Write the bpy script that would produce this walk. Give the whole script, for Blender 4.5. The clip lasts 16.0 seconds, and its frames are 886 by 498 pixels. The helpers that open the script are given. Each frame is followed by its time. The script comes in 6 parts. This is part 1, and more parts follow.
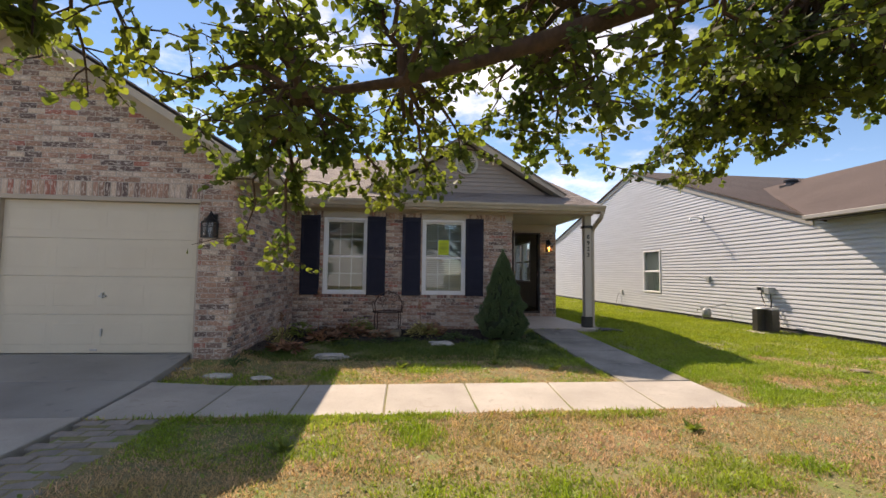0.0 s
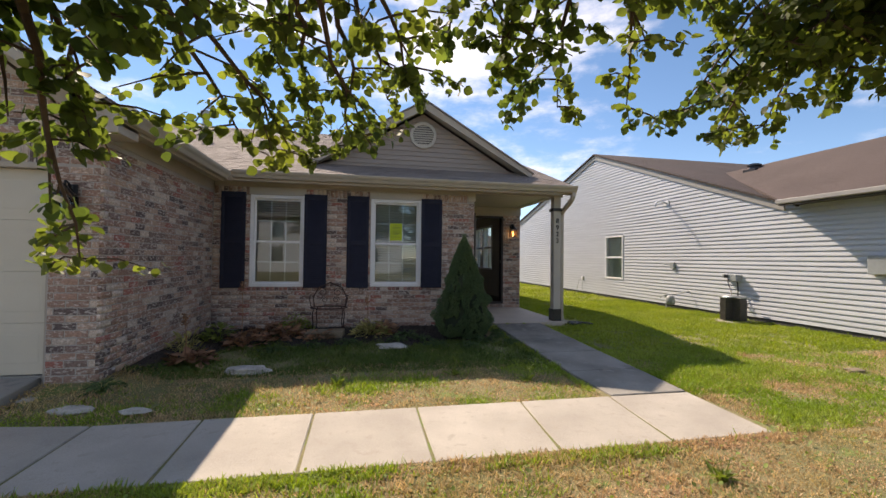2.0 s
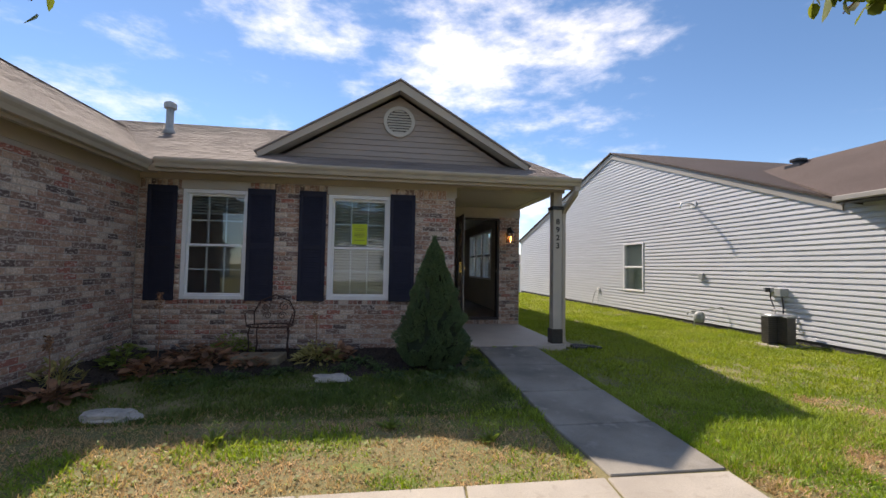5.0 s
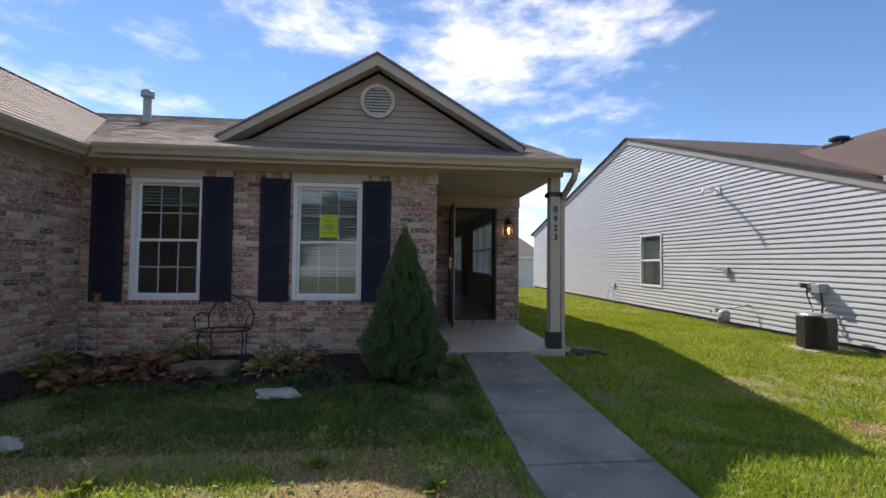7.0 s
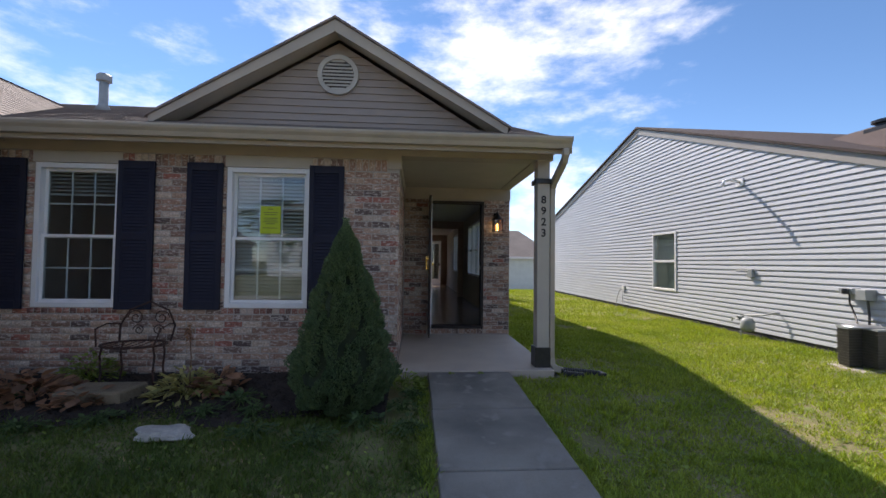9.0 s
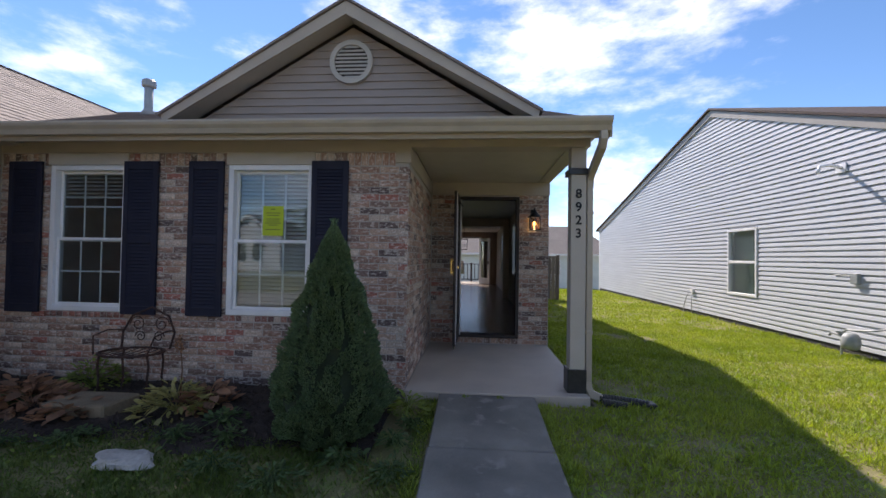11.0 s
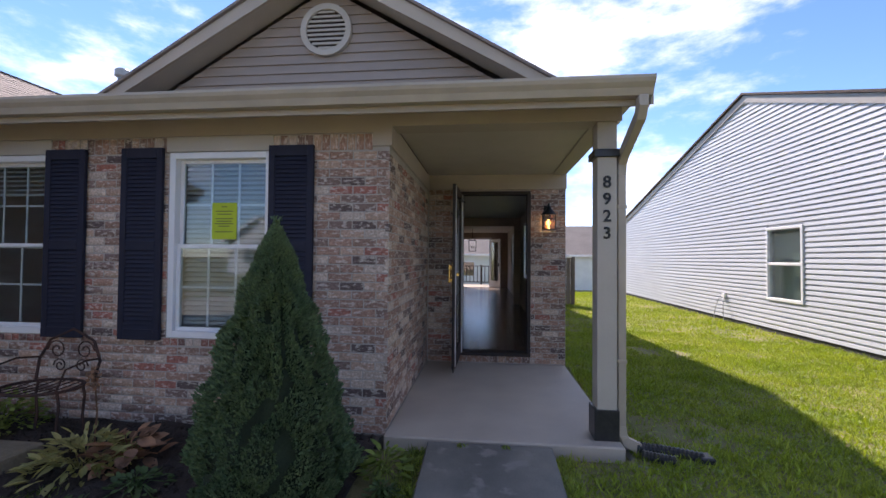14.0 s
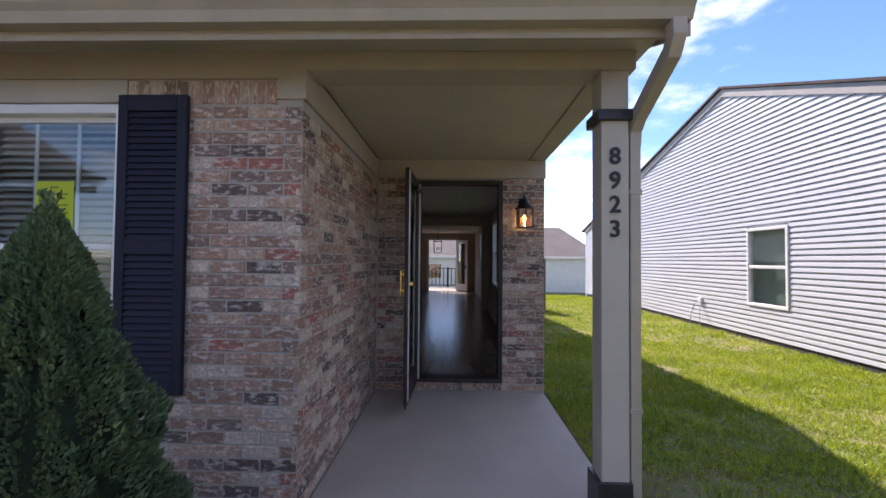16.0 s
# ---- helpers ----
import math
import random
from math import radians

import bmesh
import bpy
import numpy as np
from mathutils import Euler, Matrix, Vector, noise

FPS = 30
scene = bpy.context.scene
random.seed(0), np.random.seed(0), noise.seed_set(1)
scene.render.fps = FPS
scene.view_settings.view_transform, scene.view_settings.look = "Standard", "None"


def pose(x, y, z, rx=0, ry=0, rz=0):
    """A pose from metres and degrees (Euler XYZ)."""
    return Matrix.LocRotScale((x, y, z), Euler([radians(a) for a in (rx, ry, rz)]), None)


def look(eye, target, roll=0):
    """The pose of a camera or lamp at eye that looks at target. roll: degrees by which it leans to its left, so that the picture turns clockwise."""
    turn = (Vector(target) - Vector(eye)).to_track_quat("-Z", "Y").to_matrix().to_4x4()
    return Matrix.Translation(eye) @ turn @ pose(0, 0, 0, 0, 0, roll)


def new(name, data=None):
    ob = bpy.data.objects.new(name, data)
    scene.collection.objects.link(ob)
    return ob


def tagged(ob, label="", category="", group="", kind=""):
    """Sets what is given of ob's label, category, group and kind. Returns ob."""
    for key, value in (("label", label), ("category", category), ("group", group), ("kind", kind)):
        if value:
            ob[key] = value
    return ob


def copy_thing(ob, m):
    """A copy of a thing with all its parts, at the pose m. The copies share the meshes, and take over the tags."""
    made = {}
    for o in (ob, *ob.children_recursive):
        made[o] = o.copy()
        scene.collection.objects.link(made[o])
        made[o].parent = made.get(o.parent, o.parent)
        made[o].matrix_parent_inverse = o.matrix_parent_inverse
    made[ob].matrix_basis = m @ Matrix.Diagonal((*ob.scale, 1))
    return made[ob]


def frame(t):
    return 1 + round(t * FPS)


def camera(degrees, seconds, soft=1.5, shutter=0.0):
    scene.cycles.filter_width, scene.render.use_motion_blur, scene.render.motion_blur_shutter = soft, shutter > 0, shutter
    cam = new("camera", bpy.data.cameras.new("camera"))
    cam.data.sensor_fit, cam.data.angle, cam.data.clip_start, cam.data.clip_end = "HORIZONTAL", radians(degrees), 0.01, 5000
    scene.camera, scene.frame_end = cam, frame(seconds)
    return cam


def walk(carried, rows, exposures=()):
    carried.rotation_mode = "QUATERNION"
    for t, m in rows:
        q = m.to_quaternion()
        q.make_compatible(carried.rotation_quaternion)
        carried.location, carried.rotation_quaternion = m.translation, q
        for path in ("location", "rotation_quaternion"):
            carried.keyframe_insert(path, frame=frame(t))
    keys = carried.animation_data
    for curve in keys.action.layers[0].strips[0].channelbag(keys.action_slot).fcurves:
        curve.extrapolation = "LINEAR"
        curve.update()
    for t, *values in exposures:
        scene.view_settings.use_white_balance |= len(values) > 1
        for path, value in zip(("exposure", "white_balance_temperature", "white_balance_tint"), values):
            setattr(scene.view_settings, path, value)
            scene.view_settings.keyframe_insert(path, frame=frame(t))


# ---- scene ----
cam = camera(93.8, 16.0)
PATH = [
    (0, (-2.334, -8.852, 1.304), (-2.149, -6.864, 1.421), 0.8),
    (0.5, (-2.346, -8.555, 1.327), (-2.101, -6.572, 1.43), 0.6),
    (1, (-2.323, -8.257, 1.328), (-2.02, -6.282, 1.412), 0.6),
    (1.5, (-2.251, -7.963, 1.345), (-1.897, -5.996, 1.411), 0.5),
    (2, (-2.114, -7.703, 1.377), (-1.729, -5.741, 1.422), 0.7),
    (2.5, (-1.973, -7.458, 1.388), (-1.589, -5.496, 1.438), 0.7),
    (3, (-1.836, -7.249, 1.41), (-1.48, -5.282, 1.471), 0.7),
    (3.5, (-1.714, -7.092, 1.428), (-1.386, -5.121, 1.508), 0.9),
    (4, (-1.523, -6.895, 1.401), (-1.216, -4.921, 1.503), 0.9),
    (6.5, (-0.617, -5.953, 1.359), (-0.384, -3.968, 1.42), 0.9),
    (7, (-0.47, -5.795, 1.383), (-0.275, -3.805, 1.445), 0.6),
    (7.5, (-0.288, -5.613, 1.406), (-0.117, -3.622, 1.471), 0.4),
    (8, (-0.125, -5.358, 1.39), (0.027, -3.365, 1.451), 0.4),
    (8.2, (-0.061, -5.252, 1.39), (0.091, -3.258, 1.453), 0.4),
    (10.3, (0.521, -4.4, 1.458), (0.518, -2.401, 1.511), 1.1),
    (10.5, (0.553, -4.348, 1.488), (0.513, -2.349, 1.533), 1.0),
    (11, (0.686, -4.257, 1.494), (0.536, -2.263, 1.534), 0.9),
    (11.5, (0.773, -4.194, 1.52), (0.521, -2.211, 1.556), 0.9),
    (12, (0.77, -4.134, 1.52), (0.452, -2.16, 1.557), 0.7),
    (12.5, (0.737, -3.976, 1.546), (0.402, -2.005, 1.579), 0.5),
    (13, (0.722, -3.826, 1.547), (0.409, -1.851, 1.583), 0.4),
    (13.5, (0.769, -3.595, 1.544), (0.504, -1.613, 1.584), 0.4),
    (14, (0.797, -3.333, 1.551), (0.589, -1.345, 1.595), 0.5),
    (14.5, (0.787, -3.051, 1.571), (0.63, -1.058, 1.619), 0.6),
    (15, (0.817, -2.807, 1.572), (0.701, -0.811, 1.625), 0.7),
    (15.5, (0.862, -2.557, 1.58), (0.781, -0.56, 1.641), 0.7),
    (16, (0.853, -2.282, 1.58), (0.799, -0.283, 1.632), 0.5),
]
EXPOSURES = [(0.0, 2.04, 8000, 20), (2.5, 1.92, 7700, 18), (4.0, 1.90, 7500, 18), (7.0, 1.86, 7000, 18), (12.0, 2.12, 6700, 20), (16.0, 2.45, 6700, 26)]
walk(cam, [(t, look(eye, target, roll)) for t, eye, target, roll in PATH], EXPOSURES)

# ---- world, sun, exposure ----
TO_SUN = Vector((-0.39, 0.95, 1.0)).normalized()
world = bpy.data.worlds.new("world")
scene.world = world
world.use_nodes = True
wn, wl = world.node_tree.nodes, world.node_tree.links
background = wn["Background"]
sky = wn.new("ShaderNodeTexSky")
sky.sky_type = "NISHITA"
sky.sun_disc = False
sky.sun_elevation = math.asin(TO_SUN.z)
sky.sun_rotation = math.atan2(TO_SUN.x, TO_SUN.y)
sky.air_density, sky.dust_density, sky.ozone_density = 0.8, 0.02, 4.0
sky.altitude = 300
SKY_STRENGTH = 0.15
CLOUD_COLOR = (2.75, 2.85, 3.05, 1)
CLOUD_BANKS = [(9, 29, 0.17, 0.08), (-14, 34, 0.24, 0.06), (25, 27, 0.14, 0.05), (15, 8, 0.15, 0.09), (42, 20, 0.40, -0.10), (-2, 18, 0.22, -0.04), (-32, 16, 0.2, 0.03)]
coords = wn.new("ShaderNodeTexCoord")
squash = wn.new("ShaderNodeMapping")
squash.inputs["Scale"].default_value = (1.0, 1.0, 2.4)
squash.inputs["Location"].default_value = (0.35, 0.1, 0.2)


def sky_noise(scale, detail, rough):
    node = wn.new("ShaderNodeTexNoise")
    node.inputs["Scale"].default_value = scale
    node.inputs["Detail"].default_value = detail
    node.inputs["Roughness"].default_value = rough
    wl.new(squash.outputs["Vector"], node.inputs["Vector"])
    return node.outputs["Fac"]


def sky_math(op, a, b):
    node = wn.new("ShaderNodeMath")
    node.operation = op
    for k, v in enumerate((a, b)):
        if isinstance(v, (int, float)):
            node.inputs[k].default_value = v
        else:
            wl.new(v, node.inputs[k])
    return node.outputs[0]


def cloud_bank(azimuth, height, size, weight):
    """A rise of the cloud cover round one compass direction (degrees right of +y, and above the horizon)."""
    a, h = radians(azimuth), radians(height)
    way = wn.new("ShaderNodeVectorMath")
    way.operation = "DISTANCE"
    wl.new(coords.outputs["Generated"], way.inputs[0])
    way.inputs[1].default_value = (math.sin(a) * math.cos(h), math.cos(a) * math.cos(h), math.sin(h))
    r = wn.new("ShaderNodeMapRange")
    r.interpolation_type = "SMOOTHSTEP"
    r.inputs["From Min"].default_value, r.inputs["From Max"].default_value = size, 0.0
    r.inputs["To Max"].default_value = weight
    wl.new(way.outputs["Value"], r.inputs["Value"])
    return r.outputs["Result"]


wl.new(coords.outputs["Generated"], squash.inputs["Vector"])
cover = sky_math("ADD", sky_math("MULTIPLY", sky_noise(2.6, 5, 0.55), 0.55), sky_math("MULTIPLY", sky_noise(8.0, 8, 0.62), 0.45))
for azimuth, height, size, weight in CLOUD_BANKS:
    cover = sky_math("ADD", cover, cloud_bank(azimuth, height, size, weight))
cloud_ramp = wn.new("ShaderNodeMapRange")
cloud_ramp.interpolation_type = "SMOOTHSTEP"
cloud_ramp.inputs["From Min"].default_value, cloud_ramp.inputs["From Max"].default_value = 0.46, 0.74
cloud_mix = wn.new("ShaderNodeMix")
cloud_mix.data_type = "RGBA"
cloud_mix.inputs["B"].default_value = CLOUD_COLOR
wl.new(cover, cloud_ramp.inputs["Value"])
wl.new(cloud_ramp.outputs["Result"], cloud_mix.inputs["Factor"])
sky_hue = wn.new("ShaderNodeHueSaturation")
sky_hue.inputs["Saturation"].default_value = 1.08
sky_hue.inputs["Value"].default_value = 0.35
sky_hue.inputs["Hue"].default_value = 0.496
wl.new(sky.outputs["Color"], sky_hue.inputs["Color"])
wl.new(sky_hue.outputs["Color"], cloud_mix.inputs["A"])
wl.new(cloud_mix.outputs["Result"], background.inputs["Color"])
background.inputs["Strength"].default_value = SKY_STRENGTH

sun = new("sun", bpy.data.lights.new("sun", "SUN"))
sun.data.energy = 1.8
sun.data.angle = radians(0.55)
sun.data.color = (1.0, 0.95, 0.86)
sun.matrix_world = look(TO_SUN * 60, (0, 0, 0))

# ---- helpers of this scene ----
ORG = {}


def rgba(c):
    return (c[0], c[1], c[2], 1.0)


def surf(name, c1, c2, scale=8.0, rough=0.7, bump=0.0, bscale=60.0, metal=0.0, fine=0.15, spots=None, vary=0.0, stretch=(1, 1, 1), trans=None):
    """A two-scale surface: broad mottling from c1 to c2, fine grain, relief, and optional spots (colour, scale, threshold)."""
    m = bpy.data.materials.new(name)
    m.use_nodes = True
    n, l = m.node_tree.nodes, m.node_tree.links
    bs = n["Principled BSDF"]
    tc = n.new("ShaderNodeTexCoord")
    mp = n.new("ShaderNodeMapping")
    mp.inputs["Scale"].default_value = stretch
    l.new(tc.outputs["Object"], mp.inputs["Vector"])
    big = n.new("ShaderNodeTexNoise")
    big.inputs["Scale"].default_value = scale
    big.inputs["Detail"].default_value = 5
    l.new(mp.outputs["Vector"], big.inputs["Vector"])
    ramp = n.new("ShaderNodeMapRange")
    ramp.inputs["From Min"].default_value, ramp.inputs["From Max"].default_value = 0.3, 0.7
    l.new(big.outputs["Fac"], ramp.inputs["Value"])
    mix = n.new("ShaderNodeMix")
    mix.data_type = "RGBA"
    mix.inputs["A"].default_value, mix.inputs["B"].default_value = rgba(c1), rgba(c2)
    l.new(ramp.outputs["Result"], mix.inputs["Factor"])
    col = mix.outputs["Result"]
    tiny = n.new("ShaderNodeTexNoise")
    tiny.inputs["Scale"].default_value = bscale
    tiny.inputs["Detail"].default_value = 4
    l.new(mp.outputs["Vector"], tiny.inputs["Vector"])
    if spots:
        sp = n.new("ShaderNodeTexNoise")
        sp.inputs["Scale"].default_value = spots[1]
        sp.inputs["Detail"].default_value = 6
        l.new(mp.outputs["Vector"], sp.inputs["Vector"])
        sr = n.new("ShaderNodeMapRange")
        sr.inputs["From Min"].default_value, sr.inputs["From Max"].default_value = spots[2], spots[2] + 0.08
        l.new(sp.outputs["Fac"], sr.inputs["Value"])
        sm = n.new("ShaderNodeMix")
        sm.data_type = "RGBA"
        l.new(sr.outputs["Result"], sm.inputs["Factor"])
        l.new(col, sm.inputs["A"])
        sm.inputs["B"].default_value = rgba(spots[0])
        col = sm.outputs["Result"]
    hv = n.new("ShaderNodeHueSaturation")
    gr = n.new("ShaderNodeMapRange")
    gr.inputs["To Min"].default_value, gr.inputs["To Max"].default_value = 1 - fine, 1 + fine
    l.new(tiny.outputs["Fac"], gr.inputs["Value"])
    value = gr.outputs["Result"]
    if vary:
        oi = n.new("ShaderNodeObjectInfo")
        ge = n.new("ShaderNodeNewGeometry")
        ad = n.new("ShaderNodeMath")
        l.new(oi.outputs["Random"], ad.inputs[0])
        l.new(ge.outputs["Random Per Island"], ad.inputs[1])
        fr = n.new("ShaderNodeMath")
        fr.operation = "FRACT"
        l.new(ad.outputs[0], fr.inputs[0])
        vr = n.new("ShaderNodeMapRange")
        vr.inputs["To Min"].default_value, vr.inputs["To Max"].default_value = 1 - vary, 1 + vary
        l.new(fr.outputs[0], vr.inputs["Value"])
        mu = n.new("ShaderNodeMath")
        mu.operation = "MULTIPLY"
        l.new(value, mu.inputs[0])
        l.new(vr.outputs["Result"], mu.inputs[1])
        value = mu.outputs[0]
    l.new(value, hv.inputs["Value"])
    l.new(col, hv.inputs["Color"])
    l.new(hv.outputs["Color"], bs.inputs["Base Color"])
    bs.inputs["Roughness"].default_value = rough
    bs.inputs["Metallic"].default_value = metal
    if bump:
        bp = n.new("ShaderNodeBump")
        bp.inputs["Strength"].default_value = min(1.0, bump)
        bp.inputs["Distance"].default_value = 0.01
        l.new(tiny.outputs["Fac"], bp.inputs["Height"])
        l.new(bp.outputs["Normal"], bs.inputs["Normal"])
    if trans:
        tr = n.new("ShaderNodeBsdfTranslucent")
        th = n.new("ShaderNodeHueSaturation")
        th.inputs["Value"].default_value = trans[1]
        th.inputs["Saturation"].default_value = 1.15
        th.inputs["Hue"].default_value = trans[2]
        l.new(hv.outputs["Color"], th.inputs["Color"])
        l.new(th.outputs["Color"], tr.inputs["Color"])
        ms = n.new("ShaderNodeMixShader")
        ms.inputs["Fac"].default_value = trans[0]
        l.new(bs.outputs["BSDF"], ms.inputs[1])
        l.new(tr.outputs["BSDF"], ms.inputs[2])
        l.new(ms.outputs["Shader"], n["Material Output"].inputs["Surface"])
    return m


def brick_material(name, stops, smear=0.62):
    """Tumbled clay brick: every piece takes its own tone, with pale mortar smears and pits."""
    m = bpy.data.materials.new(name)
    m.use_nodes = True
    n, l = m.node_tree.nodes, m.node_tree.links
    bs = n["Principled BSDF"]
    oi, ge = n.new("ShaderNodeObjectInfo"), n.new("ShaderNodeNewGeometry")
    ad, fr = n.new("ShaderNodeMath"), n.new("ShaderNodeMath")
    fr.operation = "FRACT"
    l.new(oi.outputs["Random"], ad.inputs[0])
    l.new(ge.outputs["Random Per Island"], ad.inputs[1])
    l.new(ad.outputs[0], fr.inputs[0])
    cr = n.new("ShaderNodeValToRGB")
    cr.color_ramp.interpolation = "CONSTANT"
    for i, (pos, c) in enumerate(stops):
        el = cr.color_ramp.elements[i] if i < 2 else cr.color_ramp.elements.new(pos)
        el.position, el.color = pos, rgba(c)
    km, wh = n.new("ShaderNodeMath"), n.new("ShaderNodeTexWhiteNoise")
    km.operation = "MULTIPLY"
    km.inputs[1].default_value = 971.0
    wh.noise_dimensions = "1D"
    l.new(fr.outputs[0], km.inputs[0])
    l.new(km.outputs[0], wh.inputs["W"])
    l.new(wh.outputs["Value"], cr.inputs["Fac"])
    tc = n.new("ShaderNodeTexCoord")
    ofs = n.new("ShaderNodeVectorMath")
    sc = n.new("ShaderNodeVectorMath")
    sc.operation = "SCALE"
    sc.inputs[0].default_value = (37.0, 17.0, 53.0)
    l.new(fr.outputs[0], sc.inputs["Scale"])
    l.new(tc.outputs["Object"], ofs.inputs[0])
    l.new(sc.outputs["Vector"], ofs.inputs[1])
    blot = n.new("ShaderNodeTexNoise")
    blot.inputs["Scale"].default_value = 24
    blot.inputs["Detail"].default_value = 4
    streak = n.new("ShaderNodeMapping")
    streak.inputs["Scale"].default_value = (0.8, 0.8, 2.0)
    l.new(ofs.outputs["Vector"], streak.inputs["Vector"])
    l.new(streak.outputs["Vector"], blot.inputs["Vector"])
    rg = n.new("ShaderNodeMapRange")
    rg.inputs["From Min"].default_value, rg.inputs["From Max"].default_value = 0.515, 0.62
    rg.inputs["To Max"].default_value = smear
    l.new(blot.outputs["Fac"], rg.inputs["Value"])
    mx = n.new("ShaderNodeMix")
    mx.data_type = "RGBA"
    mx.inputs["B"].default_value = (0.66, 0.58, 0.51, 1)
    l.new(rg.outputs["Result"], mx.inputs["Factor"])
    l.new(cr.outputs["Color"], mx.inputs["A"])
    tiny = n.new("ShaderNodeTexNoise")
    tiny.inputs["Scale"].default_value = 55
    tiny.inputs["Detail"].default_value = 5
    l.new(ofs.outputs["Vector"], tiny.inputs["Vector"])
    hv = n.new("ShaderNodeHueSaturation")
    gr = n.new("ShaderNodeMapRange")
    gr.inputs["To Min"].default_value, gr.inputs["To Max"].default_value = 0.25, 1.75
    l.new(tiny.outputs["Fac"], gr.inputs["Value"])
    l.new(gr.outputs["Result"], hv.inputs["Value"])
    l.new(mx.outputs["Result"], hv.inputs["Color"])
    l.new(hv.outputs["Color"], bs.inputs["Base Color"])
    bs.inputs["Roughness"].default_value = 0.9
    bp = n.new("ShaderNodeBump")
    bp.inputs["Strength"].default_value = 0.7
    bp.inputs["Distance"].default_value = 0.008
    l.new(blot.outputs["Fac"], bp.inputs["Height"])
    l.new(bp.outputs["Normal"], bs.inputs["Normal"])
    return m


def glass_material(name, tint=(0.9, 0.95, 0.95), rough=0.02, clear=0.93, mirror=0.07):
    """A thin pane: mostly see-through, a mirror at glancing angles."""
    m = bpy.data.materials.new(name)
    m.use_nodes = True
    n, l = m.node_tree.nodes, m.node_tree.links
    tr, gl, mx, fz = n.new("ShaderNodeBsdfTransparent"), n.new("ShaderNodeBsdfGlossy"), n.new("ShaderNodeMixShader"), n.new("ShaderNodeLayerWeight")
    tr.inputs["Color"].default_value = rgba([c * clear for c in tint])
    gl.inputs["Roughness"].default_value = rough
    pw, mr = n.new("ShaderNodeMath"), n.new("ShaderNodeMapRange")
    pw.operation = "POWER"
    pw.inputs[1].default_value = 3.5
    mr.inputs["To Min"].default_value, mr.inputs["To Max"].default_value = mirror, 0.95
    l.new(fz.outputs["Facing"], pw.inputs[0])
    l.new(pw.outputs[0], mr.inputs["Value"])
    l.new(mr.outputs["Result"], mx.inputs["Fac"])
    l.new(tr.outputs["BSDF"], mx.inputs[1])
    l.new(gl.outputs["BSDF"], mx.inputs[2])
    l.new(mx.outputs["Shader"], n["Material Output"].inputs["Surface"])
    return m


def glow(name, color, strength):
    m = bpy.data.materials.new(name)
    m.use_nodes = True
    bs = m.node_tree.nodes["Principled BSDF"]
    bs.inputs["Base Color"].default_value = rgba(color)
    bs.inputs["Emission Color"].default_value = rgba(color)
    bs.inputs["Emission Strength"].default_value = strength
    return m


BRICKS = [(0.0, (0.38, 0.225, 0.165)), (0.15, (0.29, 0.18, 0.135)), (0.29, (0.45, 0.305, 0.225)), (0.43, (0.32, 0.19, 0.14)),
          (0.56, (0.54, 0.42, 0.335)), (0.66, (0.22, 0.145, 0.12)), (0.80, (0.13, 0.09, 0.08)), (0.88, (0.36, 0.14, 0.105)), (0.94, (0.48, 0.38, 0.31))]
RED_BRICKS = [(0.0, (0.33, 0.125, 0.09)), (0.3, (0.25, 0.105, 0.08)), (0.55, (0.38, 0.19, 0.145)), (0.8, (0.16, 0.085, 0.07)), (0.93, (0.52, 0.41, 0.34))]
M_BRICK = brick_material("brick", BRICKS)
M_RED = brick_material("red_brick", RED_BRICKS, 0.3)
M_MORTAR = surf("mortar", (0.47, 0.42, 0.37), (0.38, 0.34, 0.30), 6, 0.95, 0.6, 180)
M_TRIM = surf("tan_trim", (0.44, 0.37, 0.29), (0.39, 0.33, 0.26), 3, 0.55, 0.08, 90, fine=0.05)
M_SOFFIT = surf("tan_soffit", (0.50, 0.45, 0.38), (0.45, 0.405, 0.34), 3, 0.6, 0.05, 60, fine=0.04)
M_GUTTER = surf("tan_gutter", (0.45, 0.385, 0.30), (0.39, 0.335, 0.265), 5, 0.4, 0.04, 40, fine=0.06)
M_SIDING_TAN = surf("tan_siding", (0.35, 0.28, 0.23), (0.31, 0.25, 0.205), 3, 0.55, 0.1, 120, fine=0.05, vary=0.03, stretch=(1, 1, 6))
M_SIDING_WHITE = surf("white_siding", (0.55, 0.57, 0.60), (0.50, 0.52, 0.55), 1.4, 0.5, 0.06, 90, fine=0.04, vary=0.02, stretch=(0.5, 0.5, 4))
M_WHITE = surf("white_vinyl", (0.82, 0.82, 0.82), (0.75, 0.75, 0.76), 4, 0.35, 0.02, 60, fine=0.03)
M_SHUTTER = surf("navy_shutter", (0.008, 0.009, 0.024), (0.013, 0.014, 0.032), 8, 0.75, 0.1, 80, fine=0.15)
M_DARK = surf("dark_brown_paint", (0.022, 0.014, 0.013), (0.032, 0.02, 0.018), 8, 0.6, 0.05, 80)
M_BLACK = surf("black_metal", (0.012, 0.012, 0.013), (0.022, 0.02, 0.02), 20, 0.35, 0.1, 90, metal=0.4)
M_BRASS = surf("brass", (0.65, 0.45, 0.16), (0.5, 0.34, 0.12), 20, 0.25, 0, 60, metal=1.0)
M_DOORCREAM = surf("cream_garage_paint", (0.60, 0.54, 0.43), (0.56, 0.50, 0.395), 2.0, 0.5, 0.1, 120, fine=0.05)
M_ROOF = surf("asphalt_shingle", (0.215, 0.175, 0.155), (0.265, 0.22, 0.19), 1.2, 0.85, 0.7, 160, fine=0.45, spots=((0.18, 0.145, 0.13), 2.6, 0.60), vary=0.07)
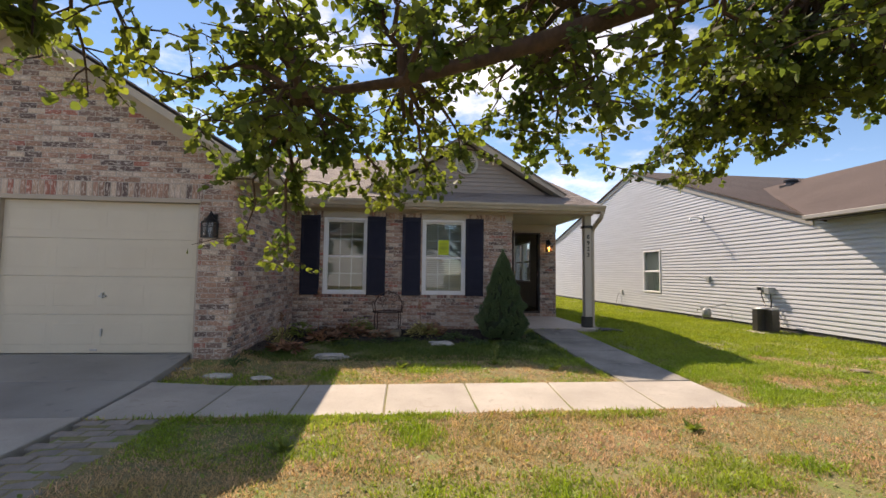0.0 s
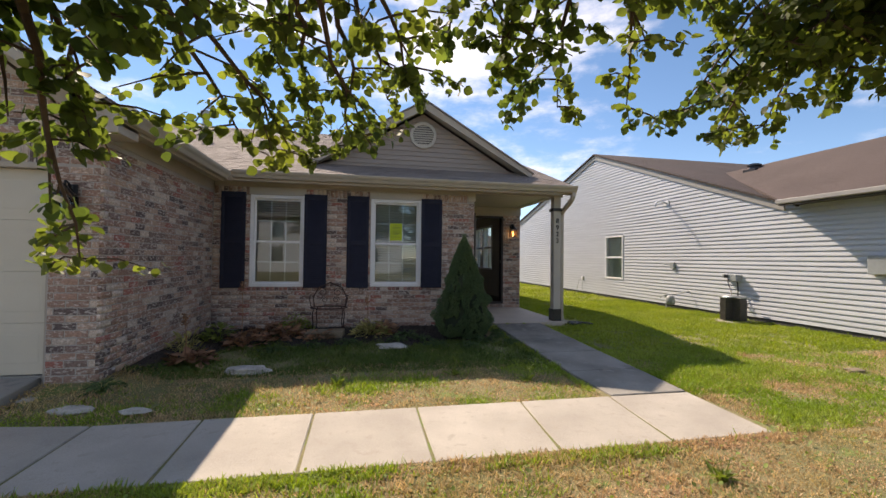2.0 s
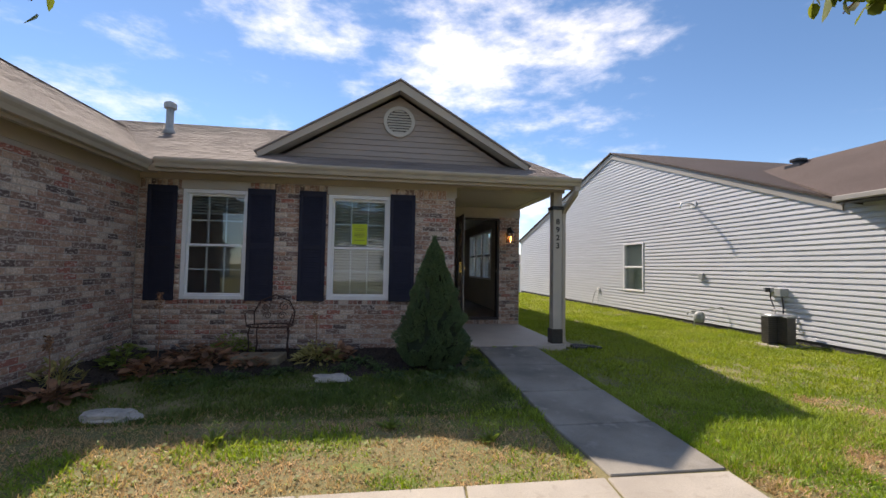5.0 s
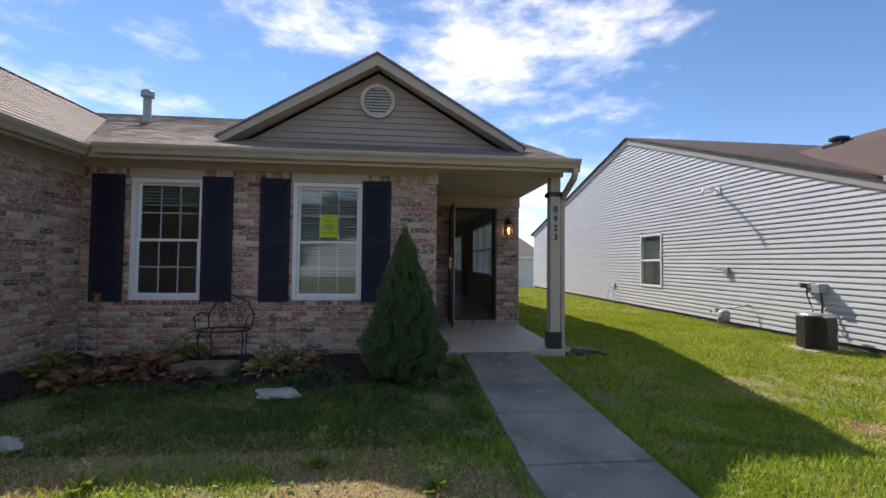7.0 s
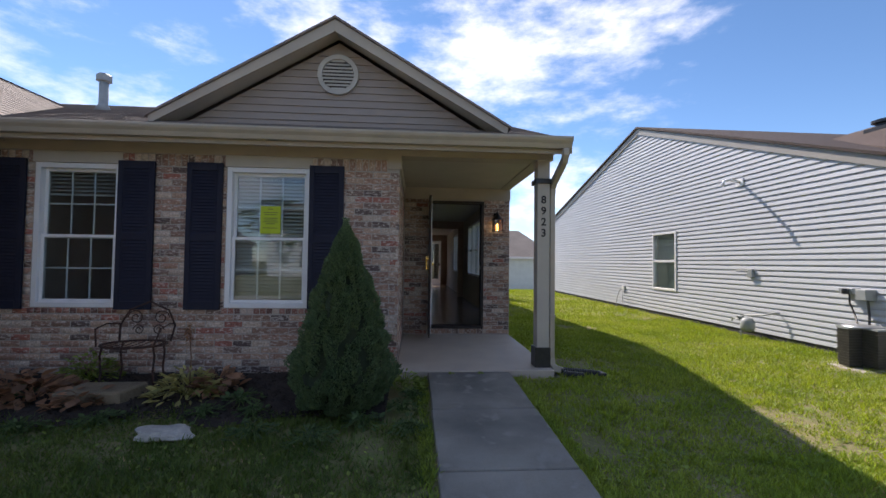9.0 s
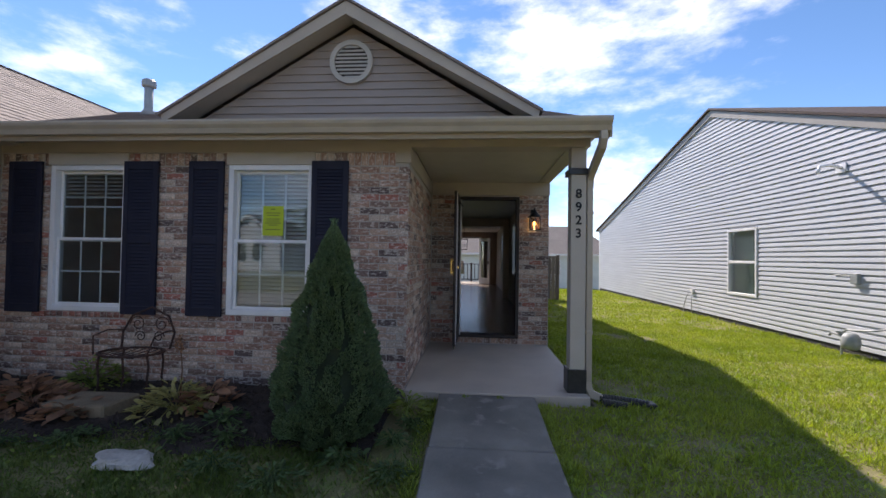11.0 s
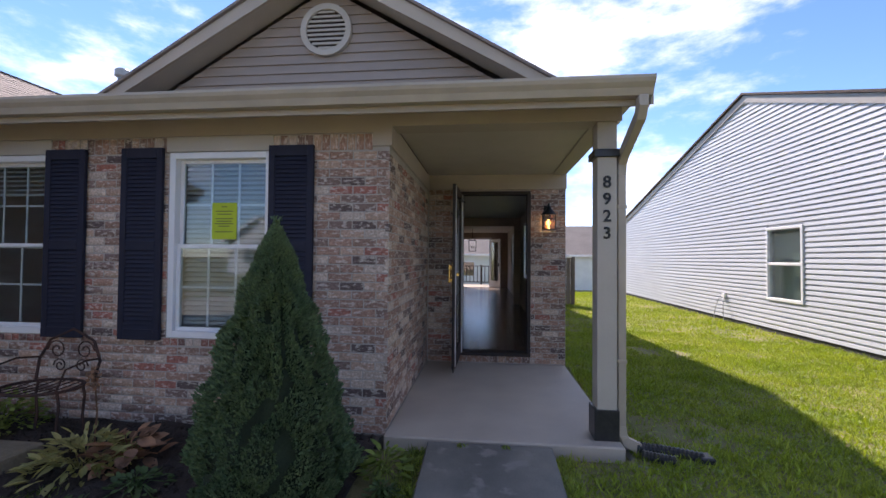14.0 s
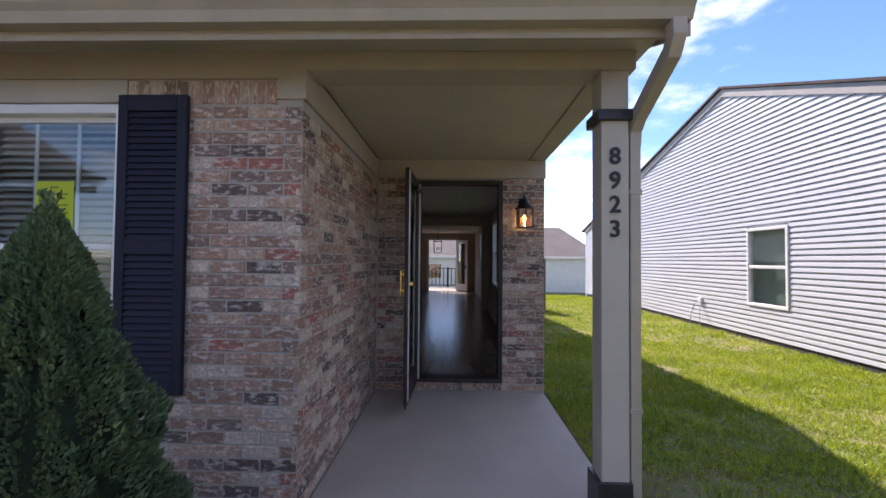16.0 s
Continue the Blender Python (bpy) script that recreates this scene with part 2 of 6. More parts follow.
M_RAKE = surf("grey_tan_trim", (0.36, 0.34, 0.31), (0.32, 0.30, 0.275), 3, 0.55, 0.05, 60, fine=0.04)
M_ROOF_BROWN = surf("brown_shingle", (0.062, 0.043, 0.037), (0.085, 0.06, 0.052), 0.8, 0.9, 0.8, 120, fine=0.5, vary=0.12)
M_CONCRETE = surf("concrete", (0.47, 0.425, 0.36), (0.36, 0.32, 0.27), 1.9, 0.85, 0.5, 160, fine=0.32, spots=((0.385, 0.34, 0.285), 11, 0.58), vary=0.07)
M_SLAB = surf("porch_concrete", (0.52, 0.45, 0.37), (0.44, 0.38, 0.315), 2.2, 0.7, 0.3, 190, fine=0.12)
# darker than the walk: house shade put into the colour, plus blotchy stains
M_PATH = surf("shaded_stained_concrete", (0.31, 0.285, 0.245), (0.15, 0.14, 0.122), 1.7, 0.85, 0.5, 170, fine=0.35, spots=((0.27, 0.25, 0.22), 6, 0.57), vary=0.14)
M_DRIVE = surf("driveway_concrete", (0.33, 0.31, 0.275), (0.21, 0.195, 0.175), 0.9, 0.85, 0.4, 140, fine=0.15, spots=((0.2, 0.19, 0.18), 5, 0.62))
M_PAVER = surf("paver", (0.30, 0.25, 0.21), (0.21, 0.18, 0.155), 8, 0.9, 0.6, 120, fine=0.25, vary=0.12)
M_ASPHALT = surf("asphalt", (0.05, 0.05, 0.052), (0.07, 0.068, 0.066), 2, 0.9, 0.6, 160, fine=0.3)
M_MULCH = surf("dark_mulch", (0.030, 0.022, 0.018), (0.055, 0.038, 0.03), 14, 0.95, 1.0, 70, fine=0.5, vary=0.4)
M_STONE = surf("pale_stone", (0.52, 0.48, 0.43), (0.33, 0.31, 0.275), 9, 0.85, 0.9, 40, fine=0.25)
M_TANSTONE = surf("tan_block", (0.26, 0.20, 0.13), (0.18, 0.14, 0.09), 9, 0.9, 0.8, 60, fine=0.25)
M_SOIL = surf("lawn_soil", (0.13, 0.14, 0.045), (0.27, 0.22, 0.11), 1.1, 0.95, 1.0, 60, fine=0.5, spots=((0.16, 0.20, 0.05), 3.5, 0.56))
M_BARK = surf("bark", (0.10, 0.06, 0.045), (0.055, 0.036, 0.028), 14, 0.95, 1.0, 50, fine=0.4, stretch=(1, 1, 0.4))
M_LEAF = surf("pear_leaf", (0.045, 0.075, 0.02), (0.105, 0.125, 0.028), 2.2, 0.65, 0.1, 60, fine=0.2, vary=0.45, trans=(0.42, 2.7, 0.49))
M_SPRUCE = surf("spruce_needles", (0.085, 0.15, 0.07), (0.13, 0.195, 0.08), 6, 0.7, 0.2, 80, fine=0.25, vary=0.35)
# near-black green: the shade inside the shrub, put into the colour
M_SPRUCE_SHADE = surf("spruce_inner_shade", (0.02, 0.035, 0.018), (0.03, 0.045, 0.02), 9, 0.9, 0.5, 60, fine=0.4)
M_RUST = surf("rusty_iron", (0.10, 0.045, 0.03), (0.045, 0.03, 0.028), 16, 0.8, 0.5, 80, fine=0.3, metal=0.3)
M_GREEN = surf("weed_leaf", (0.15, 0.20, 0.04), (0.21, 0.27, 0.06), 5, 0.6, 0.1, 40, vary=0.3, trans=(0.3, 1.8, 0.49))
M_WEED_DEEP = surf("deep_green_leaf", (0.05, 0.095, 0.03), (0.09, 0.14, 0.04), 5, 0.6, 0.1, 40, vary=0.35, trans=(0.25, 1.5, 0.49))
M_HOSTA = surf("yellowing_leaf", (0.44, 0.38, 0.15), (0.26, 0.27, 0.09), 5, 0.6, 0.2, 40, vary=0.3, trans=(0.3, 1.5, 0.49))
M_DRYLEAF = surf("dry_brown_leaf", (0.40, 0.21, 0.115), (0.20, 0.115, 0.075), 8, 0.7, 0.3, 40, vary=0.4, trans=(0.25, 1.4, 0.5))
M_GLASS = glass_material("window_glass", mirror=0.07)
M_GLASS_DARK = glass_material("screened_glass", (0.5, 0.55, 0.55), 0.08, 0.8, 0.22)
M_GLASS_SIDE = glass_material("reflecting_glass", (0.9, 0.95, 0.93), 0.06, 0.95, 0.22)
M_BLIND = surf("blind_slat", (0.62, 0.60, 0.54), (0.56, 0.54, 0.49), 5, 0.55, 0.03, 60, fine=0.04)
M_YELLOW = surf("yellow_green_paper", (0.50, 0.60, 0.03), (0.45, 0.55, 0.03), 8, 0.7, 0.02, 60, fine=0.04)
M_PAPERINK = surf("grey_print", (0.2, 0.24, 0.05), (0.17, 0.2, 0.04), 8, 0.7, 0, 60)
M_GREYBOX = surf("grey_meter_paint", (0.33, 0.35, 0.35), (0.27, 0.29, 0.29), 8, 0.5, 0.1, 60)
M_GALV = surf("galvanised", (0.45, 0.46, 0.47), (0.35, 0.36, 0.37), 20, 0.4, 0.1, 60, metal=0.7)
# door edge metal, lightened to carry the light it reflects
M_STRIP = surf("lightened_aluminium", (0.62, 0.60, 0.60), (0.52, 0.50, 0.50), 12, 0.4, 0.05, 60, metal=0.2)
M_AC = surf("grey_brown_louvres", (0.10, 0.09, 0.08), (0.07, 0.065, 0.06), 12, 0.5, 0.1, 60, metal=0.3)
M_FLOORWOOD = surf("dark_floorboards", (0.15, 0.105, 0.08), (0.22, 0.155, 0.115), 3, 0.20, 0.06, 60, fine=0.2, vary=0.25, stretch=(6, 0.6, 1))
M_WALLBROWN = surf("brown_wall_paint", (0.50, 0.40, 0.33), (0.45, 0.36, 0.30), 2, 0.8, 0.05, 120, fine=0.04)
M_WALLCREAM = surf("cream_wall_paint", (0.55, 0.50, 0.44), (0.50, 0.46, 0.40), 2, 0.8, 0.05, 120, fine=0.04)
M_CEIL = surf("ceiling_paint", (0.62, 0.60, 0.57), (0.58, 0.56, 0.53), 3, 0.9, 0.2, 150, fine=0.05)
M_DECK = surf("weathered_deck", (0.42, 0.36, 0.28), (0.34, 0.29, 0.23), 5, 0.85, 0.4, 60, vary=0.2)
M_FENCE = surf("grey_fence_wood", (0.20, 0.165, 0.135), (0.14, 0.115, 0.095), 6, 0.9, 0.5, 60, vary=0.2, stretch=(4, 4, 0.5))
M_AMBERGLASS = glass_material("amber_lantern_glass", (1.0, 0.74, 0.42), 0.25, 0.85, 0.10)
M_BULB = glow("lit_bulb", (1.0, 0.72, 0.36), 5.0)
M_SEEDGLASS = glass_material("lantern_glass", (0.85, 0.88, 0.9), 0.1, 0.8)
M_BLACKPLASTIC = surf("black_plastic", (0.02, 0.02, 0.022), (0.035, 0.034, 0.034), 15, 0.35, 0.2, 40)


def thing(name, at=(0, 0, 0), label="", category="", group="", kind=""):
    ob = new(name)
    ob.location = at
    ob.empty_display_size = 0.1
    ORG[ob] = Vector(at)
    return tagged(ob, label, category, group, kind)


def part(name, bm, material, parent=None, label="", bevel=0.0, smooth=False, kind=""):
    """Links a bmesh, drawn in world metres, as one mesh under a thing or a part."""
    if bevel:
        bmesh.ops.bevel(bm, geom=[e for e in bm.edges], offset=bevel, segments=1, affect="EDGES", profile=0.7)
    org = ORG.get(parent, Vector((0, 0, 0)))
    bmesh.ops.translate(bm, verts=bm.verts, vec=-org)
    bmesh.ops.recalc_face_normals(bm, faces=bm.faces)
    me = bpy.data.meshes.new(name)
    bm.to_mesh(me)
    bm.free()
    me.materials.append(material)
    if smooth:
        me.polygons.foreach_set("use_smooth", [True] * len(me.polygons))
    ob = new(name, me)
    if parent:
        ob.parent = parent
    ORG[ob] = org
    return tagged(ob, label, "", "", kind)


def box(bm, x0, x1, y0, y1, z0, z1):
    v = [bm.verts.new(p) for p in ((x0, y0, z0), (x1, y0, z0), (x1, y1, z0), (x0, y1, z0), (x0, y0, z1), (x1, y0, z1), (x1, y1, z1), (x0, y1, z1))]
    for f in ((0, 3, 2, 1), (4, 5, 6, 7), (0, 1, 5, 4), (1, 2, 6, 5), (2, 3, 7, 6), (3, 0, 4, 7)):
        bm.faces.new([v[i] for i in f])
    return v


def boxes(*rows):
    bm = bmesh.new()
    for r in rows:
        box(bm, *r)
    return bm


def prism(bm, outline, a, b):
    """Joins the loop outline, offset by a, to the same loop offset by b."""
    lo = [bm.verts.new(Vector(p) + Vector(a)) for p in outline]
    hi = [bm.verts.new(Vector(p) + Vector(b)) for p in outline]
    bm.faces.new(lo[::-1])
    bm.faces.new(hi)
    k = len(lo)
    for i in range(k):
        bm.faces.new((lo[i], lo[(i + 1) % k], hi[(i + 1) % k], hi[i]))


def tube(bm, points, radii, sides=8):
    """A round bar through the points."""
    pts = [Vector(p) for p in points]
    if not hasattr(radii, "__len__"):
        radii = [radii] * len(pts)
    rings = []
    for i, p in enumerate(pts):
        d = (pts[min(i + 1, len(pts) - 1)] - pts[max(i - 1, 0)]).normalized()
        u = d.orthogonal().normalized() if i == 0 else (rings_u - d * rings_u.dot(d)).normalized()
        rings_u = u
        w = d.cross(u)
        rings.append([bm.verts.new(p + (u * math.cos(a) + w * math.sin(a)) * radii[i]) for a in [2 * math.pi * k / sides for k in range(sides)]])
    for a, b in zip(rings, rings[1:]):
        for k in range(sides):
            bm.faces.new((a[k], a[(k + 1) % sides], b[(k + 1) % sides], b[k]))
    bm.faces.new(rings[0][::-1])
    bm.faces.new(rings[-1])


def lathe(bm, at, profile, sides=20):
    """Turns (radius, height) pairs round a vertical axis."""
    rings = []
    for r, z in profile:
        rings.append([bm.verts.new((at[0] + r * math.cos(2 * math.pi * k / sides), at[1] + r * math.sin(2 * math.pi * k / sides), at[2] + z)) for k in range(sides)])
    for a, b in zip(rings, rings[1:]):
        for k in range(sides):
            bm.faces.new((a[k], a[(k + 1) % sides], b[(k + 1) % sides], b[k]))
    bm.faces.new(rings[0][::-1])
    bm.faces.new(rings[-1])


def stamped(name, verts, faces, turns, places, material, parent=None, label="", kind="", smooth=False):
    """Many copies of a small shape joined in one mesh: turns (n,3,3) and places (n,3)."""
    verts = np.asarray(verts, float)
    n, k = len(places), len(verts)
    org = np.array(ORG.get(parent, Vector((0, 0, 0))))
    co = np.einsum("nij,kj->nki", turns, verts) + np.asarray(places)[:, None, :] - org
    lens = np.array([len(f) for f in faces])
    flat = np.concatenate([np.array(f) for f in faces])
    idx = (flat[None, :] + (np.arange(n) * k)[:, None]).ravel()
    me = bpy.data.meshes.new(name)
    me.vertices.add(n * k)
    me.vertices.foreach_set("co", co.ravel())
    me.loops.add(len(idx))
    me.loops.foreach_set("vertex_index", idx.astype(np.int32))
    total = np.tile(lens, n)
    me.polygons.add(len(total))
    me.polygons.foreach_set("loop_start", np.concatenate([[0], np.cumsum(total)[:-1]]).astype(np.int32))
    if smooth:
        me.polygons.foreach_set("use_smooth", np.ones(len(total), bool))
    me.update(calc_edges=True)
    me.materials.append(material)
    ob = new(name, me)
    if parent:
        ob.parent = parent
    ORG[ob] = ORG.get(parent, Vector((0, 0, 0)))
    return tagged(ob, label, "", "", kind)


def turns_of(forward, up_hint, size):
    """Frames whose second axis is forward; size scales each."""
    f = forward / np.linalg.norm(forward, axis=1, keepdims=True)
    s = np.cross(f, up_hint)
    s /= np.linalg.norm(s, axis=1, keepdims=True) + 1e-9
    u = np.cross(s, f)
    return np.stack([s, f, u], axis=2) * np.asarray(size)[:, None, None]


def smoothstep(a, b, x):
    t = np.clip((x - a) / (b - a), 0, 1)
    return t * t * (3 - 2 * t)


def ground_z(x, y):
    """Height of the lawn."""
    x, y = np.asarray(x, float), np.asarray(y, float)
    rise = np.clip((y + 3.85) / 3.7, 0, 1) * 0.10 * (1 - smoothstep(1.7, 4.8, x))
    street = -0.022 * np.clip(-4.9 - y, 0, 8)
    fall = -0.85 * smoothstep(15, 28, y)
    side = 0.15 * smoothstep(-4.1, -2.9, y) * (1 - smoothstep(-4.6, -4.0, x))
    return -0.015 + rise + street + fall + np.maximum(0, side - rise)


def drive_z(y):
    return float(np.interp(y, [-13.5, -4.83, -3.87, -3.0, -2.8], [-0.18, -0.005, 0.07, 0.185, 0.19]))

# ---- ground and paving ----
xs = np.concatenate([[-700, -300, -120, -60, -30], np.arange(-16, 16, 0.2), [22, 30, 60, 120, 300, 700]])
ys = np.concatenate([[-700, -300, -120, -60, -30, -20], np.arange(-14, 4, 0.2), np.arange(4, 34, 0.8), [40, 60, 120, 300, 700]])
gx, gy = np.meshgrid(xs, ys)
gz = ground_z(gx, gy)
under_drive = (gx > -10.7) & (gx < -5.1) & (gy < -2.7) & (gy > -14)
gz = np.where(under_drive, gz - 0.12, gz)
gz = np.where((gx > -10.2) & (gx < 1.8) & (gy > -0.1) & (gy < 15), -0.1, gz)
gme = bpy.data.meshes.new("ground")
nx, ny = len(xs), len(ys)
quads = [(j * nx + i, j * nx + i + 1, (j + 1) * nx + i + 1, (j + 1) * nx + i) for j in range(ny - 1) for i in range(nx - 1)]
gme.from_pydata(np.stack([gx.ravel(), gy.ravel(), gz.ravel()], 1).tolist(), [], quads)
gme.materials.append(M_SOIL)
gme.polygons.foreach_set("use_smooth", [True] * len(gme.polygons))
tagged(new("ground", gme), "patchy lawn soil with green and straw-dry turf", "lawn", "", "structure")


def slab_between(name, corners, thick, parent=None, material=M_CONCRETE, label="", bevel=0.008):
    """A cast slab with its top at the given corners."""
    bm = bmesh.new()
    prism(bm, corners, (0, 0, -thick), (0, 0, 0))
    return part(name, bm, material, parent, label, bevel)


def path_z(y):
    return float(np.interp(y, [-3.87, -0.13], [0.0, 0.15]))


sidewalk = part("pavement", boxes((-5.1, 1.2, -4.86, -3.88, -0.12, -0.03)), M_MULCH, None, "dark joint bed under the concrete walk", kind="structure")
sidewalk_front = [(-5.11, -5.12), (-4.22, -4.22), (-3.37, -3.40), (-2.50, -2.50), (-1.60, -1.59), (-0.66, -0.575), (0.28, 0.375)]
for k in range(6):
    (fa, ba), (fb, bb) = sidewalk_front[k], sidewalk_front[k + 1]
    g = 0.008
    slab_between("walk_slab", [(fa + g, -4.885, -0.012), (fb - g, -4.885, -0.012), (bb - g, -3.87, 0.0), (ba + g, -3.87, 0.05 if k == 0 else 0.0)], 0.1, sidewalk)
slab_between("walk_slab", [(0.29, -4.885, -0.012), (1.22, -4.86, -0.012), (1.28, -3.88, 0.0), (0.385, -3.87, 0.0)], 0.1, sidewalk)
path_cuts = [-3.855, -3.05, -2.20, -1.20, -0.14]
for a, b in zip(path_cuts, path_cuts[1:]):
    left_a = 0.42 if a < -3.5 else 0.37
    slab_between("path_slab", [(left_a, a + 0.008, path_z(a)), (1.29, a + 0.008, path_z(a)), (1.295, b - 0.008, path_z(b)), (0.36, b - 0.008, path_z(b))], 0.1, sidewalk, M_PATH)

driveway = thing("driveway", (-7.8, -8, 0), "pale grey concrete driveway with dark stains and saw-cut joints", "driveway", "", "structure")
for a, b in ((-13.4, -10.6), (-10.6, -7.7), (-7.7, -4.83), (-4.83, -3.87), (-3.87, -2.99)):
    for xa, xb in ((-10.6, -7.9), (-7.9, -5.13)):
        slab_between("driveway_slab", [(xa + 0.008, a + 0.008, drive_z(a)), (xb - 0.008, a + 0.008, drive_z(a)), (xb - 0.008, b - 0.008, drive_z(b)), (xa + 0.008, b - 0.008, drive_z(b))], 0.12, driveway, M_DRIVE if a > -4.9 else M_CONCRETE)

paver_strip = part("paver_bed", boxes((-5.09, -4.42, -7.6, -4.9, -0.2, -0.075)), M_MULCH, None, "earth bed under old brick pavers beside the driveway", kind="structure")
rp = random.Random(5)
for r in range(24):
    wide = 3 if r < 8 else 3
    for c in range(wide):
        px, py = -5.08 + 0.215 * c + (0.1 if r % 2 else 0), -4.92 - 0.112 * r
        if px + 0.2 > -4.38:
            continue
        z = float(ground_z(px, py)) + 0.003 + rp.uniform(-0.004, 0.004)
        slab_between("paver", [(px, py - 0.1, z), (px + 0.2, py - 0.1, z), (px + 0.2, py, z + rp.uniform(-0.005, 0.005)), (px, py, z)], 0.06, paver_strip, M_PAVER, bevel=0.006)

porch_slab = part("porch_floor", boxes((0.004, 1.83, -0.125, 2.262, -0.05, 0.16)), M_SLAB, None, "smooth grey concrete porch slab", bevel=0.01, kind="structure")

# street behind, opposite lawns
tagged(part("road", boxes((-200, 200, -21.5, -14.2, -0.4, -0.2)), M_ASPHALT, kind="structure"), "dark asphalt street", "road")
tagged(part("kerb", boxes((-200, -10.8, -14.2, -14.0, -0.4, -0.1), (-5.0, 200, -14.2, -14.0, -0.4, -0.1)), M_CONCRETE, kind="structure"), "concrete kerb", "kerb")

# ---- our house: walls ----
WALL_TOP = 2.6
W1, W2 = (-4.02, -3.115), (-1.955, -1.02)
SILL, HEAD = 0.845, 2.45
T = 0.16


def wall(name, rects, label):
    return tagged(part(name, boxes(*rects), M_MORTAR, kind="structure"), label, "wall")


wall_front = wall("wall_front", [
    (-4.62 - T, W1[0], 0, T, -0.1, WALL_TOP), (W1[1], W2[0], 0, T, -0.1, WALL_TOP), (W2[1], -0.0, 0, T, -0.1, WALL_TOP),
    (W1[0], W1[1], 0, T, -0.1, SILL), (W2[0], W2[1], 0, T, -0.1, SILL), (W1[0], W1[1], 0.02, T, HEAD, WALL_TOP), (W2[0], W2[1], 0.02, T, HEAD, WALL_TOP)],
    "front wall of mottled brown and rose brick")
wall_porch_side = wall("wall_porch_side", [(-T, 0.0, T, 2.27, -0.1, WALL_TOP)], "brick side wall of the porch recess")
wall_porch_back = wall("wall_porch_back", [(0.0, 0.43, 2.27, 2.27 + T, -0.1, 2.66), (1.38, 1.835, 2.27, 2.27 + T, -0.1, 2.66), (0.43, 1.38, 2.27, 2.27 + T, 2.45, 2.66), (0.43, 1.38, 2.275, 2.27 + T, -0.1, 0.28)],
    "brick wall round the front door")
wall_garage_side = wall("wall_garage_side", [(-4.62 - T, -4.62, -3.05, 0, -0.1, 2.66)], "brick side wall of the garage")
wall_garage_front = wall("wall_garage_front", [(-5.08, -4.62 - T, -3.05, -3.05 + T, -0.1, 2.3), (-10.1, -7.54, -3.05, -3.05 + T, -0.1, 2.3), (-10.1, -4.62 - T, -3.05, -3.05 + T, 2.3, 2.66),
    (-7.54, -5.08, -3.05, -3.05 + T, 2.2, 2.3)], "brick front wall of the garage with a soldier course over the door")
bm = bmesh.new()
prism(bm, [(-4.62, -3.05, 2.66), (-4.62, -3.05, 2.70), (-7.35, -3.05, 4.36), (-10.1, -3.05, 2.70), (-10.1, -3.05, 2.66)], (0, 0, 0), (0, T, 0))
garage_gable = tagged(part("wall_garage_gable", bm, M_MORTAR, kind="structure"), "brick gable over the garage door", "wall")
# walls that close the house at the side and back
wall_right = tagged(part("wall_right", boxes((1.72, 1.86, 2.27 + T, 4.2, -0.1, 2.7), (1.72, 1.86, 6.9, 9.3, -0.1, 2.7), (1.72, 1.86, 11.3, 15, -0.1, 2.7), (1.72, 1.86, 4.2, 6.9, -0.1, 1.05), (1.72, 1.86, 4.2, 6.9, 2.40, 2.7),
    (1.72, 1.86, 9.3, 11.3, -0.1, 1.05), (1.72, 1.86, 9.3, 11.3, 2.40, 2.7)), M_WALLCREAM, kind="structure"), "side wall of the house with two windows", "wall")
tagged(part("wall_back", boxes((-10.1, -0.2, 15, 15.15, -0.1, 2.7), (0.95, 1.86, 15, 15.15, -0.1, 2.7), (-0.2, 0.95, 15, 15.15, 2.4, 2.7)), M_WALLBROWN, kind="structure"), "brown back wall with a glazed door", "wall")
tagged(part("wall_left", boxes((-10.1, -9.95, -2.89, 15, -0.1, 2.7)), M_WALLCREAM, kind="structure"), "plain side wall", "wall")

tagged(part("foundation", boxes((-4.625, 0.006, -0.006, 0.0, -0.1, 0.112), (-4.62, -4.612, -3.06, -0.006, -0.1, 0.13), (-5.08, -4.612, -3.062, -3.05, -0.1, 0.10), (-0.0, 0.006, 0.0, 0.01, -0.1, 0.112)), M_PATH, kind="structure"), "bare concrete foundation strip under the brick", "foundation")

# interior shell
FLOOR = 0.30
floor_in = tagged(part("floor", boxes((-4.6, -T, 0.17, 2.43, 0.1, FLOOR - 0.012), (-4.6, 1.72, 2.43, 15.0, 0.1, FLOOR - 0.012)), M_DARK, kind="structure"), "dark wooden floorboards", "floor")
tagged(part("ceiling", boxes((-4.6, -T, T, 2.43, 2.68, 2.74), (-4.6, 1.72, 2.43, 8.2, 2.68, 2.74), (-4.6, 1.72, 8.35, 15.0, 2.68, 2.74)), M_CEIL, kind="structure"), "flat painted ceiling", "ceiling")
tagged(part("wall_divider", boxes((-4.6, -0.12, 2.35, 2.45, FLOOR, 2.68), (-0.22, -0.12, 2.45, 8.2, FLOOR, 2.68), (-4.75, -4.6, T, 15, FLOOR, 2.68)), M_WALLBROWN, kind="structure"), "brown partition walls", "wall")
tagged(part("header_beam", boxes((-4.6, 1.72, 8.2, 8.35, 2.45, 2.75), (1.55, 1.72, 8.2, 8.35, FLOOR, 2.45)), M_WALLBROWN, kind="structure"), "brown dropped header between the rooms", "beam")
tagged(part("porch_interior_lining", boxes((-4.6, -0.17, 2.3, 2.35, FLOOR, 2.68)), M_WALLCREAM, kind="structure"), "plain inner lining", "wall")

# ---- roofs ----
S = 0.379


def sheet(bm, pts, t=0.05):
    prism(bm, pts, (0, 0, -t), (0, 0, 0))


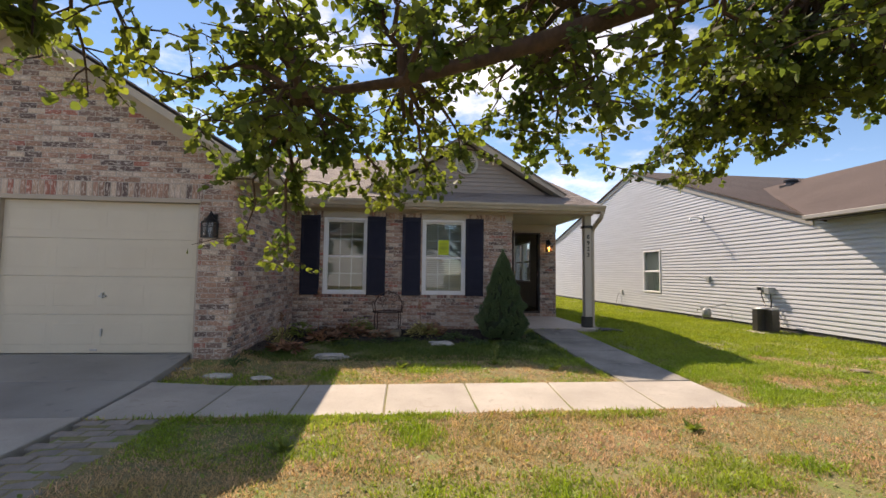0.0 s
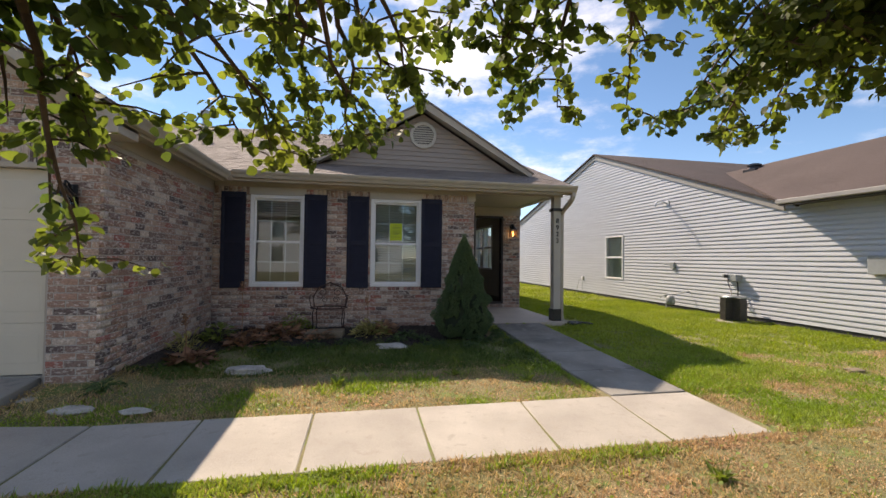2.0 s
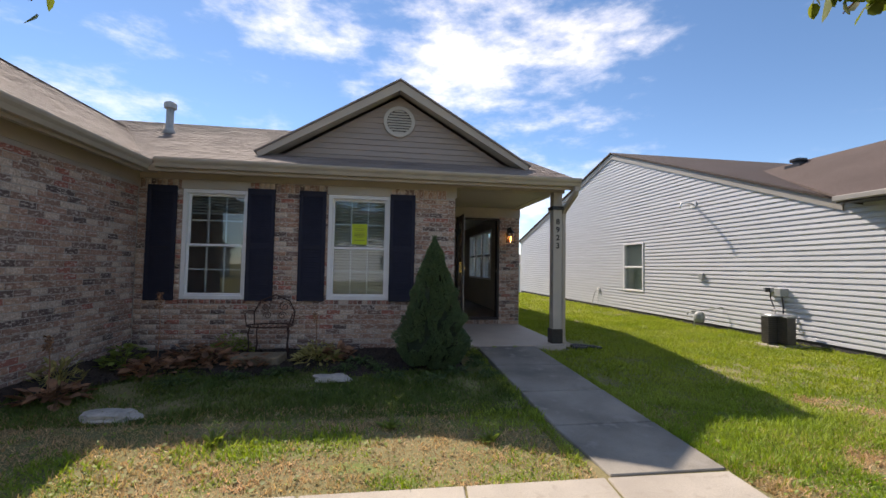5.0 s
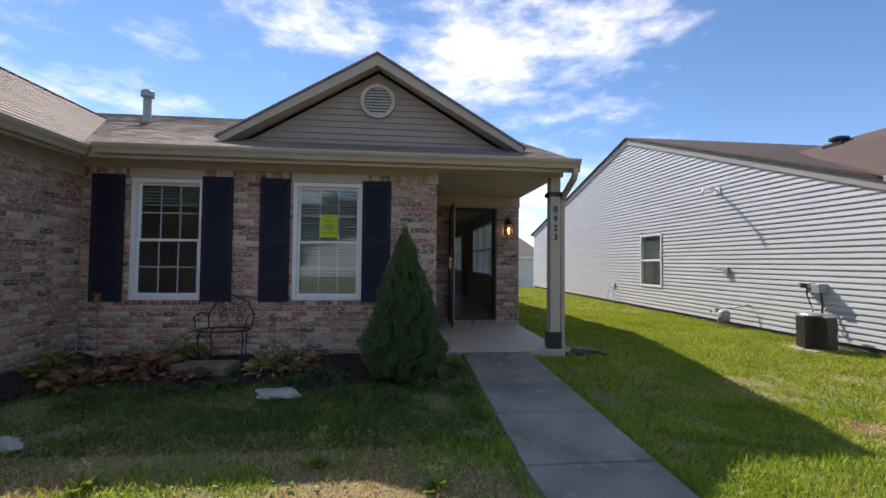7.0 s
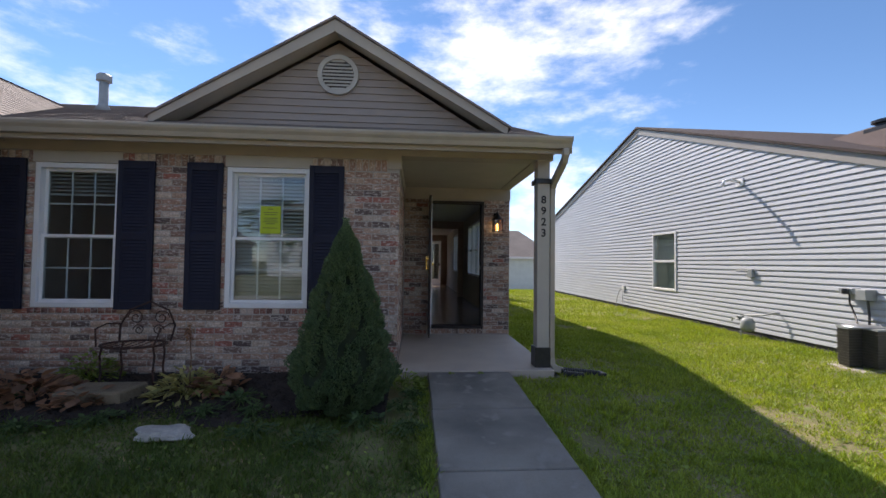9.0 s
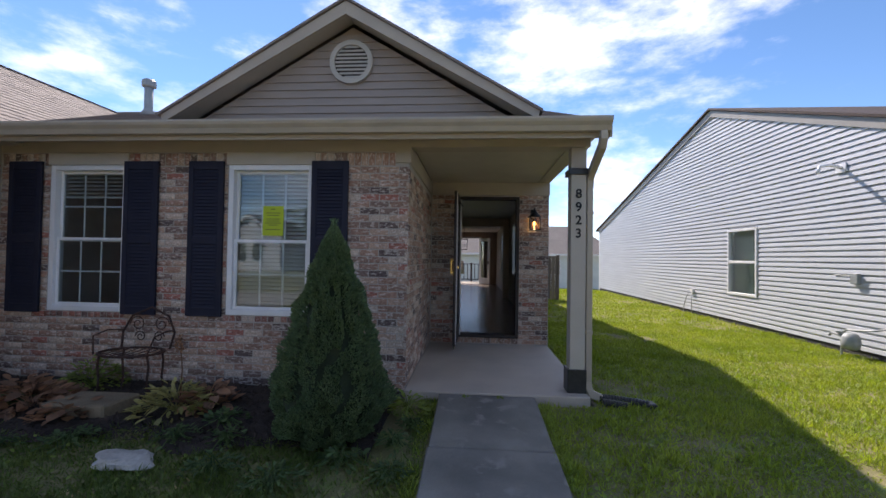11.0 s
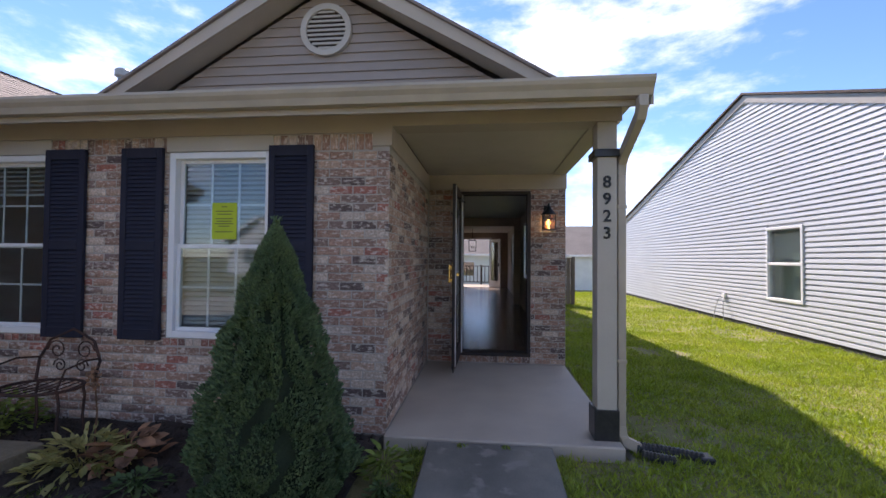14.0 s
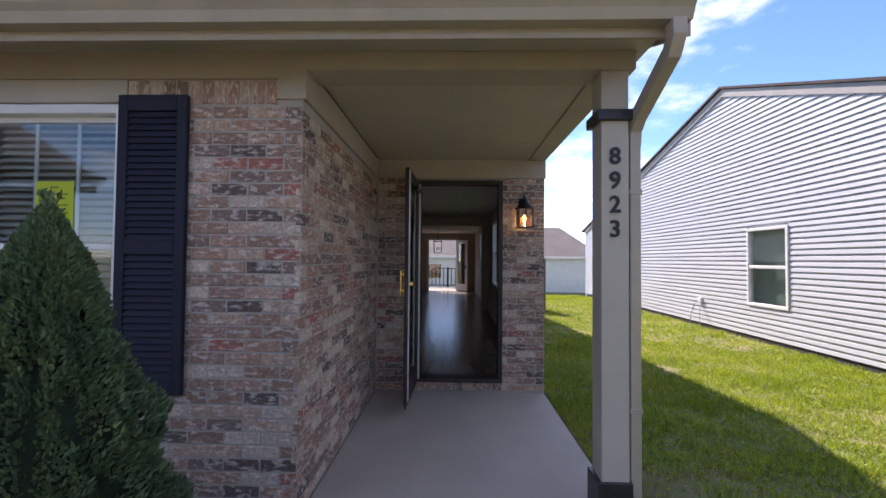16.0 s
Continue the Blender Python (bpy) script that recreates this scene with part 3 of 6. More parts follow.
def shingle_roof(name, planes, label, material=M_ROOF):
    """Roof planes as thin sheets with laps of shingle courses on top. Each plane is a loop whose first edge is the eave."""
    bm = bmesh.new()
    for p in planes:
        sheet(bm, p)
    deck = tagged(part(name, bm, material, kind="structure"), label, "roof")
    lap = bmesh.new()
    tabs = random.Random(31)
    for p in planes:
        pts = [Vector(q) for q in p]
        e = (pts[1] - pts[0]).normalized()
        nrm = (pts[1] - pts[0]).cross(pts[2] - pts[1]).normalized()
        if nrm.z < 0:
            nrm = -nrm
        up = nrm.cross(e).normalized()
        if up.z < 0:
            up = -up
        uv = [((q - pts[0]).dot(e), (q - pts[0]).dot(up)) for q in pts]
        top = max(v for _, v in uv)
        step, v = 0.145, 0.0
        while v < top - 0.05:
            spans = []
            for (u0, v0), (u1, v1) in zip(uv, uv[1:] + uv[:1]):
                vm = v + 0.07
                if (v0 - vm) * (v1 - vm) < 0:
                    spans.append(u0 + (u1 - u0) * (vm - v0) / (v1 - v0))
            if len(spans) >= 2:
                a, b = min(spans), max(spans)
                if b - a > 0.1:
                    o = pts[0] + nrm * 0.004
                    u = a
                    while u < b - 0.01:
                        w = min(b - u, tabs.uniform(0.16, 0.42))
                        if b - u - w < 0.1:
                            w = b - u
                        h = nrm * tabs.uniform(0.005, 0.009)
                        drop = up * tabs.uniform(-0.012, 0.006)
                        c = [o + e * u + up * v + drop, o + e * (u + w - 0.004) + up * v + drop, o + e * (u + w - 0.004) + up * (v + step), o + e * u + up * (v + step)]
                        q = [lap.verts.new(x) for x in (c[0], c[1], c[1] + h, c[0] + h, c[2], c[3])]
                        lap.faces.new((q[0], q[1], q[2], q[3]))
                        lap.faces.new((q[3], q[2], q[4], q[5]))
                        u += w
            v += step
    part("shingle_course", lap, material, deck, kind="stuff")
    return deck


EZ, EY = 2.775, -0.36
RZ, GY = 4.6, 4.455
HX = 1.90
MY, MZ = 7.3, 2.775 + 7.66 * S
shingle_roof("roof_main", [
    [(-4.33, EY, EZ), (HX + 0.04, EY, EZ), (HX + 0.04, MY, MZ), (-10.4, MY, MZ), (-10.4, EY, EZ), (-7.35, GY, RZ)],
    [(HX + 0.04, 15.5, MZ - 8.2 * S), (-10.4, 15.5, MZ - 8.2 * S), (-10.4, MY, MZ), (HX + 0.04, MY, MZ)],
    [(-4.3, -3.42, 2.72), (-4.3, EY, 2.72), (-7.35, GY, RZ), (-7.35, -3.42, RZ)],
    [(-10.4, EY, 2.72), (-10.4, -3.42, 2.72), (-7.35, -3.42, RZ), (-7.35, GY, RZ)],
], "weathered grey-brown asphalt shingle roof")
bm = bmesh.new()
prism(bm, [(1.74, -0.02, 2.735), (1.74, MY, MZ - 0.08), (1.74, 15.15, MZ - 0.08 - 7.85 * S), (1.74, 15.15, 2.6), (1.74, 2.4, 2.7)], (0, 0, 0), (0.12, 0, 0))
tagged(part("wall_gable_end", bm, M_SIDING_TAN, kind="structure"), "tan sided gable end of the house", "wall")
bm = bmesh.new()
for (ya, za), (yb, zb_) in (((EY, EZ), (MY, MZ)), ((MY, MZ), (15.5, MZ - 8.2 * S))):
    prism(bm, [(HX + 0.02, ya, za - 0.02), (HX + 0.02, yb, zb_ - 0.02), (HX + 0.02, yb, zb_ - 0.17), (HX + 0.02, ya, za - 0.15)], (0, 0, 0), (0.02, 0, 0))
tagged(part("side_rake", bm, M_TRIM, kind="structure"), "tan rake board on the side gable", "trim")

# false gable over the windows
GX, GZ, GS = -0.89, 4.56, 0.588
half_out = 2.31
RAKE_Y, VENT_Z = 0.55, 3.935
gable_base = lambda y: EZ + (y - EY) * S
bm = bmesh.new()
yw = 0.84
zb = gable_base(yw) - 0.03
hw = (GZ - 0.16 - zb) / GS
prism(bm, [(GX - hw, yw, zb), (GX + hw, yw, zb), (GX, yw, GZ - 0.16)], (0, 0.02, 0), (0, 0.12, 0))
gable = thing("front_gable", (GX, yw, zb), "tan false gable with lap siding, rake boards and a round vent", "gable")
part("gable_wall", bm, M_SIDING_TAN, gable)
for k in range(14):
    z0 = zb + 0.1 * k
    w0, w1 = (GZ - 0.17 - z0) / GS, (GZ - 0.17 - z0 - 0.1) / GS
    if w1 < 0.02:
        break
    bm = bmesh.new()
    lo = [bm.verts.new(p) for p in ((GX - w0, yw - 0.004, z0), (GX + w0, yw - 0.004, z0), (GX + w1, yw + 0.014, z0 + 0.1), (GX - w1, yw + 0.014, z0 + 0.1), (GX - w0, yw + 0.02, z0), (GX + w0, yw + 0.02, z0))]
    bm.faces.new(lo[:4])
    bm.faces.new((lo[4], lo[5], lo[1], lo[0]))
    part("siding_board", bm, M_SIDING_TAN, gable)
for s in (-1, 1):
    bm = bmesh.new()
    foot_z = GZ - half_out * GS
    prism(bm, [(GX, RAKE_Y, GZ), (GX + s * half_out, RAKE_Y, foot_z), (GX + s * (half_out - 0.02), RAKE_Y, foot_z - 0.10), (GX, RAKE_Y, GZ - 0.165)], (0, 0, 0), (0, 0.03, 0))
    part("rake_board", bm, M_TRIM, gable, bevel=0.003)
    bm = bmesh.new()
    prism(bm, [(GX, RAKE_Y + 0.03, GZ - 0.10), (GX + s * half_out, RAKE_Y + 0.03, foot_z - 0.09), (GX + s * half_out, RAKE_Y + 0.03, foot_z - 0.075), (GX, RAKE_Y + 0.03, GZ - 0.085)], (0, 0, 0), (0, 0.30, 0))
    part("gable_soffit", bm, M_SOFFIT, gable)
    bm = bmesh.new()
    e = s * (half_out + 0.03)
    back_foot, back_top = (foot_z - EZ) / S + EY + 0.1, (GZ - EZ) / S + EY
    prism(bm, [(GX, RAKE_Y - 0.03, GZ + 0.035), (GX + e, RAKE_Y - 0.03, foot_z + 0.01), (GX + e, back_foot + 0.2, foot_z + 0.01), (GX, back_top, GZ + 0.035)], (0, 0, -0.03), (0, 0, 0))
    part("gable_roof", bm, M_ROOF, gable)
vent = thing("round_gable_vent", (GX, yw, VENT_Z), "round tan louvred gable vent", "vent")
bm = bmesh.new()
ring_o = [(GX + 0.275 * math.cos(a), VENT_Z + 0.275 * math.sin(a)) for a in np.linspace(0, 2 * math.pi, 37)[:-1]]
ring_i = [(GX + 0.215 * math.cos(a), VENT_Z + 0.215 * math.sin(a)) for a in np.linspace(0, 2 * math.pi, 37)[:-1]]
ro = [[bm.verts.new((x, y, z)) for x, z in ring] for ring, y in ((ring_o, yw + 0.01), (ring_o, yw - 0.045), (ring_i, yw - 0.045), (ring_i, yw + 0.01))]
for a, b in zip(ro, ro[1:]):
    for k in range(36):
        bm.faces.new((a[k], a[(k + 1) % 36], b[(k + 1) % 36], b[k]))
part("vent_ring", bm, M_SOFFIT, vent)
bm = bmesh.new()
prism(bm, [(x, yw, z) for x, z in ring_i], (0, -0.012, 0), (0, 0.0, 0))
part("vent_back", bm, M_DARK, vent)
for k in range(9):
    z = VENT_Z - 0.19 + 0.0475 * k
    w = math.sqrt(max(0.001, 0.21 ** 2 - (z - VENT_Z) ** 2))
    bm = bmesh.new()
    prism(bm, [(GX - w, yw - 0.042, z - 0.016), (GX - w, yw - 0.036, z - 0.02), (GX - w, yw - 0.012, z + 0.016), (GX - w, yw - 0.018, z + 0.02)], (0, 0, 0), (2 * w, 0, 0))
    part("vent_slat", bm, M_SOFFIT, vent)

# eaves: fascia, soffit, gutters, frieze, beam, porch ceiling
tagged(part("soffit", boxes((-4.3, HX, -0.35, 0.0, 2.735, 2.755), (-4.62, -4.33, -3.4, 0.0, 2.66, 2.68), (1.80, HX, 0, 0.3, 2.735, 2.755)), M_SOFFIT, kind="structure"), "tan soffit boards", "soffit")
tagged(part("fascia", boxes((-4.32, HX, -0.36, -0.34, 2.62, 2.77), (-4.35, -4.33, -3.4, -0.47, 2.58, 2.73), (HX + 0.0, HX + 0.02, -0.34, -0.2, 2.62, 2.77)), M_TRIM, kind="structure"), "tan fascia board", "fascia")
tagged(part("frieze", boxes((-4.62, 0.0, -0.022, 0.0, 2.585, 2.735), (-0.14, 0.0, -0.022, 0.0, 2.47, 2.585), (0.0, 0.022, -0.022, 2.27, 2.47, 2.66), (-4.62, -4.598, -3.05, -0.022, 2.50, 2.66)), M_TRIM, kind="structure"), "tan frieze board under the eave", "trim")
tagged(part("porch_beam", boxes((0.0, 1.84, -0.02, 0.20, 2.63, 2.735), (1.66, 1.84, 0.20, 2.27, 2.666, 2.735)), M_TRIM, bevel=0.004, kind="structure"), "tan boxed porch beam", "beam")
tagged(part("porch_ceiling", boxes((0.022, 1.66, 0.20, 2.27, 2.675, 2.70)), M_SOFFIT, kind="structure"), "plain tan porch ceiling", "ceiling")
tagged(part("door_lintel_trim", boxes((0.022, 1.845, 2.245, 2.268, 2.475, 2.675)), M_TRIM, bevel=0.003, kind="structure"), "tan trim board over the front door", "trim")


def gutter(name, a, b, out, label):
    """A K-style gutter from a to b; out points away from the fascia."""
    a, b, out = Vector(a), Vector(b), Vector(out)
    g = thing(name, a, label, "gutter")
    prof = [(0, 0), (0.0, -0.12), (0.07, -0.12), (0.09, -0.075), (0.115, -0.045), (0.125, -0.02), (0.125, 0.0), (0.118, 0.0), (0.115, -0.02), (0.082, -0.06), (0.064, -0.112), (0.006, -0.112), (0.006, 0)]
    bm = bmesh.new()
    prism(bm, [a + out * u + Vector((0, 0, w)) for u, w in prof], (0, 0, 0), b - a)
    part("gutter_channel", bm, M_GUTTER, g)
    for p, d in ((a, 1), (b, -1)):
        bm = bmesh.new()
        prism(bm, [p + out * u + Vector((0, 0, w)) for u, w in prof[:7]], (b - a).normalized() * d * 0.001, (b - a).normalized() * d * 0.005)
        part("end_cap", bm, M_GUTTER, g)
    return g


gutter("front_gutter", (-4.205, -0.362, 2.785), (HX + 0.01, -0.362, 2.785), (0, -1, 0), "tan metal gutter along the front eave")
gutter("garage_gutter", (-4.328, -3.42, 2.735), (-4.328, -0.49, 2.735), (1, 0, 0), "tan metal gutter along the garage eave")

# garage rake
rake = thing("garage_rake", (-7.35, -3.42, 2.7), "tan rake boards and soffit on the garage gable", "trim")
for s in (-1, 1):
    slope = (RZ - 2.72) / 3.05
    bm = bmesh.new()
    prism(bm, [(-7.35, -3.42, RZ - 0.01), (-7.35 + s * 3.05, -3.42, 2.71), (-7.35 + s * 3.03, -3.42, 2.58), (-7.35, -3.42, RZ - 0.17)], (0, 0, 0), (0, 0.025, 0))
    part("rake_board", bm, M_TRIM, rake, bevel=0.003)
    bm = bmesh.new()
    prism(bm, [(-7.35, -3.395, RZ - 0.14), (-7.35 + s * 3.03, -3.395, 2.60), (-7.35 + s * 3.03, -3.395, 2.615), (-7.35, -3.395, RZ - 0.125)], (0, 0, 0), (0, 0.345, 0))
    part("rake_soffit", bm, M_SOFFIT, rake)
    bm = bmesh.new()
    prism(bm, [(-7.35, -3.05, RZ - 0.15), (-7.35 + s * 2.75, -3.05, RZ - 0.15 - slope * 2.75), (-7.35 + s * 2.75, -3.05, RZ - 0.32 - slope * 2.75), (-7.35, -3.05, RZ - 0.32)], (0, -0.03, 0), (0, -0.002, 0))
    part("rake_frieze", bm, M_TRIM, rake)
part("return_box", boxes((-4.66, -4.33, -3.40, -3.05, 2.50, 2.66)), M_TRIM, rake, bevel=0.004)

# ---- windows, blinds and shutters ----
def house_window(name, x0, x1, z0, z1, y, label, muntins=True, glass=M_GLASS):
    """A white double-hung window that looks towards -y."""
    w = thing(name, (x0, y, z0), label, "window", "", "structure")
    f = 0.055
    part("window_frame", boxes((x0, x0 + f, y - 0.03, y + 0.09, z0, z1), (x1 - f, x1, y - 0.03, y + 0.09, z0, z1), (x0 + f, x1 - f, y - 0.03, y + 0.09, z1 - f, z1), (x0 + f, x1 - f, y - 0.035, y + 0.09, z0, z0 + f)), M_WHITE, w, bevel=0.004)
    mid = (z0 + z1) / 2 - 0.02
    for nm, za, zb_, yy in (("upper_sash", mid - 0.02, z1 - f, y + 0.035), ("lower_sash", z0 + f, mid + 0.025, y + 0.005)):
        r = 0.032
        xa, xb = x0 + f, x1 - f
        sash = part(nm, boxes((xa, xa + r, yy, yy + 0.03, za, zb_), (xb - r, xb, yy, yy + 0.03, za, zb_), (xa + r, xb - r, yy, yy + 0.03, za, za + r), (xa + r, xb - r, yy, yy + 0.03, zb_ - r, zb_)), M_WHITE, w, bevel=0.003)
        part("pane", boxes((xa + r, xb - r, yy + 0.012, yy + 0.016, za + r, zb_ - r)), glass, sash).visible_shadow = False
        if muntins:
            for k in (1, 2):
                xm = xa + r + (xb - xa - 2 * r) * k / 3
                part("muntin", boxes((xm - 0.009, xm + 0.009, yy + 0.018, yy + 0.026, za + r, zb_ - r)), M_WHITE, sash)
            zm = (za + zb_) / 2
            part("muntin", boxes((xa + r, xb - r, yy + 0.027, yy + 0.033, zm - 0.009, zm + 0.009)), M_WHITE, sash)
    return w


house_window("window_1", W1[0], W1[1], SILL, HEAD, 0.03, "white vinyl double-hung window with grilles and a half-raised blind")
house_window("window_2", W2[0], W2[1], SILL, HEAD, 0.03, "white vinyl double-hung window with grilles, a lowered blind and a yellow notice")


def blind(x0, x1, z0, z1, y, label, tilt=0.5):
    b = thing("window_blind", (x0, y, z1), label, "blind")
    part("headrail", boxes((x0, x1, y - 0.02, y + 0.03, z1 - 0.04, z1)), M_BLIND, b)
    z = z1 - 0.07
    while z > z0 + 0.03:
        bm = bmesh.new()
        d, h = 0.024 * math.cos(tilt), 0.024 * math.sin(tilt)
        prism(bm, [(x0, y - d, z - h), (x0, y + d, z + h), (x0, y + d, z + h + 0.003), (x0, y - d, z - h + 0.003)], (0, 0, 0), (x1 - x0, 0, 0))
        part("slat", bm, M_BLIND, b)
        z -= 0.043
    part("bottom_rail", boxes((x0, x1, y - 0.022, y + 0.022, z0, z0 + 0.02)), M_BLIND, b)
    return b


blind(W1[0] + 0.07, W1[1] - 0.07, 2.10, 2.40, 0.135, "cream slatted blind raised to the top of the window")
blind(W2[0] + 0.07, W2[1] - 0.07, 0.95, 2.40, 0.135, "cream slatted blind fully lowered", 0.65)
notice = thing("paper_notice", (-1.46, 0.085, 1.86), "yellow-green paper notice taped inside the window pane", "notice")
part("paper", boxes((-1.605, -1.375, 0.076, 0.079, 1.70, 2.02)), M_YELLOW, notice)
nb = bmesh.new()
for wd, zz in ((0.05, 1.985), (0.16, 1.945), (0.13, 1.92), (0.16, 1.88), (0.14, 1.858), (0.17, 1.836), (0.10, 1.814), (0.16, 1.765)):
    box(nb, -1.49 - wd / 2, -1.49 + wd / 2, 0.072, 0.0755, zz - 0.005, zz + 0.004)
part("print_lines", nb, M_PAPERINK, notice, "illegible grey printed lines")
for x0, x1 in (W1, W2):
    tagged(part("window_head_panel", boxes((x0 - 0.02, x1 + 0.02, -0.016, 0.018, HEAD + 0.002, 2.583)), M_SOFFIT, bevel=0.003, kind="structure"), "tan panel over the window", "trim")


def shutter(x0, x1, z0=0.825, z1=2.485):
    s = thing("window_shutter", (x0, -0.03, z0), "navy louvred plastic shutter screwed to the brick wall", "shutter", "shutters beside the front windows")
    r = 0.055
    mid = (z0 + z1) / 2 - 0.02
    y0, y1 = -0.045, -0.012
    part("shutter_frame", boxes((x0, x0 + r, y0, y1, z0, z1), (x1 - r, x1, y0, y1, z0, z1), (x0 + r, x1 - r, y0, y1, z0, z0 + 0.09), (x0 + r, x1 - r, y0, y1, z1 - 0.09, z1), (x0 + r, x1 - r, y0, y1, mid - 0.04, mid + 0.04)), M_SHUTTER, s, bevel=0.003)
    part("shutter_back", boxes((x0 + r, x1 - r, -0.02, -0.014, z0 + 0.09, z1 - 0.09)), M_SHUTTER, s)
    for a, b in ((z0 + 0.09, mid - 0.04), (mid + 0.04, z1 - 0.09)):
        k = int((b - a) / 0.036)
        for i in range(k):
            z = a + (b - a) * (i + 0.5) / k
            bm = bmesh.new()
            prism(bm, [(x0 + r, -0.042, z - 0.017), (x0 + r, -0.036, z - 0.019), (x0 + r, -0.022, z + 0.014), (x0 + r, -0.028, z + 0.016)], (0, 0, 0), (x1 - x0 - 2 * r, 0, 0))
            part("louvre", bm, M_SHUTTER, s)
    return s


first_shutter = shutter(-4.48, -4.09)
for dx in (-3.12, -2.38, -1.025):
    copy_thing(first_shutter, pose(dx, -0.03, 0.825))

# ---- garage door and lamp ----
gd = thing("garage_door", (-6.31, -2.98, 0.2), "cream sectional garage door with pressed panels and a small handle", "garage door")
zs = np.linspace(0.205, 2.195, 5)
for a, b in zip(zs, zs[1:]):
    sec = part("door_section", boxes((-7.53, -5.09, -2.985, -2.94, a + 0.001, b - 0.001)), M_DOORCREAM, gd, bevel=0.0025)
    for k in range(4):
        xa = -7.47 + 0.595 * k
        bm = boxes((xa, xa + 0.53, -2.9872, -2.984, a + 0.1, b - 0.1))
        for v in bm.verts:
            if v.co.y < -2.986:
                v.co.x += 0.02 if v.co.x < xa + 0.2 else -0.02
                v.co.z += 0.02 if v.co.z < (a + b) / 2 else -0.02
        part("pressed_panel", bm, M_DOORCREAM, sec)
part("door_handle", boxes((-6.30, -6.22, -3.02, -2.985, 0.93, 0.955), (-6.27, -6.25, -3.03, -2.985, 0.92, 0.99)), M_GALV, gd, "silver T handle", bevel=0.003)
part("lift_handle", boxes((-6.265, -6.245, -3.01, -2.985, 0.42, 0.52)), M_GALV, gd, bevel=0.003)
part("slide_latch", boxes((-6.38, -6.30, -3.0, -2.985, 0.235, 0.255)), M_GALV, gd)
tagged(part("garage_door_trim", boxes((-7.56, -5.06, -3.075, -2.99, 2.195, 2.245), (-5.10, -5.078, -3.04, -2.94, 0.19, 2.195), (-7.545, -7.53, -3.04, -2.94, 0.19, 2.195)), M_TRIM, bevel=0.003, kind="structure"), "tan trim round the garage door", "trim")
tagged(part("garage_floor", boxes((-10.1, -4.8, -2.99, 0, 0.0, 0.195)), M_DRIVE, kind="structure"), "concrete garage floor", "floor")


def wall_lantern(x, y, z, lit, label):
    """A black carriage lantern on a wall that faces -y; z is the middle of its glass."""
    t = thing("wall_lantern", (x, y, z), label, "lamp")
    bm = bmesh.new()
    lathe(bm, (x, y - 0.012, z + 0.10), [(0.045, -0.06), (0.05, 0), (0.045, 0.06)], 12)
    part("wall_plate", boxes((x - 0.035, x + 0.035, y - 0.02, y - 0.006, z + 0.02, z + 0.2)), M_BLACK, t, bevel=0.006)
    bm.free()
    bm = bmesh.new()
    tube(bm, [(x, y - 0.02, z + 0.13), (x, y - 0.06, z + 0.20), (x, y - 0.10, z + 0.215), (x, y - 0.11, z + 0.17)], 0.008, 8)
    part("arm", bm, M_BLACK, t)
    c = y - 0.11
    bm = bmesh.new()
    lathe(bm, (x, c, z), [(0.012, 0.19), (0.02, 0.165), (0.03, 0.15), (0.045, 0.13), (0.075, 0.095), (0.08, 0.085), (0.07, 0.083)][::-1], 12)
    part("cap", bm, M_BLACK, t, smooth=True)
    bm = boxes((x - 0.062, x + 0.062, c - 0.062, c + 0.062, z - 0.095, z - 0.083))
    for sx in (-1, 1):
        for sy in (-1, 1):
            box(bm, x + sx * 0.056 - 0.005, x + sx * 0.056 + 0.005, c + sy * 0.056 - 0.005, c + sy * 0.056 + 0.005, z - 0.083, z + 0.085)
    box(bm, x - 0.004, x + 0.004, c - 0.062, c - 0.056, z - 0.083, z + 0.085)
    box(bm, x - 0.06, x + 0.06, c - 0.062, c - 0.056, z + 0.03, z + 0.036)
    part("cage", bm, M_BLACK, t)
    part("lantern_pane", boxes((x - 0.05, x + 0.05, c - 0.052, c - 0.049, z - 0.08, z + 0.083), (x - 0.05, x + 0.05, c + 0.049, c + 0.052, z - 0.08, z + 0.083), (x - 0.052, x - 0.049, c - 0.048, c + 0.048, z - 0.08, z + 0.083), (x + 0.049, x + 0.052, c - 0.048, c + 0.048, z - 0.08, z + 0.083)), M_AMBERGLASS if lit else M_SEEDGLASS, t).visible_shadow = False
    bm = bmesh.new()
    lathe(bm, (x, c, z - 0.04), [(0.006, -0.04), (0.008, 0.0), (0.018, 0.03), (0.014, 0.055), (0.003, 0.07)], 10)
    part("bulb", bm, M_BULB if lit else M_WHITE, t, smooth=True)
    for piece in t.children:
        for v in piece.data.vertices:
            v.co = Vector((v.co.x * 1.3, v.co.y * 1.2, v.co.z * 1.12))
    return t


wall_lantern(1.60, 2.27, 2.03, True, "black carriage lantern with a lit amber bulb on the porch wall")
wall_lantern(-4.88, -3.05, 1.83, False, "black carriage lantern, unlit, on the garage brick")
porch_glow = new("porch_lantern_light", bpy.data.lights.new("porch_lantern_light", "POINT"))
porch_glow.data.energy, porch_glow.data.color, porch_glow.data.shadow_soft_size = 0.6, (1.0, 0.66, 0.35), 0.02
porch_glow.location = (1.60, 2.14, 2.02)

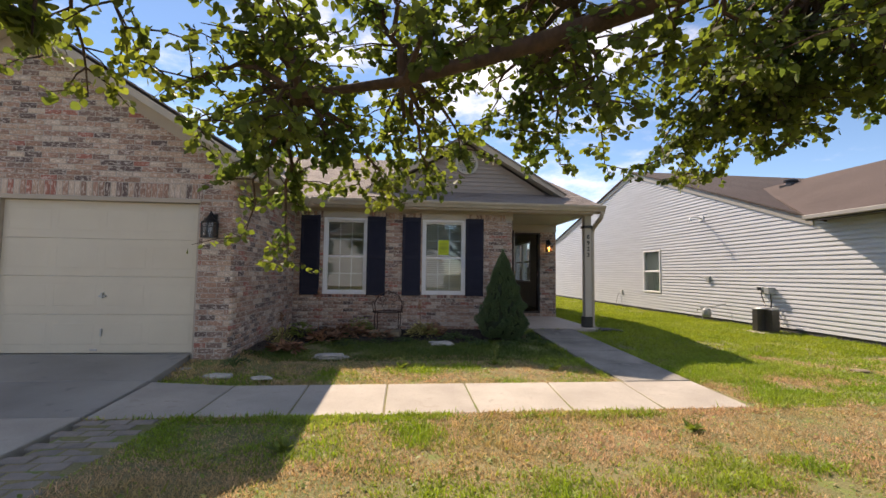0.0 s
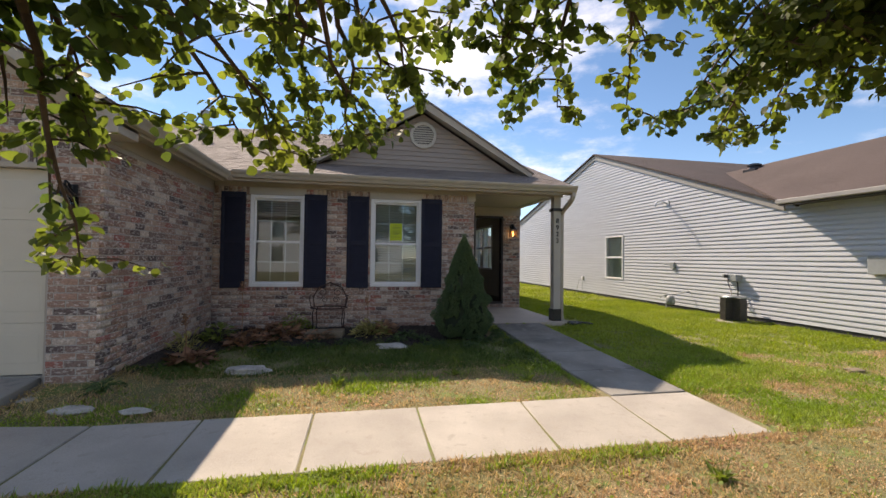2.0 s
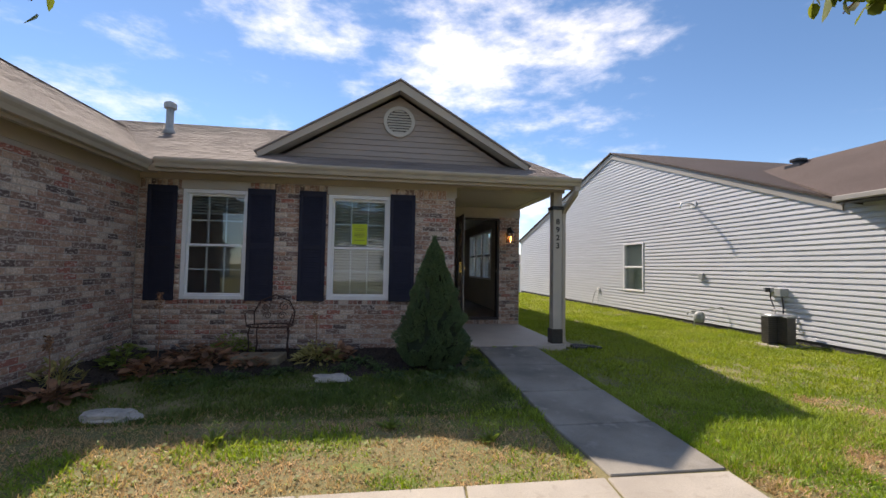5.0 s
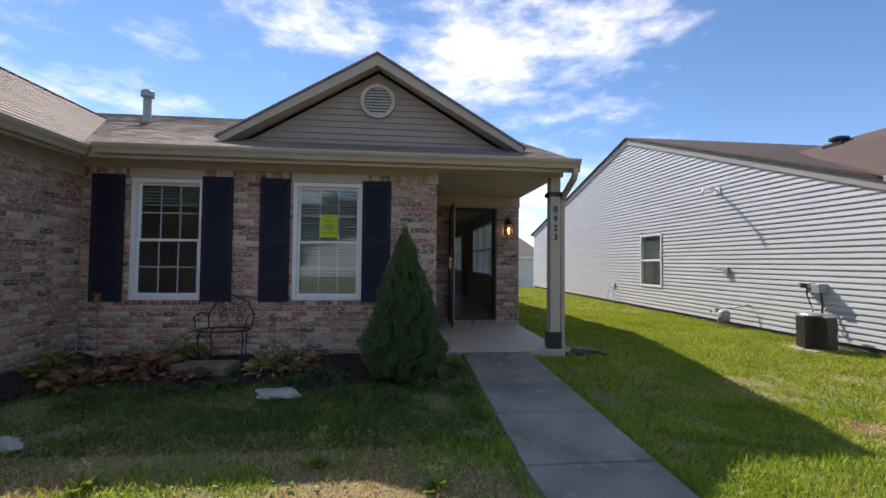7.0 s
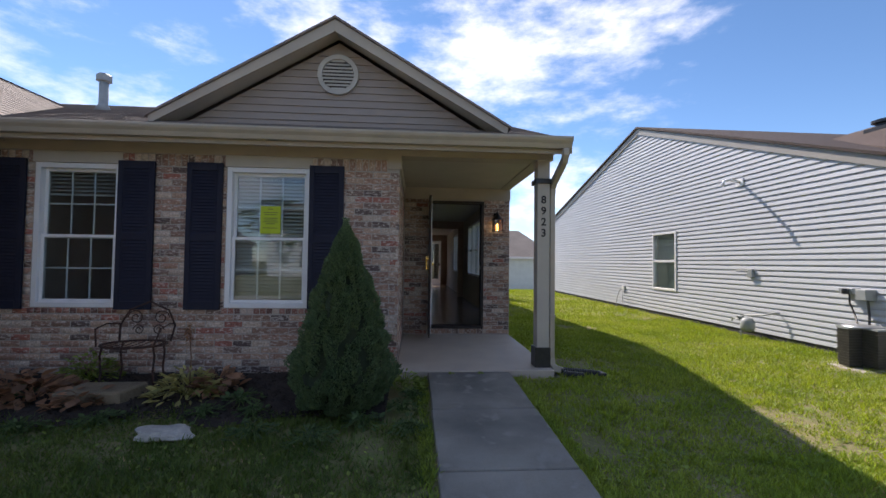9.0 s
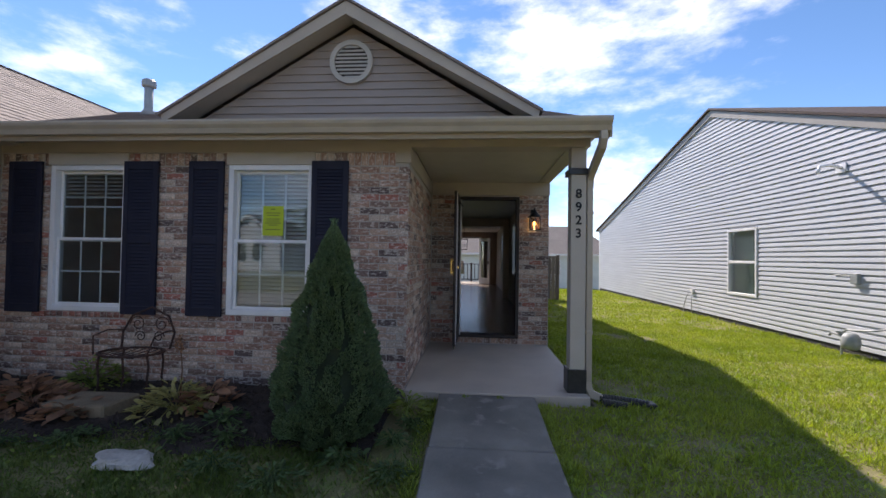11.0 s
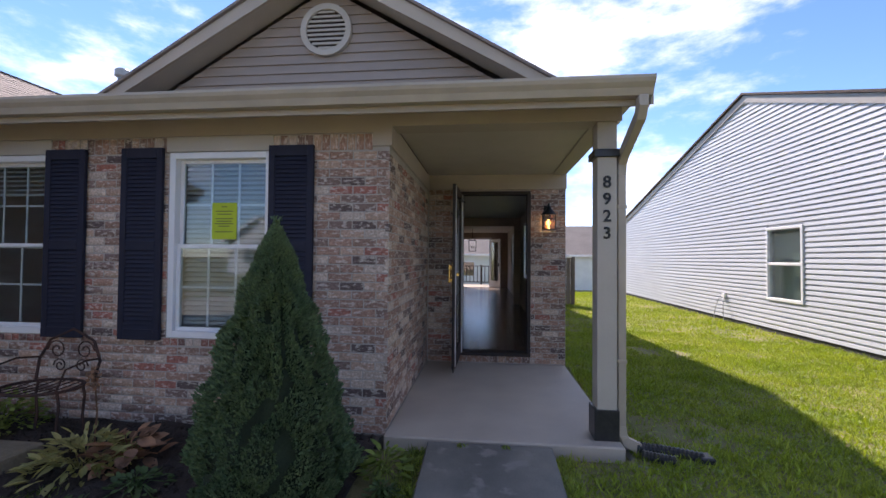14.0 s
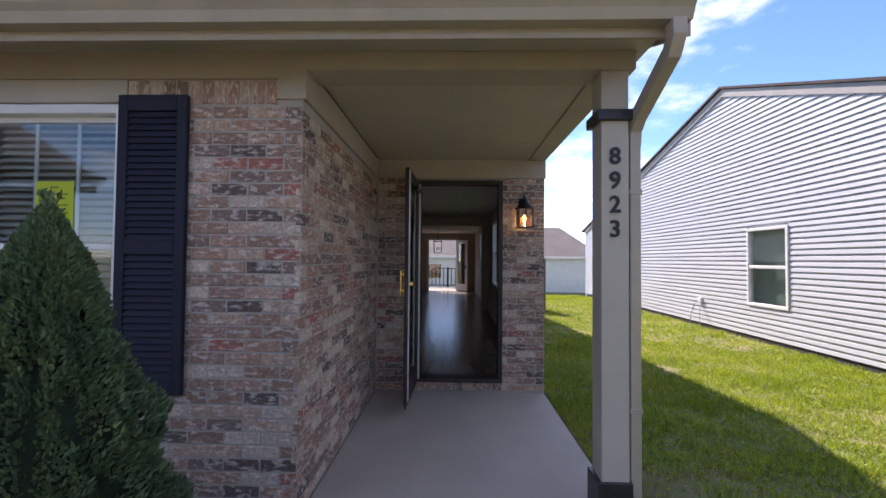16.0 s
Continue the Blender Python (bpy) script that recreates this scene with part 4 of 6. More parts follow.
# ---- front door ----
frame_door = thing("door_1", (0.43, 2.27, 0.17), "dark brown door frame of the open front doorway", "door frame", "", "structure")
part("door_frame", boxes((0.43, 0.475, 2.235, 2.36, 0.28, 2.45), (1.335, 1.38, 2.235, 2.36, 0.28, 2.45), (0.475, 1.335, 2.235, 2.36, 2.405, 2.45), (0.45, 0.475, 2.36, 2.42, 0.28, 2.42), (1.335, 1.36, 2.36, 2.42, 0.28, 2.42)), M_DARK, frame_door, bevel=0.003)
part("door_threshold", boxes((0.43, 1.38, 2.21, 2.42, 0.262, 0.305)), M_DARK, frame_door, "dark metal threshold", bevel=0.006)
part("strike_plate", boxes((1.325, 1.335, 2.30, 2.33, 1.28, 1.34)), M_GALV, frame_door)
storm = thing("storm_door", (0.462, 2.235, 0.26), "dark brown full-glass storm door standing open", "door")


def on_storm(bm):
    """Turns a leaf drawn along +x from the hinge out over the porch."""
    turn = Matrix.Translation((0.462, 2.235, 0)) @ Matrix.Rotation(radians(-92.0), 4, "Z")
    bmesh.ops.transform(bm, matrix=turn, verts=bm.verts)
    return bm


leaf = part("leaf_frame", on_storm(boxes((0, 0.09, -0.03, 0.006, 0.27, 2.42), (0.70, 0.78, -0.03, 0.006, 0.27, 2.42), (0.09, 0.70, -0.03, 0.006, 2.31, 2.42), (0.09, 0.70, -0.03, 0.006, 0.27, 0.46))), M_DARK, storm, bevel=0.003)
part("door_glass", on_storm(boxes((0.09, 0.70, -0.014, -0.009, 0.46, 2.31))), M_GLASS, storm).visible_shadow = False
part("door_handle", on_storm(boxes((0.72, 0.76, -0.075, -0.055, 1.26, 1.48), (0.725, 0.755, -0.056, -0.03, 1.28, 1.31), (0.725, 0.755, -0.056, -0.03, 1.43, 1.46), (0.715, 0.765, -0.036, -0.03, 1.22, 1.50), (0.73, 0.75, 0.006, 0.045, 1.34, 1.38))), M_BRASS, storm, "polished brass pull handle", bevel=0.004)
part("sweep", on_storm(boxes((0.0, 0.78, -0.02, -0.004, 0.235, 0.27))), M_BLACK, storm)
entry = thing("entry_door", (0.475, 2.43, 0.31), "dark panelled entry door swung open into the hall", "door")
bm = bmesh.new()
prism(bm, [(0.44, 2.45, 0.31), (0.48, 2.44, 0.31), (0.26, 3.32, 0.31), (0.22, 3.31, 0.31)], (0, 0, 0), (0, 0, 2.09))
part("leaf", bm, M_DARK, entry, bevel=0.004)
bm = bmesh.new()
tube(bm, [(0.29, 3.22, 1.30), (0.34, 3.23, 1.30)], [0.012, 0.03], 12)
part("knob", bm, M_BRASS, entry)
# leaf's inner edge; the light reflected along it is painted as a pale tone
part("weather_strip", on_storm(boxes((0.0, 0.034, 0.006, 0.024, 0.30, 2.40), (0.745, 0.78, 0.006, 0.016, 0.30, 2.40))), M_STRIP, storm, "metal inner edge strip, its pale tone standing for reflected light")
closer = bmesh.new()
tube(closer, [(0.50, 2.20, 2.30), (0.47, 1.85, 2.30)], 0.014, 8)
part("door_closer", closer, M_BLACK, storm)

# ---- post, numbers, downspout ----
post = thing("porch_post", (1.73, 0.075, 0.16), "square tan porch post with dark base wrap and collar", "post")
part("shaft", boxes((1.655, 1.805, 0.0, 0.15, 0.39, 2.63)), M_SOFFIT, post, bevel=0.004)
part("base_wrap", boxes((1.632, 1.818, -0.018, 0.168, 0.16, 0.395)), M_BLACKPLASTIC, post, "dark painted base", bevel=0.004)
part("collar", boxes((1.628, 1.832, -0.027, 0.177, 2.35, 2.41)), M_BLACKPLASTIC, post, "dark collar", bevel=0.004)
for i, ch in enumerate("8923"):
    txt = bpy.data.curves.new("house_number", "FONT")
    txt.body = ch
    txt.size, txt.extrude, txt.bevel_depth, txt.offset = 0.128, 0.004, 0.0006, 0.0018
    txt.align_x, txt.align_y = "CENTER", "CENTER"
    txt.materials.append(M_BLACK)
    o = new("house_number", txt)
    o.parent = post
    o.matrix_basis = Matrix.Translation(-ORG[post]) @ pose(1.728, -0.006, 2.152 - 0.133 * i, 90)
    tagged(o, "black raised digit " + ch)


def strip_pipe(name, pts, w, d, parent, material=M_GUTTER):
    """A rectangular pipe through the points, w along x and d across."""
    bm = bmesh.new()
    rings = []
    P = [Vector(p) for p in pts]
    for i, p in enumerate(P):
        t = (P[min(i + 1, len(P) - 1)] - P[max(i - 1, 0)]).normalized()
        side = Vector((1, 0, 0)) if abs(t.x) < 0.75 else Vector((0, 1, 0))
        side = (side - t * side.dot(t)).normalized()
        up = t.cross(side)
        rings.append([bm.verts.new(p + side * a * w / 2 + up * b * d / 2) for a, b in ((-1, -1), (1, -1), (1, 1), (-1, 1))])
    for a, b in zip(rings, rings[1:]):
        for k in range(4):
            bm.faces.new((a[k], a[(k + 1) % 4], b[(k + 1) % 4], b[k]))
    bm.faces.new(rings[0][::-1])
    bm.faces.new(rings[-1])
    return part(name, bm, material, parent, bevel=0.003)


spout = thing("downspout", (1.85, 0.055, 0.1), "tan rectangular downspout beside the porch post", "downspout")
strip_pipe("upper_elbow", [(1.840, -0.42, 2.66), (1.842, -0.42, 2.60), (1.844, -0.38, 2.54), (1.848, -0.03, 2.37), (1.849, 0.04, 2.31), (1.849, 0.055, 2.22)], 0.062, 0.078, spout)
strip_pipe("straight_pipe", [(1.849, 0.055, 2.23), (1.849, 0.055, 0.24)], 0.058, 0.074, spout)
strip_pipe("shoe", [(1.849, 0.055, 0.26), (1.855, 0.045, 0.19), (1.885, 0.025, 0.145), (1.97, -0.005, 0.115)], 0.062, 0.078, spout)
for z in (1.95, 0.75):
    part("strap", boxes((1.812, 1.884, 0.014, 0.097, z, z + 0.028)), M_GUTTER, spout, bevel=0.002)
hose = thing("drain_extension", (2.05, -0.02, 0.08), "black corrugated drain extension on the grass", "drain pipe")
bm = bmesh.new()
pts, rad = [], []
for k in range(33):
    u = k / 32
    pts.append((1.94 + 0.46 * u, 0.0 - 0.07 * u + 0.03 * math.sin(3 * u), 0.115 - 0.03 * u))
    rad.append(0.050 if k % 2 else 0.040)
tube(bm, pts, rad, 12)
part("corrugated_pipe", bm, M_BLACKPLASTIC, hose)
part("pipe_mouth", boxes((2.36, 2.46, -0.12, 0.0, 0.05, 0.115)), M_BLACKPLASTIC, hose, bevel=0.01)

bm = bmesh.new()
tube(bm, [(1.95 + 0.012 * k, -0.10 - 0.003 * k, 0.105 - 0.0006 * k) for k in range(19)], [0.046 if k % 2 else 0.037 for k in range(19)], 12)
part("corrugated_elbow", bm, M_BLACKPLASTIC, hose)
bm = boxes((1.88, 2.42, -0.24, 0.06, 0.035, 0.068), (1.88, 2.42, -0.24, -0.215, 0.068, 0.088), (1.88, 2.42, 0.035, 0.06, 0.068, 0.088))
for v in bm.verts:
    v.co.y -= 0.12 * (v.co.x - 1.9)
    v.co.z -= 0.05 * (v.co.x - 1.9)
tagged(part("splash_block", bm, M_DRIVE, bevel=0.006), "weathered grey splash block under the drain extension", "splash block")

# plumbing vent on the roof
vp = thing("roof_vent_pipe", (-6.06, 3.76, 4.47), "grey metal flue pipe with a cap on the shingle roof", "vent pipe")
bm = bmesh.new()
lathe(bm, (-6.06, 3.76, 4.30), [(0.16, 0.0), (0.085, 0.14), (0.08, 0.16), (0.08, 0.60)], 16)
part("flue", bm, M_GREYBOX, vp, smooth=True)
bm = bmesh.new()
lathe(bm, (-6.06, 3.76, 4.90), [(0.09, 0.0), (0.13, 0.02), (0.13, 0.13), (0.10, 0.16), (0.02, 0.17)], 16)
part("flue_cap", bm, M_GREYBOX, vp)

# ---- neighbour's house ----
NX = 7.0
nh = thing("neighbour_house", (NX, 8, 0), "white lap-sided house with a brown shingle roof", "house")
prof = [(-7.5, 2.66), (-0.25, 2.66), (7.3, 5.52), (17.2, 3.0)]
WIN = (5.48, 6.56, 0.70, 2.28)
nwall = part("wall", boxes((NX + 0.02, NX + 0.15, -7.5, WIN[0], -0.3, 2.6), (NX + 0.02, NX + 0.15, WIN[1], 17.2, -0.3, 2.6), (NX + 0.02, NX + 0.15, WIN[0], WIN[1], -0.3, WIN[2]), (NX + 0.02, NX + 0.15, WIN[0], WIN[1], WIN[3], 2.6)), M_SIDING_WHITE, nh)
bm = bmesh.new()
prism(bm, [(NX + 0.02, -0.25, 2.6), (NX + 0.02, -0.25, 2.66), (NX + 0.02, 7.3, 5.5), (NX + 0.02, 17.2, 2.98), (NX + 0.02, 17.2, 2.6)], (0, 0, 0), (0.13, 0, 0))
part("gable_end", bm, M_SIDING_WHITE, nh)
part("foundation", boxes((NX + 0.0, NX + 0.1, -7.5, 17.2, -0.4, 0.09)), M_ASPHALT, nh, "dark foundation strip")
pitch = 0.1025


def span_at(z):
    """The stretch of y over which the wall is at least as high as z."""
    lo = -7.5 if z < 2.66 else -0.25 + (z - 2.66) / (5.52 - 2.66) * 7.55
    hi = 17.2 if z < 3.0 else 17.2 - (z - 3.0) / (5.52 - 3.0) * 9.9
    return lo, hi


z = 0.09
while z < 5.42:
    lo, hi = span_at(z + pitch * 0.8)
    runs = [(lo, hi)]
    if z + pitch > WIN[2] + 0.035 and z < WIN[3] - 0.035:
        runs = [(lo, WIN[0] - 0.004), (WIN[1] + 0.004, hi)]
    for a, b in runs:
        bm = bmesh.new()
        prism(bm, [(NX + 0.02, a, z), (NX - 0.022, a, z), (NX - 0.014, a, z + pitch * 0.60), (NX - 0.002, a, z + pitch * 0.68), (NX + 0.008, a, z + pitch - 0.001), (NX + 0.02, a, z + pitch - 0.001)], (0, 0, 0), (0, b - a, 0))
        part("siding_board", bm, M_SIDING_WHITE, nwall)
    z += pitch
bm = bmesh.new()
for (ya, za), (yb, zb2) in zip(prof[1:], prof[2:]):
    prism(bm, [(NX - 0.05, ya, za + 0.02), (NX - 0.05, yb, zb2 + 0.02), (NX - 0.05, yb, zb2 - 0.15), (NX - 0.05, ya, za - 0.15)], (0, 0, 0), (0.03, 0, 0))
part("rake_board", bm, M_RAKE, nh)
part("corner_board", boxes((NX - 0.02, NX + 0.02, 17.12, 17.22, -0.1, 3.0)), M_WHITE, nh)
# roofs
bm = bmesh.new()
s1 = (5.52 - 2.66) / 7.55
s2 = (5.52 - 3.0) / 9.9
prism(bm, [(NX - 0.1, -0.55, 2.68 - 0.3 * s1), (NX - 0.1, 7.3, 5.56), (17.0, 7.3, 5.56), (17.0, -0.55, 2.68 - 0.3 * s1)], (0, 0, 0), (0, 0, 0.05))
part("roof", bm, M_ROOF_BROWN, nh, "brown shingle roof")
bm = bmesh.new()
prism(bm, [(NX - 0.1, 7.3, 5.56), (NX - 0.1, 17.6, 3.04 - 0.4 * s2), (17.0, 17.6, 3.04 - 0.4 * s2), (17.0, 7.3, 5.56)], (0, 0, 0), (0, 0, 0.05))
part("roof_rear", bm, M_ROOF_BROWN, nh, "brown shingle roof")
bm = bmesh.new()
wing_s = 0.515
rx = 9.6
rz = 2.66 + (rx - 6.52) * wing_s
prism(bm, [(6.52, -7.9, 2.66), (rx, -7.9, rz), (rx, 3.95, rz), (6.52, -0.5, 2.66)], (0, 0, 0), (0, 0, 0.05))
part("wing_roof", bm, M_ROOF_BROWN, nh, "brown shingle roof")
bm = bmesh.new()
prism(bm, [(rx, -7.9, rz), (2 * rx - 6.52, -7.9, 2.66), (2 * rx - 6.52, -0.25, 2.66), (rx, 3.9, rz)], (0, 0, 0), (0, 0, 0.05))
nroof = part("wing_roof", bm, M_ROOF_BROWN, nh, "brown shingle roof")
part("eave_soffit", boxes((6.53, NX + 0.02, -7.9, -0.5, 2.60, 2.63), (6.50, 6.53, -7.9, -0.5, 2.57, 2.67)), M_AC, nh, "dark eave")
part("eave_gutter", boxes((6.41, 6.50, -7.9, -0.5, 2.60, 2.69)), M_RAKE, nh, "grey metal gutter", bevel=0.01)
part("far_walls", boxes((NX + 0.15, 12.2, -7.5, -7.35, -0.3, 2.6), (12.1, 12.25, -7.5, 0, -0.3, 2.6), (NX + 0.15, 17, 17.05, 17.2, -0.3, 3.0), (16.9, 17.05, 0, 17.2, -0.3, 3.0), (12.2, 17, -0.3, -0.15, -0.3, 2.6)), M_SIDING_WHITE, nh)
for (vx, vy) in ((9.35, 2.6), (9.3, -1.9)):
    vz = 2.70 + (vx - 6.52) * wing_s
    bm = bmesh.new()
    lathe(bm, (vx, vy, vz), [(0.14, -0.05), (0.12, 0.06), (0.18, 0.08), (0.18, 0.13), (0.05, 0.17)], 14)
    rv = thing("roof_vent", (vx, vy, vz), "small dark round roof vent", "roof vent")
    part("vent_cap", bm, M_BLACKPLASTIC, rv)
    part("vent_flange", boxes((vx - 0.2, vx + 0.2, vy - 0.2, vy + 0.2, vz - 0.10, vz - 0.02)), M_BLACKPLASTIC, rv)

nw = thing("neighbour_window", (NX, WIN[0], WIN[2]), "white double-hung window with dark green-grey panes", "window", "", "structure")
nw.parent = None
ya, yb, za, zb3 = WIN
f = 0.06
part("window_frame", boxes((NX - 0.04, NX + 0.06, ya, ya + f, za, zb3), (NX - 0.04, NX + 0.06, yb - f, yb, za, zb3), (NX - 0.04, NX + 0.06, ya + f, yb - f, za, za + f), (NX - 0.04, NX + 0.06, ya + f, yb - f, zb3 - f, zb3), (NX - 0.03, NX + 0.05, ya + f, yb - f, (za + zb3) / 2 - 0.03, (za + zb3) / 2 + 0.03)), M_WHITE, nw, bevel=0.005)
M_ROOM = surf("dim_green_room", (0.50, 0.58, 0.54), (0.60, 0.68, 0.63), 1.5, 0.9)
part("pane", boxes((NX + 0.01, NX + 0.015, ya + f, yb - f, za + f, (za + zb3) / 2 - 0.03)), M_GLASS_SIDE, nw)
part("pane", boxes((NX + 0.01, NX + 0.015, ya + f, yb - f, (za + zb3) / 2 + 0.03, zb3 - f)), M_GLASS_SIDE, nw)
part("curtain", boxes((NX + 0.16, NX + 0.19, ya - 0.4, yb + 0.4, za - 0.3, zb3 + 0.3)), M_ROOM, nw, "dim grey-green curtain")

# things on the neighbour's wall
ac = thing("air_conditioner", (6.33, 0.62, -0.01), "dark grey-brown louvred air-conditioning unit on a pad", "air conditioner")
part("pad", boxes((6.16, 6.86, 0.27, 0.93, -0.06, 0.0)), M_CONCRETE, ac, bevel=0.01)
AX0, AX1, AY0, AY1 = 6.22, 6.80, 0.33, 0.87
body_bm = boxes((AX0, AX1, AY0, AY1, 0.02, 0.53))
bmesh.ops.bevel(body_bm, geom=[e for e in body_bm.edges if abs(e.verts[0].co.z - e.verts[1].co.z) > 0.3], offset=0.20, segments=6, affect="EDGES")
part("casing", body_bm, M_AC, ac)
for k in range(12):
    zz = 0.05 + 0.038 * k
    part("louvre", boxes((AX0 - 0.008, AX1 + 0.008, AY0 + 0.19, AY1 - 0.19, zz, zz + 0.012), (AX0 + 0.19, AX1 - 0.19, AY0 - 0.008, AY1 + 0.008, zz, zz + 0.012)), M_AC, ac)
top_bm = boxes((AX0 - 0.015, AX1 + 0.015, AY0 - 0.015, AY1 + 0.015, 0.53, 0.555))
bmesh.ops.bevel(top_bm, geom=[e for e in top_bm.edges if abs(e.verts[0].co.z - e.verts[1].co.z) > 0.02], offset=0.20, segments=6, affect="EDGES")
part("top_grille", top_bm, M_GREYBOX, ac, "grey top")
bm = bmesh.new()
lathe(bm, (6.51, 0.6, 0.555), [(0.22, 0.0), (0.21, 0.015), (0.04, 0.03)], 24)
part("fan_guard", bm, M_GALV, ac)

meter = thing("electric_meter", (6.93, 1.0, 0.95), "grey electric meter and disconnect box on white siding", "meter")
part("meter_box", boxes((6.80, 6.99, 0.80, 0.95, 0.90, 1.06)), M_GREYBOX, meter, bevel=0.008)
part("disconnect_box", boxes((6.85, 6.99, 1.03, 1.24, 0.98, 1.07)), M_GREYBOX, meter, bevel=0.006)
bm = bmesh.new()
tube(bm, [(6.88, 1.10, 0.98), (6.87, 1.09, 0.85), (6.85, 1.0, 0.68), (6.75, 0.86, 0.5)], 0.012, 8)
tube(bm, [(6.9, 0.86, 0.90), (6.9, 0.84, 0.7), (6.85, 0.8, 0.5)], 0.016, 8)
part("conduit", bm, M_BLACKPLASTIC, meter)
bm = bmesh.new()
lathe(bm, (6.84, 1.12, 1.02), [(0.045, -0.045), (0.05, 0), (0.045, 0.045)], 14)
part("meter_dial", bm, M_BLACKPLASTIC, meter)

gas = thing("gas_meter", (6.8, 2.95, 0.2), "grey gas meter with pipework beside the white siding", "gas meter")
bm = bmesh.new()
lathe(bm, (6.78, 2.95, 0.12), [(0.06, -0.02), (0.11, 0.0), (0.125, 0.08), (0.12, 0.18), (0.08, 0.24), (0.02, 0.25)], 16)
part("meter_body", bm, M_GREYBOX, gas, smooth=True)
bm = bmesh.new()
tube(bm, [(6.78, 3.12, -0.05), (6.78, 3.12, 0.36), (6.78, 3.0, 0.42), (6.78, 2.9, 0.42), (6.80, 2.6, 0.46), (6.9, 2.45, 0.52), (7.0, 2.45, 0.52)], 0.016, 8)
tube(bm, [(6.78, 3.12, 0.3), (6.78, 3.32, 0.32), (6.78, 3.36, 0.26)], 0.02, 8)
part("pipework", bm, M_GREYBOX, gas)
bm = bmesh.new()
lathe(bm, (6.78, 3.14, 0.36), [(0.02, -0.03), (0.06, -0.015), (0.065, 0.015), (0.02, 0.03)], 14)
part("regulator", bm, M_GREYBOX, gas)

jb = thing("cable_box", (6.97, 3.1, 1.25), "small pale cable box on the white siding", "junction box")
part("box_cover", boxes((6.92, 6.99, 3.0, 3.13, 1.16, 1.33)), M_GREYBOX, jb, bevel=0.006)
bm = bmesh.new()
tube(bm, [(6.975, 3.13, 1.29), (6.975, 3.5, 1.30)], 0.008, 6)
part("cable", bm, M_GREYBOX, jb)

hb = thing("wall_meter_box", (6.93, -1.9, 1.2), "white utility box on the siding", "utility box")
part("box_cover", boxes((6.86, 6.99, -2.15, -1.82, 1.18, 1.52)), M_GREYBOX, hb, bevel=0.01)

arm = thing("service_arm", (6.5, 3.2, 3.1), "white pipe arm standing out from the gable wall", "pipe arm")
bm = bmesh.new()
tube(bm, [(6.99, 3.35, 3.14), (6.75, 3.30, 3.18), (6.55, 3.25, 3.14), (6.50, 3.24, 3.02)], 0.03, 10)
part("arm_pipe", bm, M_WHITE, arm, smooth=True)
part("arm_plate", boxes((6.96, 6.99, 3.25, 3.45, 3.06, 3.22)), M_WHITE, arm)

tap = thing("garden_tap", (6.95, 8.2, 0.64), "outdoor tap with a hanging hose loop", "tap")
part("tap_plate", boxes((6.93, 6.99, 8.12, 8.26, 0.58, 0.7)), M_WHITE, tap, bevel=0.006)
bm = bmesh.new()
tube(bm, [(6.94, 8.2, 0.6), (6.85, 8.24, 0.55), (6.8, 8.3, 0.3), (6.78, 8.34, 0.03)], 0.01, 6)
tube(bm, [(6.94, 8.16, 0.6), (6.86, 8.05, 0.4), (6.84, 8.0, 0.03)], 0.008, 6)
part("hose", bm, M_GREYBOX, tap)

# ---- planting bed in front of the windows ----
def bed_z(x, y):
    return ground_z(x, y) + 0.03


bm = bmesh.new()
bed_edge = []
for k in range(40):
    x = -4.6 + 4.56 * k / 39
    y = -1.25 - 0.18 * math.sin(k * 0.5) - (1.5 * max(0, (-3.9 - x) / 0.7) ** 1.5) + 0.05 * math.sin(k * 0.9)
    bed_edge.append((x, max(y, -3.2)))
rows_ = []
for x, y in bed_edge:
    rows_.append([bm.verts.new((x, y + (-0.005 - y) * j / 8, float(ground_z(x, y + (0 - y) * j / 8)) + (0.012 if j == 0 else 0.03 + 0.012 * math.sin(x * 9 + j * 2.3)))) for j in range(9)])
for a, b in zip(rows_, rows_[1:]):
    for j in range(8):
        bm.faces.new((a[j], b[j], b[j + 1], a[j + 1]))
tagged(part("mulch_bed", bm, M_MULCH, smooth=True, kind="structure"), "dark mulch bed along the brick wall", "flower bed")
rng = np.random.default_rng(11)


def rand_turns(n, size, flat=0.0):
    a = rng.normal(size=(n, 3))
    a[:, 2] *= 1 - flat
    return turns_of(a, rng.normal(size=(n, 3)) * (1, 1, 1) + (0, 0, 3 * flat), size)


CHIP = ([(-0.5, -0.15, 0), (0.5, -0.12, 0), (0.45, 0.16, 0.04), (-0.45, 0.13, 0.05), (0, 0, 0.16)], [(0, 1, 4), (1, 2, 4), (2, 3, 4), (3, 0, 4)])
n = 5200
cx = rng.uniform(-4.58, -0.05, n)
cy = -rng.uniform(0.01, 1.0, n) ** 0.9 * np.where(cx < -4.0, 1.3 + 1.7 * np.clip((-3.9 - cx) / 0.6, 0, 1), 1.3)
tagged(stamped("mulch_chips", CHIP[0], CHIP[1], rand_turns(n, rng.uniform(0.02, 0.055, n), 0.8), np.stack([cx, cy, bed_z(cx, cy) + rng.uniform(-0.002, 0.018, n)], 1), M_MULCH, kind="stuff"), "dark bark mulch chips", "mulch")

